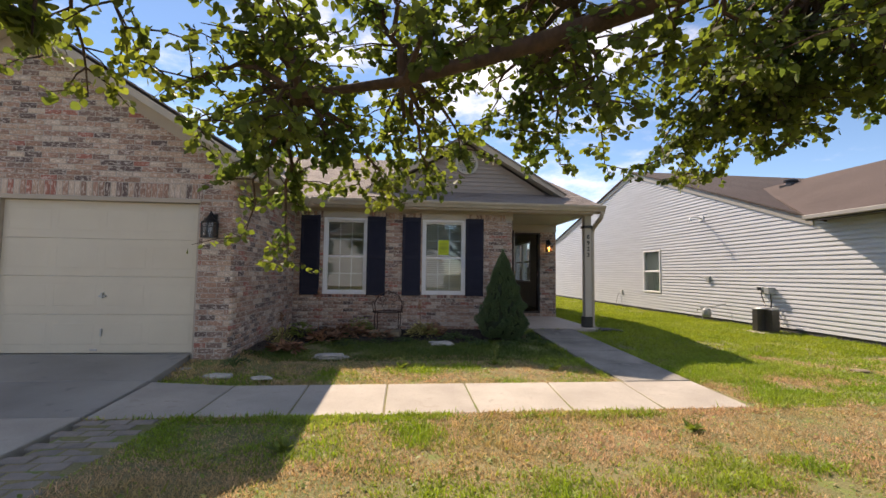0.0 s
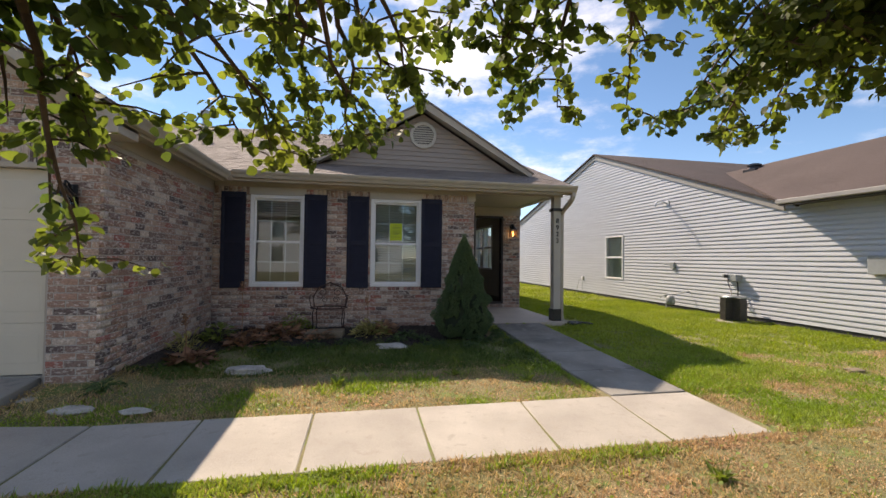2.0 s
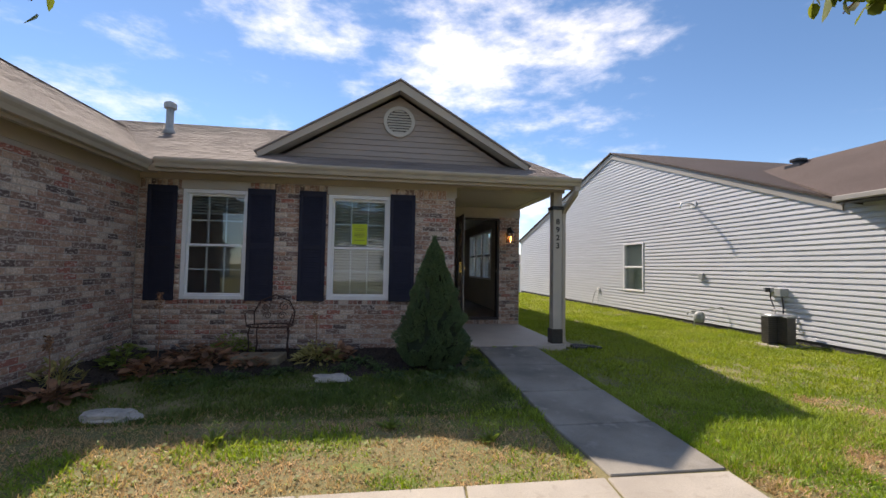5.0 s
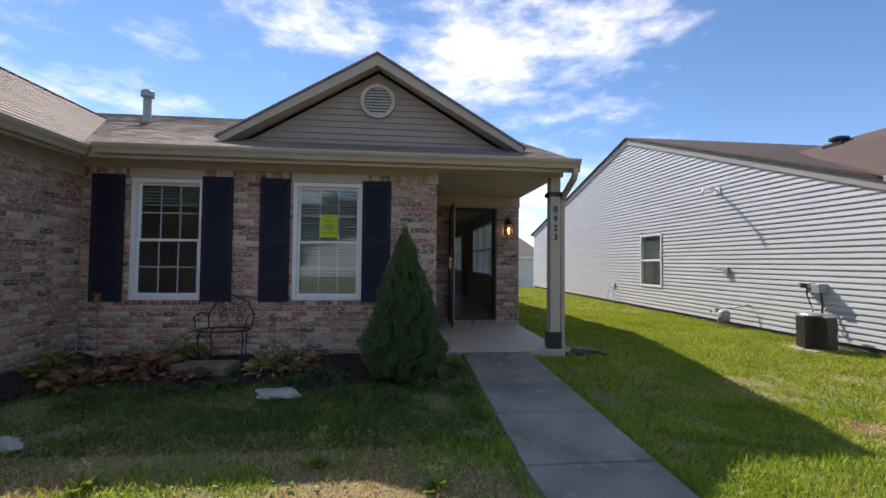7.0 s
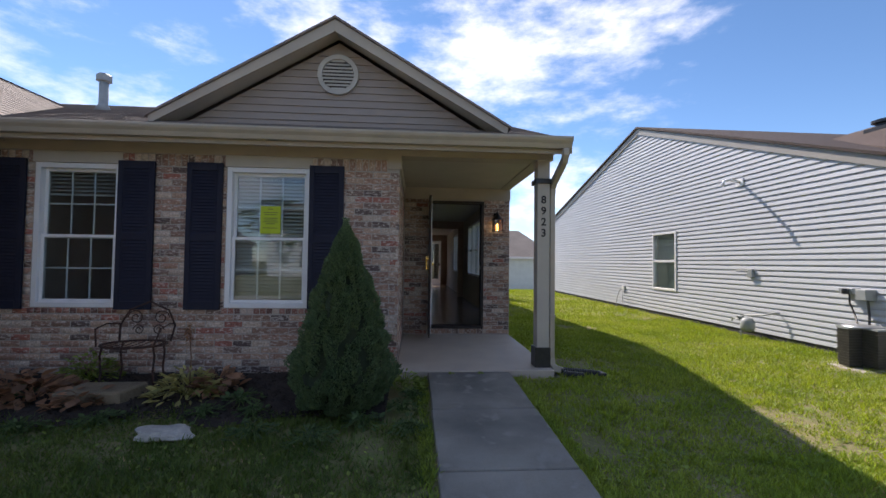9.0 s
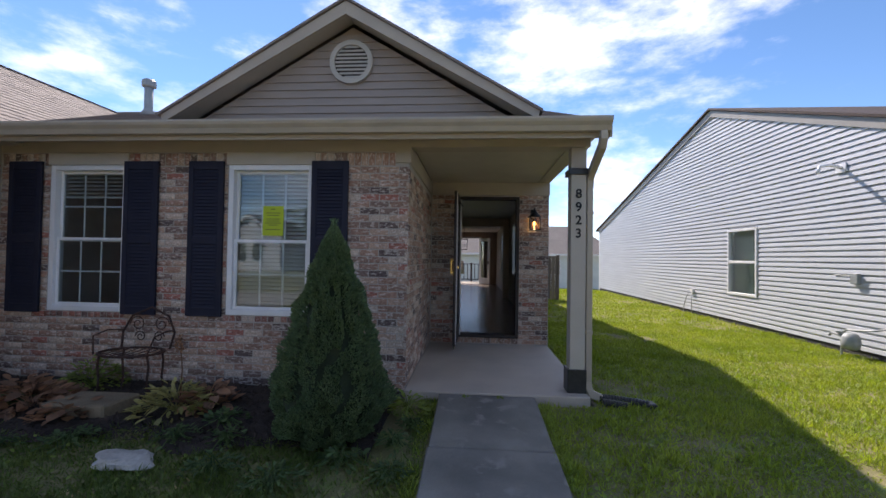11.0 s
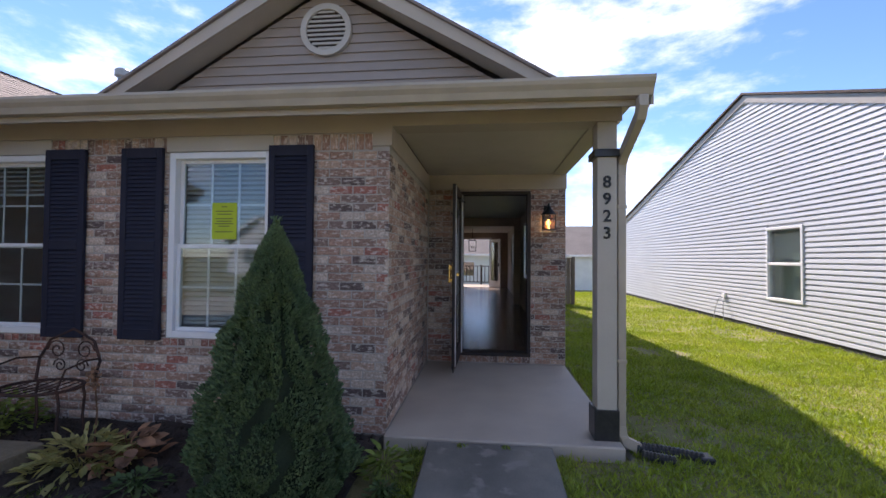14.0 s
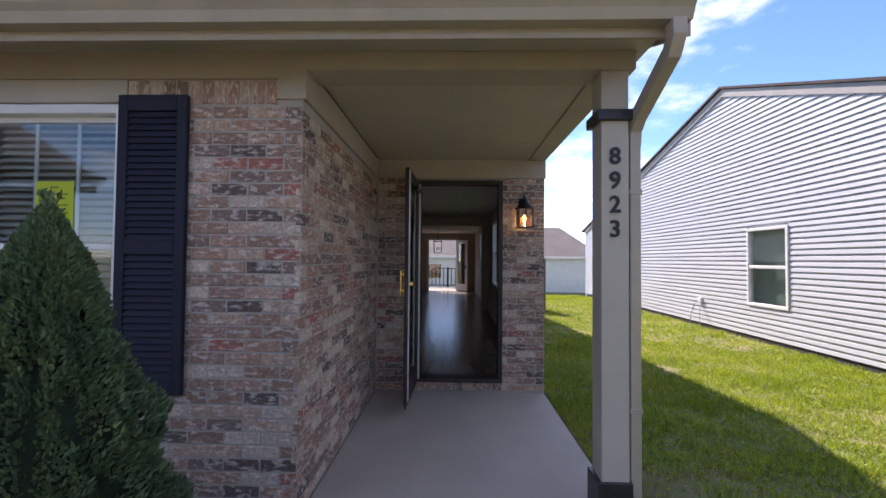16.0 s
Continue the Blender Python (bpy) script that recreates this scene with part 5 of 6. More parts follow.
LEAF_V = [(0, 0, 0), (-0.30, 0.22, 0.05), (-0.42, 0.52, 0.06), (-0.26, 0.80, 0.02), (0, 1.0, -0.06), (0.26, 0.80, 0.02), (0.42, 0.52, 0.06), (0.30, 0.22, 0.05), (0, 0.5, -0.04)]
LEAF_F = [(0, 8, 2, 1), (8, 4, 3, 2), (0, 7, 6, 8), (8, 6, 5, 4)]
BLADE_V = [(-0.5, 0, 0), (0.5, 0, 0), (0.32, 0.0, 0.55), (-0.32, 0.0, 0.55), (0.0, 0.0, 1.0)]


def leafy_clump(name, x, y, n, spread, height, leaf, material, label, category="plant", long=1.0, stems=None, upright=0.6):
    """A low plant of arching leaves on short stems."""
    z = float(bed_z(x, y))
    t = thing(name, (x, y, z), label, category)
    ang = rng.uniform(0, 2 * math.pi, n)
    r = spread * np.sqrt(rng.uniform(0, 1, n))
    base = np.stack([x + r * np.cos(ang) * 0.75, y + r * np.sin(ang) * 0.75, z + height * (1 - (r / spread) ** 2) * rng.uniform(0.3, 1, n) + 0.01], 1)
    fwd = np.stack([np.cos(ang), np.sin(ang), upright * rng.uniform(-0.6, 1.2, n)], 1)
    size = leaf * rng.uniform(0.6, 1.3, n)
    tr = turns_of(fwd, np.tile([0, 0, 1.0], (n, 1)) + rng.normal(size=(n, 3)) * 0.25, size)
    verts = [(a * 0.7 / long, b, c) for a, b, c in LEAF_V]
    stamped("leaves", verts, LEAF_F, tr, base, material, t, kind="stuff")
    bm = bmesh.new()
    for k in range(min(n, 26)):
        p = base[k]
        tube(bm, [(x + rng.normal() * 0.03, y + rng.normal() * 0.03, z - 0.01), tuple((p + [x, y, z]) / 2 + [0, 0, 0.04]), tuple(p)], 0.004, 4)
    part("stem", bm, stems or material, t, kind="stuff")
    return t


leafy_clump("hosta_plant", -1.95, -0.72, 240, 0.38, 0.24, 0.10, M_HOSTA, "yellowing hosta clump in the mulch bed", long=1.7, upright=0.9)
leafy_clump("dried_hosta", -3.3, -0.75, 120, 0.38, 0.20, 0.13, M_DRYLEAF, "withered brown hosta leaves in the mulch bed")
leafy_clump("dried_hosta", -3.75, -1.15, 100, 0.34, 0.16, 0.12, M_DRYLEAF, "withered orange-brown leaves at the bed's corner")
leafy_clump("dried_hosta", -2.75, -0.95, 70, 0.28, 0.14, 0.11, M_DRYLEAF, "curled dry leaves by the tan stepping block")
leafy_clump("dried_hosta", -4.15, -2.05, 80, 0.30, 0.10, 0.13, M_DRYLEAF, "fallen curled brown leaves at the bed's edge")
leafy_clump("dried_hosta", -3.62, -0.62, 45, 0.26, 0.20, 0.13, M_DRYLEAF, "large withered orange-brown leaves beside the shrub")
leafy_clump("dried_hosta", -1.72, -0.62, 60, 0.26, 0.20, 0.12, M_DRYLEAF, "browned hosta leaves behind the yellowing clump")
leafy_clump("low_shrub", -3.2, -0.25, 420, 0.40, 0.30, 0.05, M_GREEN, "small dark green shrub against the brick wall")
leafy_clump("weed_clump", -4.2, -0.9, 90, 0.30, 0.30, 0.10, M_GREEN, "straggly green weeds in the bed")
leafy_clump("weed_clump", -4.35, -1.7, 70, 0.25, 0.32, 0.10, M_HOSTA, "yellow-green weeds beside the garage wall", upright=1.6, long=2.0)
leafy_clump("weed_clump", -1.35, -0.95, 60, 0.25, 0.10, 0.055, M_WEED_DEEP, "low green weeds beside the hosta")
leafy_clump("weed_clump", 0.12, -0.55, 90, 0.20, 0.16, 0.08, M_GREEN, "low green weeds by the porch slab", long=1.5)
leafy_clump("weed_clump", -0.2, -1.45, 70, 0.22, 0.08, 0.05, M_WEED_DEEP, "low green weeds under the spruce")
leafy_clump("weed_clump", -2.3, -1.35, 60, 0.25, 0.08, 0.05, M_WEED_DEEP, "low green weeds at the bed's edge")
leafy_clump("weed_clump", 0.62, -0.2, 14, 0.07, 0.03, 0.03, M_GREEN, "tiny weeds in the joint of the porch slab")
leafy_clump("weed_clump", 0.95, -0.2, 14, 0.07, 0.03, 0.03, M_GREEN, "tiny weeds at the foot of the porch slab")



for wx, wy, wn_, ws in ((-1.55, -1.25, 60, 0.2), (-1.0, -1.62, 80, 0.24), (-1.15, -1.25, 50, 0.2), (-0.55, -1.75, 90, 0.26), (0.1, -1.15, 70, 0.16), (0.18, -0.85, 60, 0.14), (0.16, -1.6, 70, 0.17), (-2.75, -1.5, 60, 0.22), (-3.3, -1.7, 70, 0.25), (-3.5, -0.75, 70, 0.25)):
    leafy_clump("weed_clump", wx, wy, wn_ + 20, ws, 0.10, 0.042, M_WEED_DEEP, "low dark green weeds in the mulch bed", long=1.4)


def dry_stalk(x, y, h, label):
    t = thing("dry_stalk", (x, y, float(bed_z(x, y))), label, "plant stalk")
    z = float(bed_z(x, y))
    bm = bmesh.new()
    tube(bm, [(x, y, z - 0.01), (x + 0.01, y + 0.01, z + h * 0.5), (x - 0.01, y, z + h)], [0.007, 0.006, 0.004], 6)
    part("stalk", bm, M_DRYLEAF, t)
    k = 70
    P = np.stack([x - 0.01 + rng.normal(size=k) * 0.018, y + rng.normal(size=k) * 0.018, z + h * rng.uniform(0.78, 1.03, k)], 1)
    stamped("seed_head", LEAF_V, LEAF_F, rand_turns(k, np.full(k, 0.028)), P, M_DRYLEAF, t, kind="stuff")


leafy_clump("weed_clump", -4.45, -3.3, 60, 0.22, 0.10, 0.05, M_WEED_DEEP, "low dark weeds at the garage corner", long=1.4)
dry_stalk(-3.95, -0.65, 0.85, "tall dry brown stalk with a seed head")
dry_stalk(-2.0, -0.6, 0.62, "dry grass-like stalk over the hosta")
dry_stalk(-4.25, -2.0, 0.55, "thin dry stalk beside the garage wall")


def grass_sprig(x, y, h, label):
    """A tall weed stem with a spray of thin seed fingers."""
    z = float(ground_z(x, y))
    t = thing("weed_sprig", (x, y, z), label, "weed")
    bm = bmesh.new()
    for k in range(4):
        a = 1.1 + 1.7 * k
        top = (x + 0.05 * math.cos(a), y + 0.05 * math.sin(a), z + h * (0.65 + 0.12 * k))
        tube(bm, [(x, y, z - 0.01), (x + 0.02 * math.cos(a), y + 0.02 * math.sin(a), z + h * 0.4), top], [0.003, 0.0025, 0.002], 5)
        for b in range(4):
            c = a + 1.5 * b
            tube(bm, [top, (top[0] + 0.05 * math.cos(c), top[1] + 0.05 * math.sin(c), top[2] + 0.03)], [0.002, 0.001], 4)
    part("stem", bm, M_GREEN, t)
    k = 26
    a = rng.uniform(0, 2 * math.pi, k)
    F = np.stack([np.cos(a), np.sin(a), rng.uniform(0.2, 1.5, k)], 1)
    stamped("blade", [(p * 0.35, q, r_) for p, q, r_ in LEAF_V], LEAF_F, turns_of(F, np.tile([0, 0, 1.0], (k, 1)), rng.uniform(0.06, 0.13, k)), np.tile([x, y, z], (k, 1)) + rng.normal(size=(k, 3)) * (0.02, 0.02, 0.004), M_GREEN, t, kind="stuff")


grass_sprig(-1.02, -2.92, 0.24, "tall crabgrass weed with seed fingers in the lawn")
grass_sprig(-0.25, -3.25, 0.16, "short crabgrass weed in the sunny lawn strip")
grass_sprig(-2.35, -3.1, 0.15, "short crabgrass weed beside the sunny lawn strip")
grass_sprig(-3.2, -5.6, 0.14, "broad weed tuft in the dry front lawn")
grass_sprig(0.2, -5.4, 0.13, "broad weed tuft before the concrete walk")


def rock(name, x, y, z, sx, sy, sz, seed, material, label, category="stone"):
    """A weathered flat stone."""
    t = bmesh.new()
    bmesh.ops.create_icosphere(t, subdivisions=3, radius=1.0)
    for v in t.verts:
        d = noise.noise(v.co * 1.3 + Vector((seed, 0, 0))) * 0.45 + noise.noise(v.co * 4 + Vector((seed, 5, 0))) * 0.12
        v.co = v.co * (1 + d)
        v.co.z = max(min(v.co.z, 0.7 + d * 0.3), -0.5)
        v.co = Vector((v.co.x * sx + x, v.co.y * sy + y, v.co.z * sz + z))
    return tagged(part(name, t, material), label, category)


rock("flat_stone", -1.66, -1.58, 0.085, 0.22, 0.11, 0.05, 3.0, M_STONE, "pale weathered flat stone at the lawn's edge")
rock("flat_stone", -3.36, -2.55, 0.06, 0.23, 0.12, 0.06, 7.0, M_STONE, "pale flat stone in the front lawn")
rock("flat_stone", -4.50, -3.60, 0.045, 0.16, 0.075, 0.04, 11.0, M_STONE, "pale stone near the walk")
rock("flat_stone", -4.00, -3.68, 0.035, 0.11, 0.055, 0.03, 13.0, M_STONE, "small pale stone near the walk")
rock("flat_stone", 4.15, -3.45, -0.005, 0.13, 0.09, 0.035, 17.0, M_TANSTONE, "brownish stone sunk in the side lawn")
bm = boxes((-2.95, -2.38, -0.98, -0.62, 0.08, 0.20))
for v in bm.verts:
    v.co.x += 0.1 * (v.co.y + 0.8)
tagged(part("stepping_block", bm, M_TANSTONE, bevel=0.015), "rough tan stone block in the mulch bed", "stone block")
bm = boxes((-5.06, -4.92, -3.42, -3.10, 0.02, 0.09))
tagged(part("splash_block", bm, M_CONCRETE, bevel=0.015), "pale concrete splash block at the garage corner", "splash block")

# ---- rusty garden chair ----
chair = thing("garden_chair", (-2.6, -0.42, 0.12), "rusty scrolled wire garden chair in the bed", "chair")
sx0, sx1, sy0, sy1, sz = -2.92, -2.36, -0.62, -0.22, 0.52
seat = bmesh.new()
oval = [(-2.64 + 0.30 * math.cos(a), -0.42 + 0.21 * math.sin(a), sz) for a in np.linspace(0, 2 * math.pi, 25)]
tube(seat, oval, 0.012, 6)
part("seat_rim", seat, M_RUST, chair)
for k in range(7):
    seat = bmesh.new()
    x = -2.64 + 0.075 * (k - 3)
    w = 0.21 * math.sqrt(max(0.02, 1 - ((x + 2.64) / 0.30) ** 2))
    tube(seat, [(x, -0.42 - w, sz), (x, -0.42, sz - 0.012), (x, -0.42 + w, sz)], 0.005, 5)
    part("seat_wire", seat, M_RUST, chair)

for lx, ly in ((-2.88, -0.52), (-2.40, -0.52), (-2.84, -0.28), (-2.44, -0.28)):
    bm = bmesh.new()
    s = -1 if lx < -2.64 else 1
    tube(bm, [(lx, ly, sz), (lx + s * 0.02, ly, sz - 0.1), (lx + s * 0.005, ly, 0.25), (lx + s * 0.03, ly, 0.09)], 0.010, 6)
    part("leg", bm, M_RUST, chair)
back = bmesh.new()
arch = [(-2.90, -0.25, sz), (-2.92, -0.21, 0.68), (-2.84, -0.19, 0.84), (-2.64, -0.18, 0.93), (-2.44, -0.19, 0.84), (-2.36, -0.21, 0.68), (-2.38, -0.25, sz)]
tube(back, arch, 0.011, 6)
for s in (-1, 1):
    for c, r0 in (((-2.64 + s * 0.13, 0.76), 0.085), ((-2.64 + s * 0.10, 0.63), 0.06)):
        tube(back, [(c[0] + r0 * (1 - k / 20) * math.cos(k * 0.62) * s, -0.2, c[1] + r0 * (1 - k / 20) * math.sin(k * 0.62)) for k in range(16)], 0.006, 5)
part("back_frame", back, M_RUST, chair)
for s in (-1, 1):
    armrest = bmesh.new()
    tube(armrest, [(-2.64 + s * 0.27, -0.22, 0.70), (-2.64 + s * 0.31, -0.36, 0.72), (-2.64 + s * 0.31, -0.52, 0.69), (-2.64 + s * 0.27, -0.56, sz)], 0.008, 6)
    part("armrest", armrest, M_RUST, chair)

# ---- conical spruce ----
spruce = thing("conical_spruce", (-0.44, -1.0, 0.1), "dense dark green conical dwarf spruce beside the porch", "conifer")
sp_h, sp_r = 1.60, 0.435


def spruce_radius(u):
    """Radius at the share u of the height."""
    u = np.asarray(u)
    return sp_r * np.where(u < 0.16, 0.78 + 0.22 * (u / 0.16), np.clip(1 - (u - 0.16) / 0.84, 0, 1) ** 0.78)


bm = bmesh.new()
tube(bm, [(-0.44, -1.0, 0.05), (-0.44, -1.0, 0.9), (-0.44, -1.0, 1.72)], [0.05, 0.03, 0.006], 8)
part("trunk", bm, M_BARK, spruce)
# dark core painted as the shade that shows through gaps in the foliage
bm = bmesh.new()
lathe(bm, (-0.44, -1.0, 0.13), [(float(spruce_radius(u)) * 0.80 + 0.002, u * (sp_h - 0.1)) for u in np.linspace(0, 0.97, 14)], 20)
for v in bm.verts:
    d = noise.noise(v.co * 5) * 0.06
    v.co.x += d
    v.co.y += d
part("inner_foliage", bm, M_SPRUCE_SHADE, spruce, kind="stuff", smooth=True)
n = 66000
u = rng.uniform(0, 1, n) ** 1.35
a = rng.uniform(0, 2 * math.pi, n)
lump = np.array([noise.noise(Vector((math.cos(t) * 4.2, math.sin(t) * 4.2, w * 9.5))) for t, w in zip(a, u)])
full = lump > -0.20 - 0.5 * np.clip(u - 0.45, 0, 1)
u, a, lump = u[full], a[full], lump[full]
n = len(u)
r = spruce_radius(u) * (0.88 + 0.12 * rng.uniform(0, 1, n)) * (1 + 0.42 * lump) + 0.006
P = np.stack([-0.44 + r * np.cos(a), -1.0 + r * np.sin(a), 0.12 + u * sp_h], 1)
up = 0.55 + 0.9 * rng.uniform(0, 1, n) + 1.2 * (u > 0.93)
F = np.stack([np.cos(a), np.sin(a), up], 1) + rng.normal(size=(n, 3)) * 0.35
SPRIG_V = [(-0.16, 0, 0), (0.16, 0, 0), (0.22, 0.5, 0.05), (0, 1.0, 0), (-0.22, 0.5, 0.05), (0, 0.1, 0.20), (0, 0.6, 0.26)]
SPRIG_F = [(0, 1, 2, 4), (4, 2, 3), (0, 5, 6, 4), (1, 5, 6, 2), (4, 6, 3), (2, 6, 3)]
lead = rng.uniform(1.5, 1.78, 260)
P = np.concatenate([P, np.stack([-0.44 + rng.normal(size=260) * 0.016, -1.0 + rng.normal(size=260) * 0.016, lead], 1)])
F = np.concatenate([F, np.stack([rng.normal(size=260), rng.normal(size=260), np.full(260, 1.6)], 1)])
n += 260
stamped("foliage", SPRIG_V, SPRIG_F, turns_of(F, rng.normal(size=(n, 3)), rng.uniform(0.016, 0.030, n)), P, M_SPRUCE, spruce, kind="stuff")

# ---- the pear tree over the walk ----
tree = thing("pear_tree", (0.75, -10.2, -0.15), "broad pear tree with low boughs of glossy round leaves", "tree")
rt = random.Random(21)
trunk_top = Vector((0.55, -9.9, 1.75))
bm = bmesh.new()
tube(bm, [(0.78, -10.2, -0.3), (0.75, -10.2, 0.0), (0.70, -10.1, 0.9), trunk_top], [0.22, 0.165, 0.135, 0.12], 14)
part("trunk", bm, M_BARK, tree, smooth=True)


def wander(a, b, steps, sag, amp):
    a, b = Vector(a), Vector(b)
    pts = []
    for k in range(steps + 1):
        t = k / steps
        p = a.lerp(b, t)
        p.z += sag * math.sin(math.pi * t)
        f = math.sin(math.pi * t)
        p += Vector((rt.uniform(-amp, amp), rt.uniform(-amp, amp), rt.uniform(-amp, amp))) * f
        pts.append(p)
    return pts


limbs = []
pts = [trunk_top, Vector((0.2, -8.9, 2.45)), Vector((-0.4, -7.8, 2.72)), Vector((-1.11, -7.2, 2.57)), Vector((-1.67, -7.0, 2.42)), Vector((-2.35, -6.8, 2.27)), Vector((-2.9, -6.72, 2.2))]
bm = bmesh.new()
tube(bm, pts, [0.10, 0.078, 0.062, 0.052, 0.045, 0.03, 0.016], 10)
part("limb", bm, M_BARK, tree, smooth=True)
limbs.append(pts)
for tip, w in (((-1.55, -7.0, 2.62), 0.075), ((-3.6, -7.4, 2.75), 0.06), ((0.2, -6.6, 3.1), 0.06), ((2.6, -7.6, 3.0), 0.06), ((-2.2, -9.6, 3.3), 0.055), ((3.6, -10.4, 3.4), 0.055), ((1.2, -13.5, 3.5), 0.055), ((-1.8, -12.8, 3.6), 0.055), ((0.6, -9.6, 5.2), 0.07), ((-0.9, -7.9, 4.2), 0.05)):
    pts = wander(trunk_top, tip, 8, 0.28, 0.05)
    bm = bmesh.new()
    tube(bm, pts, [w + (0.025 - w) * k / 8 for k in range(9)], 9)
    part("limb", bm, M_BARK, tree, smooth=True)
    limbs.append(pts)

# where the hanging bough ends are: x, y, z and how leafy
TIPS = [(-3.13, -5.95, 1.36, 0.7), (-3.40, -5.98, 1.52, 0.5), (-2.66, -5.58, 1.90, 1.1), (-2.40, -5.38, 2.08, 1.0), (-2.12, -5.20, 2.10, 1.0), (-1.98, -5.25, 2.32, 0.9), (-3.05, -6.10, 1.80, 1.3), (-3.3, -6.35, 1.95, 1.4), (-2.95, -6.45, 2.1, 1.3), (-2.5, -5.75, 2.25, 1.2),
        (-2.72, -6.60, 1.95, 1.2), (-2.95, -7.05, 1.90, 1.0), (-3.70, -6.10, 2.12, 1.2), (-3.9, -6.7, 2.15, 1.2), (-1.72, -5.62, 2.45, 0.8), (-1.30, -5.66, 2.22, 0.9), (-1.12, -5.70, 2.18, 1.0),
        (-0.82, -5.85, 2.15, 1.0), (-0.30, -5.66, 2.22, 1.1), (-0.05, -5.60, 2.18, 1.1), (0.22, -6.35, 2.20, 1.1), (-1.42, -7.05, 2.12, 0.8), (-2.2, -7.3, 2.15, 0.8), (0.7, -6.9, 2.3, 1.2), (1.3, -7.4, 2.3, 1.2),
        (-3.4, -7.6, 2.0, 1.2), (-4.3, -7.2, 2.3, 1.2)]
wood = bmesh.new()
LP, LD = [], []


def nearest_limb(p):
    best = min(((p - q).length + 0.8 * max(0, p.z - q.z), i, j) for i, L in enumerate(limbs) for j, q in enumerate(L) if j > 1)
    return limbs[best[1]][best[2]]


def leafy_twig(a, b, count):
    """Leaves in small whorls along a twig from a to b."""
    d = (b - a)
    for _ in range(count):
        t = rt.random() ** 0.75
        p = a + d * t + Vector((rt.gauss(0, 0.018), rt.gauss(0, 0.018), rt.gauss(0, 0.018)))
        out = Vector((rt.gauss(0, 1), rt.gauss(0, 1), rt.gauss(-0.75, 0.6))) + d.normalized() * 0.6
        LP.append(p)
        LD.append(out)


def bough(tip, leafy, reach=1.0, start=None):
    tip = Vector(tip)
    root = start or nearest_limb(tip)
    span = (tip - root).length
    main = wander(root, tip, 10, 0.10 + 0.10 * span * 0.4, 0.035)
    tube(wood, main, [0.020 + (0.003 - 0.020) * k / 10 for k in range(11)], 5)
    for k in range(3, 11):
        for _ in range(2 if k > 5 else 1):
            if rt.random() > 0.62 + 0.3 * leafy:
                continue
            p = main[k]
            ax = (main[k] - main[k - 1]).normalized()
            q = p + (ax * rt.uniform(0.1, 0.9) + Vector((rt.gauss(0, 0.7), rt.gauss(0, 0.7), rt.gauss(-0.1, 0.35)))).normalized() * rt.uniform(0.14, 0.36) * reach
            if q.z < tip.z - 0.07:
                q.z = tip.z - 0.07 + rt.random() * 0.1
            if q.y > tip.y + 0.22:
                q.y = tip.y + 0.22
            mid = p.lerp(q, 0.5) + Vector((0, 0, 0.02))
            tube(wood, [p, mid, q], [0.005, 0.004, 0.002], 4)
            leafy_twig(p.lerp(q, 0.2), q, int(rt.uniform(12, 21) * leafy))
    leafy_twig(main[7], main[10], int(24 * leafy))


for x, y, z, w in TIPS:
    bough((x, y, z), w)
for k in range(20):
    bough((rt.uniform(-4.7, -2.0), rt.uniform(-7.7, -6.0), 2.22 + abs(rt.gauss(0, 0.34))), 1.25, 1.1)
for k in range(14):
    bough((rt.uniform(-0.6, 1.6), rt.uniform(-7.2, -5.9), 2.28 + abs(rt.gauss(0, 0.25))), 1.25, 1.1)
# upper and rear boughs that fill the crown
for k in range(115):
    x = rt.uniform(-4.6, 3.6)
    y = rt.uniform(-8.9, -5.75)
    edge = (x + 0.3) ** 2 / 20 + (y + 9.6) ** 2 / 17
    if edge > 1.0:
        continue
    low = 2.30 + 0.10 * math.sin(x * 2.1) + 0.26 * max(0, -6.2 - y) * 0.35
    bough((x, y, low + abs(rt.gauss(0, 0.42))), 1.15, 1.25)
for k in range(110):
    a = rt.uniform(0, 2 * math.pi)
    r = rt.uniform(1.2, 4.0)
    p = (0.5 + r * math.cos(a), -10.4 + r * math.sin(a) * 0.95, rt.uniform(2.9, 5.2) - 0.25 * r)
    if p[1] > -8.6:
        continue
    bough(p, 0.9, 1.5)
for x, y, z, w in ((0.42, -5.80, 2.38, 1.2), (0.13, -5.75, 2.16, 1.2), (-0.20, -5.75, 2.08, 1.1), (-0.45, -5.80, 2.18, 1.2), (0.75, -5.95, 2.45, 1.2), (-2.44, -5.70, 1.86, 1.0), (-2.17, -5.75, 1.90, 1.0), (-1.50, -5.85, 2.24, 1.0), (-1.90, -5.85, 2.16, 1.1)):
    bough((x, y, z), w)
part("twig", wood, M_BARK, tree, kind="stuff")
n = len(LP)
LP, LD = np.array(LP), np.array(LD)
keep = ~((np.abs(LP[:, 0] + 2.3) < 0.45) & (LP[:, 1] < -8.2) & (LP[:, 2] < 2.0))
keep &= ~((LP[:, 0] < -2.5) & (LP[:, 2] > 2.05) & (LP[:, 1] > -7.6) & (np.random.default_rng(4).uniform(0, 1, len(LP)) < 0.38))
LP, LD = LP[keep], LD[keep]
n = len(LP)
PEAR_V = [(0, 0, 0), (-0.36, 0.16, 0.05), (-0.50, 0.46, 0.09), (-0.34, 0.78, 0.03), (0, 1.04, -0.05), (0.34, 0.78, 0.03), (0.50, 0.46, 0.09), (0.36, 0.16, 0.05), (0, 0.5, -0.03)]
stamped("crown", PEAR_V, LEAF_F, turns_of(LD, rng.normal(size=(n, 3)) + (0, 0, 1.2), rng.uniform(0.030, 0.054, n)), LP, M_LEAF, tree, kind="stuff")

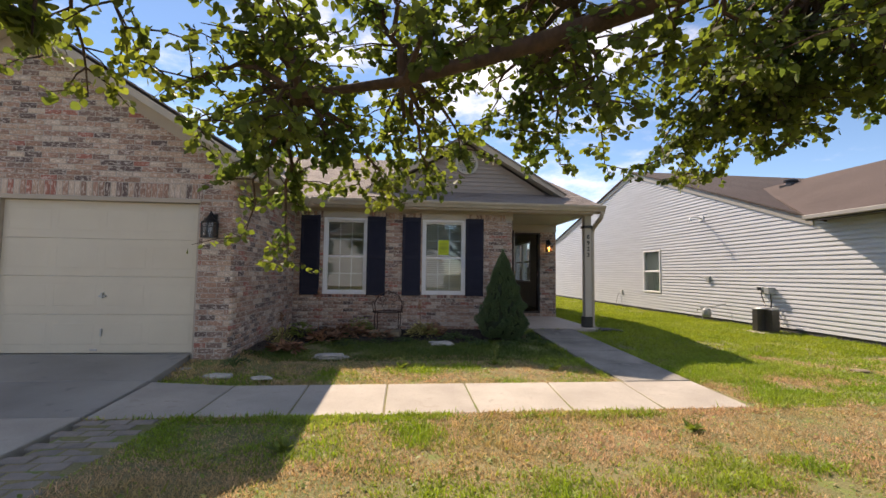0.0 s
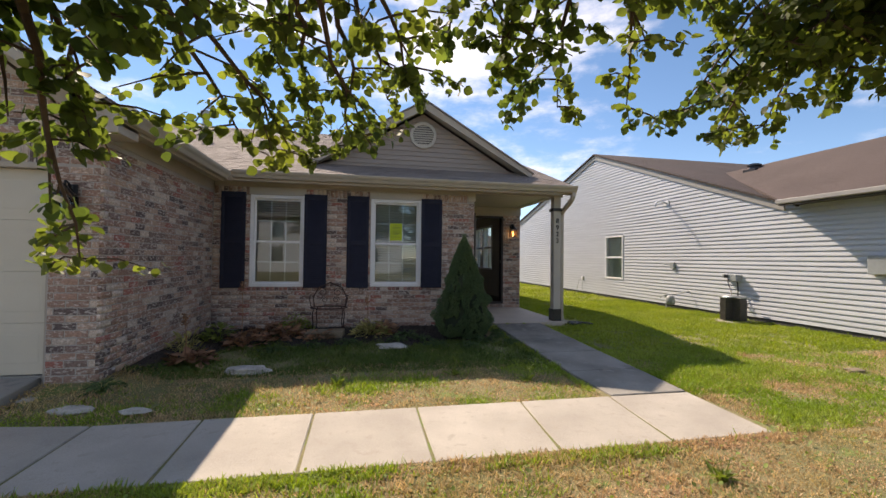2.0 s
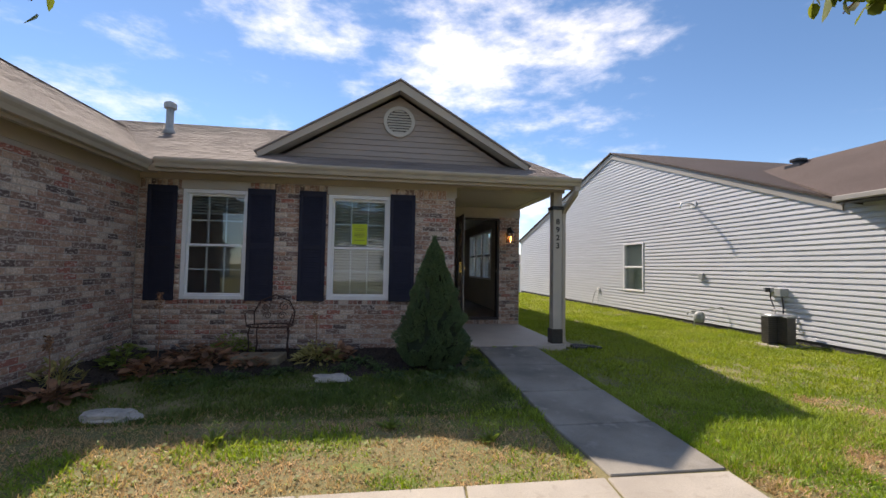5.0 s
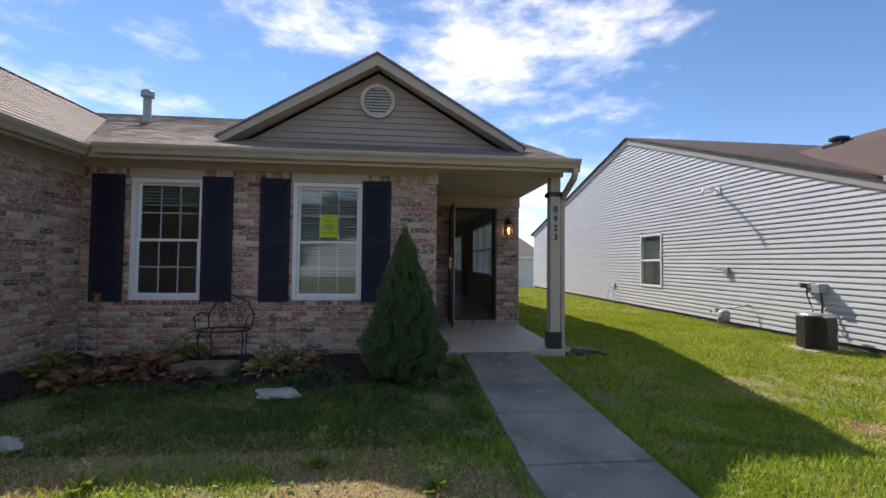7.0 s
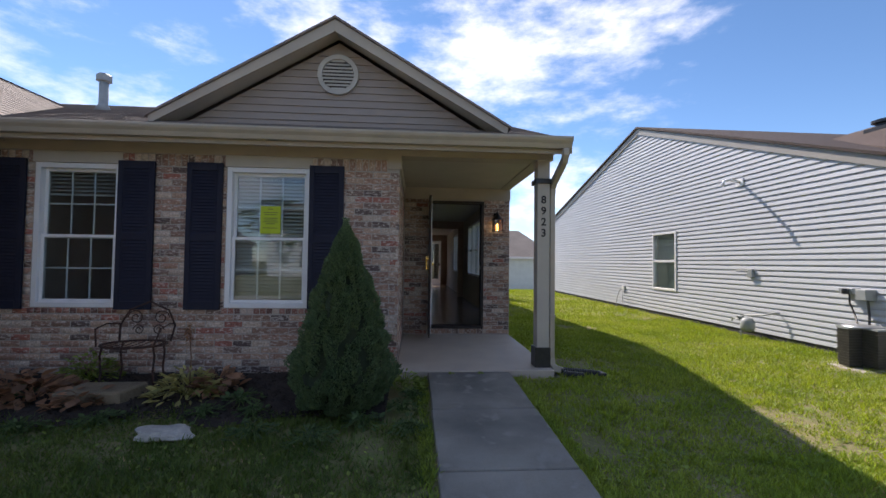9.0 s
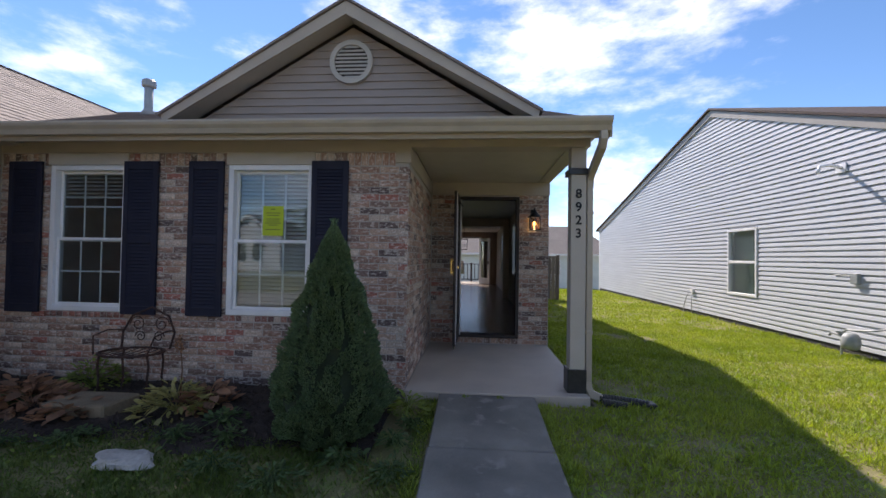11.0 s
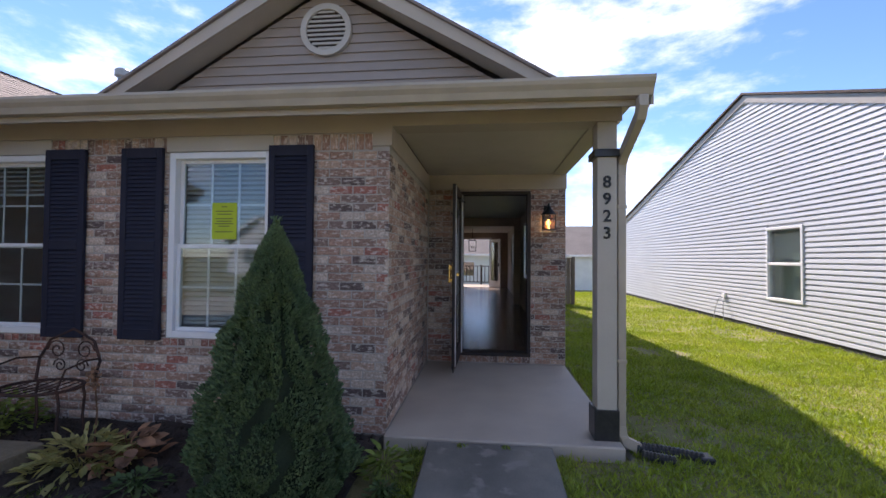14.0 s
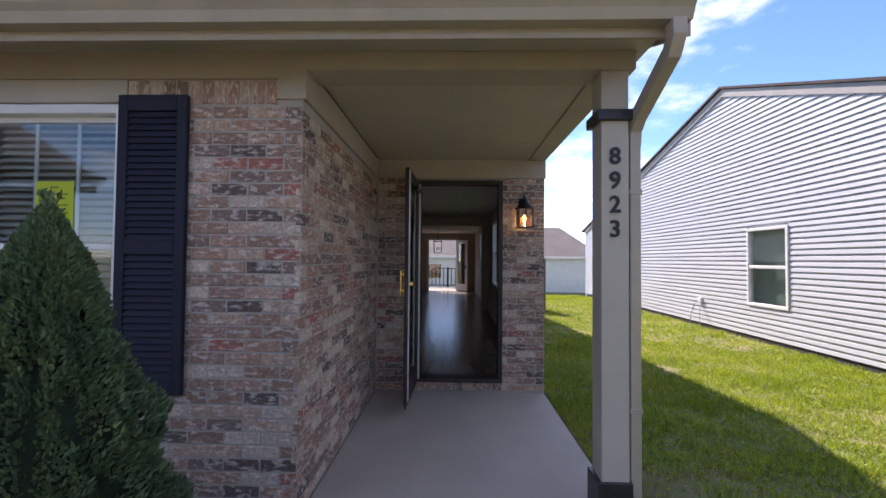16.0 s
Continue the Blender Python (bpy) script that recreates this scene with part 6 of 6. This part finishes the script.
# ---- back yard: deck, fence, far houses ----
deck = thing("deck", (0, 16.5, 0), "weathered wooden deck with a baluster railing", "deck")
for k in range(20):
    part("deck_board", boxes((-3.0, 2.4, 15.2 + 0.14 * k, 15.33 + 0.14 * k, 0.20, 0.235)), M_DECK, deck)
part("rail_top", boxes((-3.0, 2.4, 17.92, 18.02, 1.14, 1.18)), M_DARK, deck)
part("rail_bottom", boxes((-3.0, 2.4, 17.95, 17.99, 0.32, 0.37)), M_DARK, deck)
for k in range(28):
    part("baluster", boxes((-2.9 + 0.19 * k, -2.86 + 0.19 * k, 17.95, 17.99, 0.37, 1.14)), M_DARK, deck)
for k in range(4):
    part("deck_post", boxes((-3.0 + 1.75 * k, -2.9 + 1.75 * k, 17.92, 18.02, -1.0, 1.22)), M_DARK, deck)
fence = thing("side_fence", (2.8, 11, 0), "grey weathered wooden fence beside the house", "fence")
for k in range(13):
    part("fence_board", boxes((1.88 + 0.145 * k, 2.015 + 0.145 * k, 11.0, 11.02, 0.0, 1.60)), M_FENCE, fence)
part("fence_post", boxes((3.66, 3.76, 10.98, 11.08, -0.1, 1.64)), M_FENCE, fence)
part("fence_rail", boxes((1.88, 3.7, 11.025, 11.06, 0.35, 0.43), (1.88, 3.7, 11.025, 11.06, 1.25, 1.33)), M_FENCE, fence)

M_ROOF_GREY = surf("grey_brown_shingle", (0.17, 0.145, 0.13), (0.22, 0.19, 0.17), 0.8, 0.9, 0.8, 120, fine=0.4)
M_PALEGREEN = surf("pale_green_siding", (0.70, 0.73, 0.69), (0.62, 0.65, 0.61), 2, 0.6, 0.05, 60, fine=0.04)


def far_house(x0, x1, y0, y1, zg, eave, ridge, wall_mat, roof_mat, label, hip=True, doors=()):
    h = thing("far_house", ((x0 + x1) / 2, (y0 + y1) / 2, zg), label, "house")
    part("wall", boxes((x0, x1, y0, y1, zg - 0.3, eave)), wall_mat, h)
    o = 0.4
    bm = bmesh.new()
    ym = (y0 + y1) / 2
    ins = (y1 - y0) / 2 if hip is True else float(hip)
    a = [bm.verts.new(p) for p in ((x0 - o, y0 - o, eave - 0.05), (x1 + o, y0 - o, eave - 0.05), (x1 + o, y1 + o, eave - 0.05), (x0 - o, y1 + o, eave - 0.05), (x0 + ins, ym, ridge), (x1 - ins, ym, ridge))]
    for f in ((0, 1, 5, 4), (2, 3, 4, 5), (1, 2, 5), (3, 0, 4), (3, 2, 1, 0)):
        bm.faces.new([a[i] for i in f])
    part("roof", bm, roof_mat, h)
    part("fascia", boxes((x0 - o, x1 + o, y0 - o - 0.02, y0 - o, eave - 0.15, eave), (x1 + o, x1 + o + 0.02, y0 - o, y1 + o, eave - 0.15, eave)), M_WHITE, h)
    for i, (wx, wz, ww, wh, yy) in enumerate(doors):
        wdw = part("window", boxes((wx, wx + ww, yy - 0.03 if yy < ym else yy, yy if yy < ym else yy + 0.03, wz, wz + wh)), M_WHITE, h)
        part("pane", boxes((wx + 0.06, wx + ww - 0.06, yy - 0.045 if yy < ym else yy + 0.03, yy - 0.031 if yy < ym else yy + 0.045, wz + 0.06, wz + wh - 0.06)), M_GLASS_DARK, wdw)
    return h


far_house(-9, 12.0, 30, 38, -0.9, 1.9, 4.45, M_PALEGREEN, M_ROOF_GREY, "pale green-white house with a grey-brown hip roof behind the yards", 2.0, ((6.8, 0.2, 0.9, 1.2, 30), (-1.5, 0.1, 1.4, 1.2, 30), (1.6, 0.0, 1.6, 1.4, 30)))
far_house(16, 34, 32, 41, -0.9, 2.0, 4.6, M_SIDING_WHITE, M_ROOF_BROWN, "white house with a brown roof behind the yards")
far_house(-14, 2, -46, -36, 0.0, 5.2, 7.6, M_SIDING_WHITE, M_ROOF_BROWN, "white two-storey house across the street", False, ((-11, 3.2, 1.2, 1.5, -36), (-7.5, 3.2, 1.2, 1.5, -36), (-4, 3.2, 1.2, 1.5, -36), (-1, 3.2, 1.2, 1.5, -36), (-11, 0.9, 1.2, 1.5, -36), (-1.5, 0.9, 1.2, 1.5, -36)))
far_house(8, 24, -46, -36, 0.0, 2.7, 5.6, M_SIDING_TAN, M_ROOF_BROWN, "tan one-storey house across the street", False, ((10, 0.9, 1.6, 1.4, -36), (16, 0.9, 1.6, 1.4, -36)))

gh = thing("far_house", (-22, -36, 0), "white gable-fronted house across the street", "house")
bm = bmesh.new()
prism(bm, [(-25.2, -36, -0.2), (-18.8, -36, -0.2), (-18.8, -36, 3.2), (-22, -36, 5.4), (-25.2, -36, 3.2)], (0, 0, 0), (0, -9, 0))
part("wall", bm, M_SIDING_WHITE, gh)
for sgn in (-1, 1):
    bm = bmesh.new()
    prism(bm, [(-22, -35.6, 5.45), (-22 + sgn * 3.6, -35.6, 2.98), (-22 + sgn * 3.6, -35.6, 3.13), (-22, -35.6, 5.62)], (0, 0, 0), (0, -9.8, 0))
    part("roof", bm, M_ROOF_BROWN, gh)
    bm = bmesh.new()
    prism(bm, [(-22, -35.55, 5.35), (-22 + sgn * 3.6, -35.55, 2.88), (-22 + sgn * 3.6, -35.55, 3.1), (-22, -35.55, 5.58)], (0, 0, 0), (0, -0.05, 0))
    part("rake_board", bm, M_WHITE, gh)
    part("window", boxes((-22 + sgn * 0.9 - 0.55, -22 + sgn * 0.9 + 0.55, -36.0, -35.95, 0.9, 2.6)), M_GLASS_DARK, gh)

# back door leaf and hanging lantern seen through the house
backdoor = thing("back_door", (0.95, 15.1, 0.3), "white glazed back door standing open", "door")


def on_back_door(bm):
    """Turns a leaf drawn along +x from the hinge into the room."""
    bmesh.ops.transform(bm, matrix=Matrix.Translation((0.95, 15.0, 0)) @ Matrix.Rotation(radians(-55.0), 4, "Z"), verts=bm.verts)
    return bm


part("leaf_frame", on_back_door(boxes((0.0, 0.14, -0.04, 0.0, 0.32, 2.38), (0.66, 0.80, -0.04, 0.0, 0.32, 2.38), (0.14, 0.66, -0.04, 0.0, 0.32, 0.60), (0.14, 0.66, -0.04, 0.0, 2.24, 2.38))), M_WHITE, backdoor)
part("door_glass", on_back_door(boxes((0.14, 0.66, -0.024, -0.016, 0.60, 2.24))), M_GLASS, backdoor).visible_shadow = False
part("door_handle", on_back_door(boxes((0.70, 0.74, -0.075, -0.04, 1.22, 1.36))), M_BLACK, backdoor, bevel=0.004)
tagged(part("back_door_trim", boxes((-0.27, -0.2, 14.96, 15.17, 0.3, 2.47), (0.95, 1.02, 14.96, 15.17, 0.3, 2.47), (-0.2, 0.95, 14.96, 15.17, 2.4, 2.47)), M_WHITE, kind="structure"), "white door trim", "trim")
pend = thing("hanging_lantern", (0.28, 12.2, 2.1), "black cage pendant lantern over the far room", "lamp")
bm = bmesh.new()
tube(bm, [(0.28, 12.2, 2.68), (0.28, 12.2, 2.33)], 0.008, 6)
part("rod", bm, M_BLACK, pend)
bm = bmesh.new()
for sx in (-1, 1):
    for sy in (-1, 1):
        tube(bm, [(0.28, 12.2, 2.33), (0.28 + sx * 0.14, 12.2 + sy * 0.14, 2.22), (0.28 + sx * 0.12, 12.2 + sy * 0.12, 1.82)], 0.010, 5)
for w, zz in ((0.14, 2.22), (0.12, 1.82)):
    tube(bm, [(0.28 - w, 12.2 - w, zz), (0.28 + w, 12.2 - w, zz), (0.28 + w, 12.2 + w, zz), (0.28 - w, 12.2 + w, zz), (0.28 - w, 12.2 - w, zz)], 0.010, 5)
part("cage", bm, M_BLACK, pend)
bm = bmesh.new()
for k in range(3):
    lathe(bm, (0.28 + 0.05 * math.cos(k * 2.1), 12.2 + 0.05 * math.sin(k * 2.1), 1.92), [(0.012, 0), (0.018, 0.05), (0.012, 0.10), (0.003, 0.13)], 8)
part("candle_bulbs", bm, M_WHITE, pend)
for y0, y1 in ((4.2, 5.1), (5.1, 6.0), (6.0, 6.9), (9.3, 10.3), (10.3, 11.3)):
    w = thing("window_side", (1.72, y0, 1.05), "white side window of the front room", "window", "", "structure")
    part("window_frame", boxes((1.70, 1.86, y0, y0 + 0.05, 1.05, 2.40), (1.70, 1.86, y1 - 0.05, y1, 1.05, 2.40), (1.70, 1.86, y0 + 0.05, y1 - 0.05, 1.05, 1.10), (1.70, 1.86, y0 + 0.05, y1 - 0.05, 2.35, 2.40), (1.75, 1.80, y0 + 0.05, y1 - 0.05, 1.70, 1.75)), M_WHITE, w)
    part("pane", boxes((1.775, 1.78, y0 + 0.05, y1 - 0.05, 1.10, 1.70), (1.775, 1.78, y0 + 0.05, y1 - 0.05, 1.75, 2.35)), M_GLASS, w).visible_shadow = False

# ---- turf ----
def near_paving(x, y):
    on_walk = (x > -5.13) & (x < 1.25) & (y > -4.885) & (y < -3.87)
    on_path = (x > 0.34) & (x < 1.31) & (y > -3.9) & (y < -0.14)
    on_porch = (x > -0.03) & (x < 1.90) & (y > -0.18)
    on_drive = (x < -5.1) & (y < -2.9)
    on_pavers = (x < -4.36 + (y + 4.9) * 0.12) & (y < -4.9) & (y > -7.6)
    in_bed = (y > np.interp(x, [p[0] for p in bed_edge], [p[1] for p in bed_edge]) + 0.02 + 0.16 * rng.uniform(0, 1, len(x)) ** 2) & (x < 0.2)
    in_house = (y > -0.02) & (x < 1.9)
    neighbour = (x > 6.98)
    return on_walk | on_path | on_porch | on_drive | on_pavers | in_bed | in_house | neighbour


M_GRASS = surf("grass_blade", (0.19, 0.29, 0.035), (0.30, 0.36, 0.075), 1.1, 0.6, 0.0, 9, fine=0.25, vary=0.35, trans=(0.35, 1.6, 0.495))
M_GRASS_DRY = surf("dry_grass_blade", (0.44, 0.34, 0.16), (0.58, 0.40, 0.26), 1.5, 0.6, 0.0, 9, fine=0.25, vary=0.35, trans=(0.35, 1.5, 0.5))


M_GRASS_LUSH = surf("lush_grass_blade", (0.19, 0.265, 0.03), (0.30, 0.35, 0.06), 1.1, 0.6, 0.0, 9, fine=0.25, vary=0.35, trans=(0.35, 1.6, 0.495))
# darkened copy of the green grass, with the house's shadow in its colour
M_GRASS_SHADE = surf("shaded_grass_blade", (0.085, 0.14, 0.03), (0.15, 0.19, 0.045), 1.1, 0.6, 0.0, 9, fine=0.25, vary=0.35, trans=(0.35, 1.6, 0.495))


def patches(x, y, seed, size):
    """A smooth random field between about -1 and 1."""
    r = np.random.default_rng(seed)
    out = np.zeros_like(x)
    for k in range(9):
        a = r.uniform(0, 2 * math.pi)
        f = (0.7 + 0.5 * k) / size
        out += np.sin((x * math.cos(a) + y * math.sin(a)) * f + r.uniform(0, 6.28) + 1.5 * np.sin(y * f * 0.6 + k)) / (1 + 0.35 * k)
    return out / 2.3


def turf(count, x0, x1, y0, y1, h, w, dry_bias, fresh=None):
    """Grass over a rectangle; dry_bias above 0 gives more straw."""
    x, y = rng.uniform(x0, x1, count), rng.uniform(y0, y1, count)
    ok = ~near_paving(x, y)
    x, y = x[ok], y[ok]
    fine_field = patches(x, y, 3, 0.22)
    field = patches(x, y, 7, 0.75) + 0.55 * fine_field + dry_bias + rng.normal(size=len(x)) * 0.30
    thin = patches(x, y, 12, 0.3) + rng.normal(size=len(x)) * 0.4 < 0.75
    dry = field > 0.25
    for flag, mat, label in ((True, M_GRASS_DRY, "straw-dry mown lawn grass in patches"), (False, fresh or M_GRASS, "short green mown lawn grass")):
        m = (dry == flag) & thin
        X, Y = x[m], y[m]
        c = len(X)
        if not c:
            continue
        hh = h * (0.40 + 0.9 * rng.uniform(0, 1, c) ** 1.6) * (0.85 + 0.45 * np.clip(patches(X, Y, 21, 0.12), -1, 1)) * (0.75 if flag else 1.1)
        a = rng.uniform(0, 2 * math.pi, c)
        lean = rng.normal(size=(c, 2)) * (1.1 if flag else 0.75)
        upv = np.stack([lean[:, 0], lean[:, 1], np.ones(c)], 1)
        upv /= np.linalg.norm(upv, axis=1, keepdims=True)
        s = np.stack([np.cos(a), np.sin(a), np.zeros(c)], 1)
        f = np.cross(upv, s)
        T = np.stack([s * (w * rng.uniform(0.6, 1.5, c))[:, None], f * hh[:, None], upv * hh[:, None]], axis=2)
        P = np.stack([X, Y, ground_z(X, Y) - 0.004], 1)
        V = [(-0.5, 0, 0), (0.5, 0, 0), (0.35, 0.10, 0.55), (-0.35, 0.10, 0.55), (0.0, 0.38, 1.0)]
        tagged(stamped("lawn_grass", V, [(0, 1, 2, 3), (3, 2, 4)], T, P, mat, kind="stuff"), label, "grass")


turf(330000, -5.4, 3.5, -9.0, -4.85, 0.055, 0.0085, 0.98)
turf(11000, -5.1, 1.3, -5.06, -4.87, 0.062, 0.009, 0.25)
turf(5000, 0.25, 0.37, -3.7, -0.2, 0.06, 0.008, -1.2)
turf(6000, 1.29, 1.42, -4.0, -0.2, 0.06, 0.008, -1.0)
turf(85000, -5.2, 3.5, -3.9, -2.4, 0.055, 0.009, 0.72)
# strip within the house's shadow, sown with the darkened grass
turf(135000, -5.2, 1.3, -2.7, 0.0, 0.060, 0.009, -1.3, M_GRASS_SHADE)
turf(100000, 3.4, 7.0, -8.5, -2.5, 0.055, 0.010, 0.15)
turf(70000, 1.3, 3.5, -4.9, -2.0, 0.055, 0.009, -0.1)
turf(230000, 1.3, 7.0, -2.5, 6.0, 0.060, 0.010, -1.9, M_GRASS_LUSH)
turf(90000, 1.9, 7.0, 6.0, 20.0, 0.065, 0.016, -1.9, M_GRASS_LUSH)
# clover and broad weeds scattered in the lawn
n = 11000
x, y = rng.uniform(-5.0, 6.8, n), rng.uniform(-8.5, 3.0, n)
ok = ~near_paving(x, y)
x, y = x[ok], y[ok]
m = len(x)
fw = np.stack([rng.normal(size=m), rng.normal(size=m), rng.uniform(0.1, 1.0, m)], 1)
tagged(stamped("clover", LEAF_V, LEAF_F, turns_of(fw, np.tile([0.0, 0.0, 1.0], (m, 1)), rng.uniform(0.015, 0.038, m)), np.stack([x, y, ground_z(x, y) + 0.015], 1), M_GREEN, kind="stuff"), "small broad-leaved weeds in the lawn", "weeds")

# ---- bricks, floorboards ----
BL, BH, BD, JO = 0.205, 0.0725, 0.034, 0.010


def brick_mesh(seed, material):
    r = random.Random(seed)
    bm = bmesh.new()
    w, h = (BL - JO) / 2, (BH - JO) / 2
    k = 0.004
    j = lambda s: r.uniform(-s, s)
    back = [bm.verts.new((x, 0.0, z)) for x, z in ((-w, -h), (w, -h), (w, h), (-w, h))]
    edge = [bm.verts.new((x + j(0.0015), -BD + k, z + j(0.0015))) for x, z in ((-w, -h), (w, -h), (w, h), (-w, h))]
    front = [bm.verts.new((x * 0.965 + j(0.002), -BD + j(0.001), z * 0.91 + j(0.0015))) for x, z in ((-w, -h), (w, -h), (w, h), (-w, h))]
    for a, b in ((back, edge), (edge, front)):
        for i in range(4):
            bm.faces.new((a[i], a[(i + 1) % 4], b[(i + 1) % 4], b[i]))
    bm.faces.new(front)
    me = bpy.data.meshes.new("brick")
    bm.to_mesh(me)
    bm.free()
    me.materials.append(material)
    return me


BRICK_MESHES = [brick_mesh(k, M_BRICK) for k in range(4)]
RED_MESHES = [brick_mesh(k + 10, M_RED) for k in range(2)]


def lay(parent, origin, along, normal, pieces, near):
    """pieces: (u, z, length, height, red) in the wall's own plane; the 300 nearest to `near` are parts, the rest one mesh."""
    along, normal, origin, near = Vector(along), Vector(normal), Vector(origin), Vector(near)
    placed = []
    for u, z, ln, ht, red in pieces:
        c = origin + along * u + Vector((0, 0, z))
        placed.append(((c - near).length, c, ln, ht, red))
    placed.sort(key=lambda q: q[0])
    rr = random.Random(len(pieces))
    base = Matrix((along, -normal, Vector((0, 0, 1)))).transposed()
    rest = {}
    for i, (d, c, ln, ht, red) in enumerate(placed):
        meshes = RED_MESHES if red else BRICK_MESHES
        which = rr.randrange(len(meshes))
        c = c + normal * (0.0045 + rr.uniform(-0.0015, 0.0015))
        turn = base.to_4x4() @ Matrix.Rotation(rr.uniform(-0.006, 0.006), 4, "Y")
        m = Matrix.Translation(c - normal * (0.0)) @ turn @ Matrix.Diagonal(((ln - JO) / (BL - JO), 1, (ht - JO) / (BH - JO), 1)) @ Matrix.Translation((0, BD - 0.0, 0))
        if i < 300:
            o = new("brick", meshes[which])
            o.parent = parent
            o.matrix_basis = m
        else:
            rest.setdefault((red, which), []).append(m)
    for (red, which), ms in rest.items():
        me = (RED_MESHES if red else BRICK_MESHES)[which]
        V = [tuple(v.co) for v in me.vertices]
        F = [tuple(p.vertices) for p in me.polygons]
        A = np.array([[list(row) for row in m] for m in ms])
        stamped("brickwork", V, F, A[:, :3, :3], A[:, :3, 3], M_RED if red else M_BRICK, parent, kind="stuff")


def courses(u0, u1, z0, z1, holes=(), phase=0.0):
    """Running bond between u0 and u1, left out of the holes (u0, u1, z0, z1)."""
    out = []
    k = 0
    z = z0
    while z + BH <= z1 + 0.02:
        zc = z + BH / 2
        spans = [(u0, u1)]
        for a, b, c, d in holes:
            if c - 0.005 < zc < d + 0.005:
                nxt = []
                for s, e in spans:
                    if a > s:
                        nxt.append((s, min(e, a)))
                    if b < e:
                        nxt.append((max(s, b), e))
                spans = [q for q in nxt if q[1] - q[0] > 0.03]
        for s, e in spans:
            u = math.floor((s - phase) / BL) * BL + phase + (BL / 2 if k % 2 else 0)
            if u > s:
                u -= BL
            while u < e - 0.02:
                a, b = max(u, s), min(u + BL, e)
                if b - a > 0.035:
                    out.append(((a + b) / 2, zc, b - a, BH, False))
                u += BL
        z += BH
        k += 1
    return out


def soldiers(u0, u1, z0, z1, w=0.0725, red=False):
    out = []
    n = max(1, round((u1 - u0) / w))
    for k in range(n):
        out.append((u0 + (k + 0.5) * (u1 - u0) / n, (z0 + z1) / 2, (u1 - u0) / n, z1 - z0, red))
    return out


B0 = 0.115
# front wall: u runs with x
holes = [(W1[0], W1[1], 0.77, 2.60), (W2[0], W2[1], 0.77, 2.60)]
pieces = courses(-4.62, 0.0, B0, 2.435, holes)
for x0, x1 in (W1, W2):
    pieces += soldiers(x0 - 0.03, x1 + 0.03, 0.775, 0.842, 0.0725, True)
for a, b in ((-4.6, W1[0]), (W1[1], W2[0]), (W2[1], -0.14)):
    pieces += soldiers(a, b, 2.44, 2.583)
lay(wall_front, (0, 0, 0), (1, 0, 0), (0, -1, 0), pieces, (-0.2, 0, 1.5))
# porch side wall: u runs with y, faces +x
lay(wall_porch_side, (0, 0, 0), (0, 1, 0), (1, 0, 0), courses(-0.012, 2.27, 0.165, 2.46, phase=BL / 2), (0, 0.4, 1.5))
# porch back wall
pieces = courses(0.012, 0.43, 0.165, 2.47) + courses(1.38, 1.835, 0.165, 2.47) + soldiers(0.43, 1.38, 0.165, 0.255, 0.10)
lay(wall_porch_back, (0, 2.27, 0), (1, 0, 0), (0, -1, 0), pieces, (1.6, 2.27, 1.5))
# garage walls
lay(wall_garage_side, (-4.62, 0, 0), (0, 1, 0), (1, 0, 0), courses(-3.062, -0.012, 0.135, 2.50, phase=BL / 2), (-4.62, -1.6, 1.4))
pieces = courses(-5.075, -4.62, 0.20 - BH, 2.25) + soldiers(-7.6, -5.04, 2.25, 2.45) + courses(-5.04, -4.62, 2.25, 2.45) + courses(-8.6, -7.54, 0.2, 2.45)
z = 2.45
while z < 4.2:
    half = (RZ - 0.28 - z) / ((RZ - 2.72) / 3.05)
    pieces += courses(max(-8.9, -7.35 - half), min(-4.62, -7.35 + half), z, z + BH - 0.01, phase=(BL / 2 if int(z / BH) % 2 else 0))
    z += BH
lay(wall_garage_front, (0, -3.05, 0), (1, 0, 0), (0, -1, 0), pieces, (-5.0, -3.05, 1.6))

# floorboards of the hall
bm = bmesh.new()
box(bm, -0.0625, 0.0625, 0, 1.19, -0.008, 0)
bmesh.ops.bevel(bm, geom=[e for e in bm.edges if e.verts[0].co.z > -0.001 and e.verts[1].co.z > -0.001], offset=0.0015, segments=1, affect="EDGES")
plank = bpy.data.meshes.new("floorboard")
bm.to_mesh(plank)
bm.free()
plank.materials.append(M_FLOORWOOD)
rb = random.Random(9)
for i in range(15):
    x = 1.72 - 0.065 - 0.127 * i
    y = 2.40 - rb.uniform(0, 1.1)
    while y < 15.0:
        s0, s1 = max(y, 2.42), min(y + 1.2, 14.99)
        if s1 - s0 > 0.1:
            o = new("floorboard", plank)
            o.parent = floor_in
            o.matrix_basis = Matrix.Translation((x, s0, FLOOR)) @ Matrix.Diagonal((1, (s1 - s0 - 0.003) / 1.19, 1, 1))
        y += 1.2
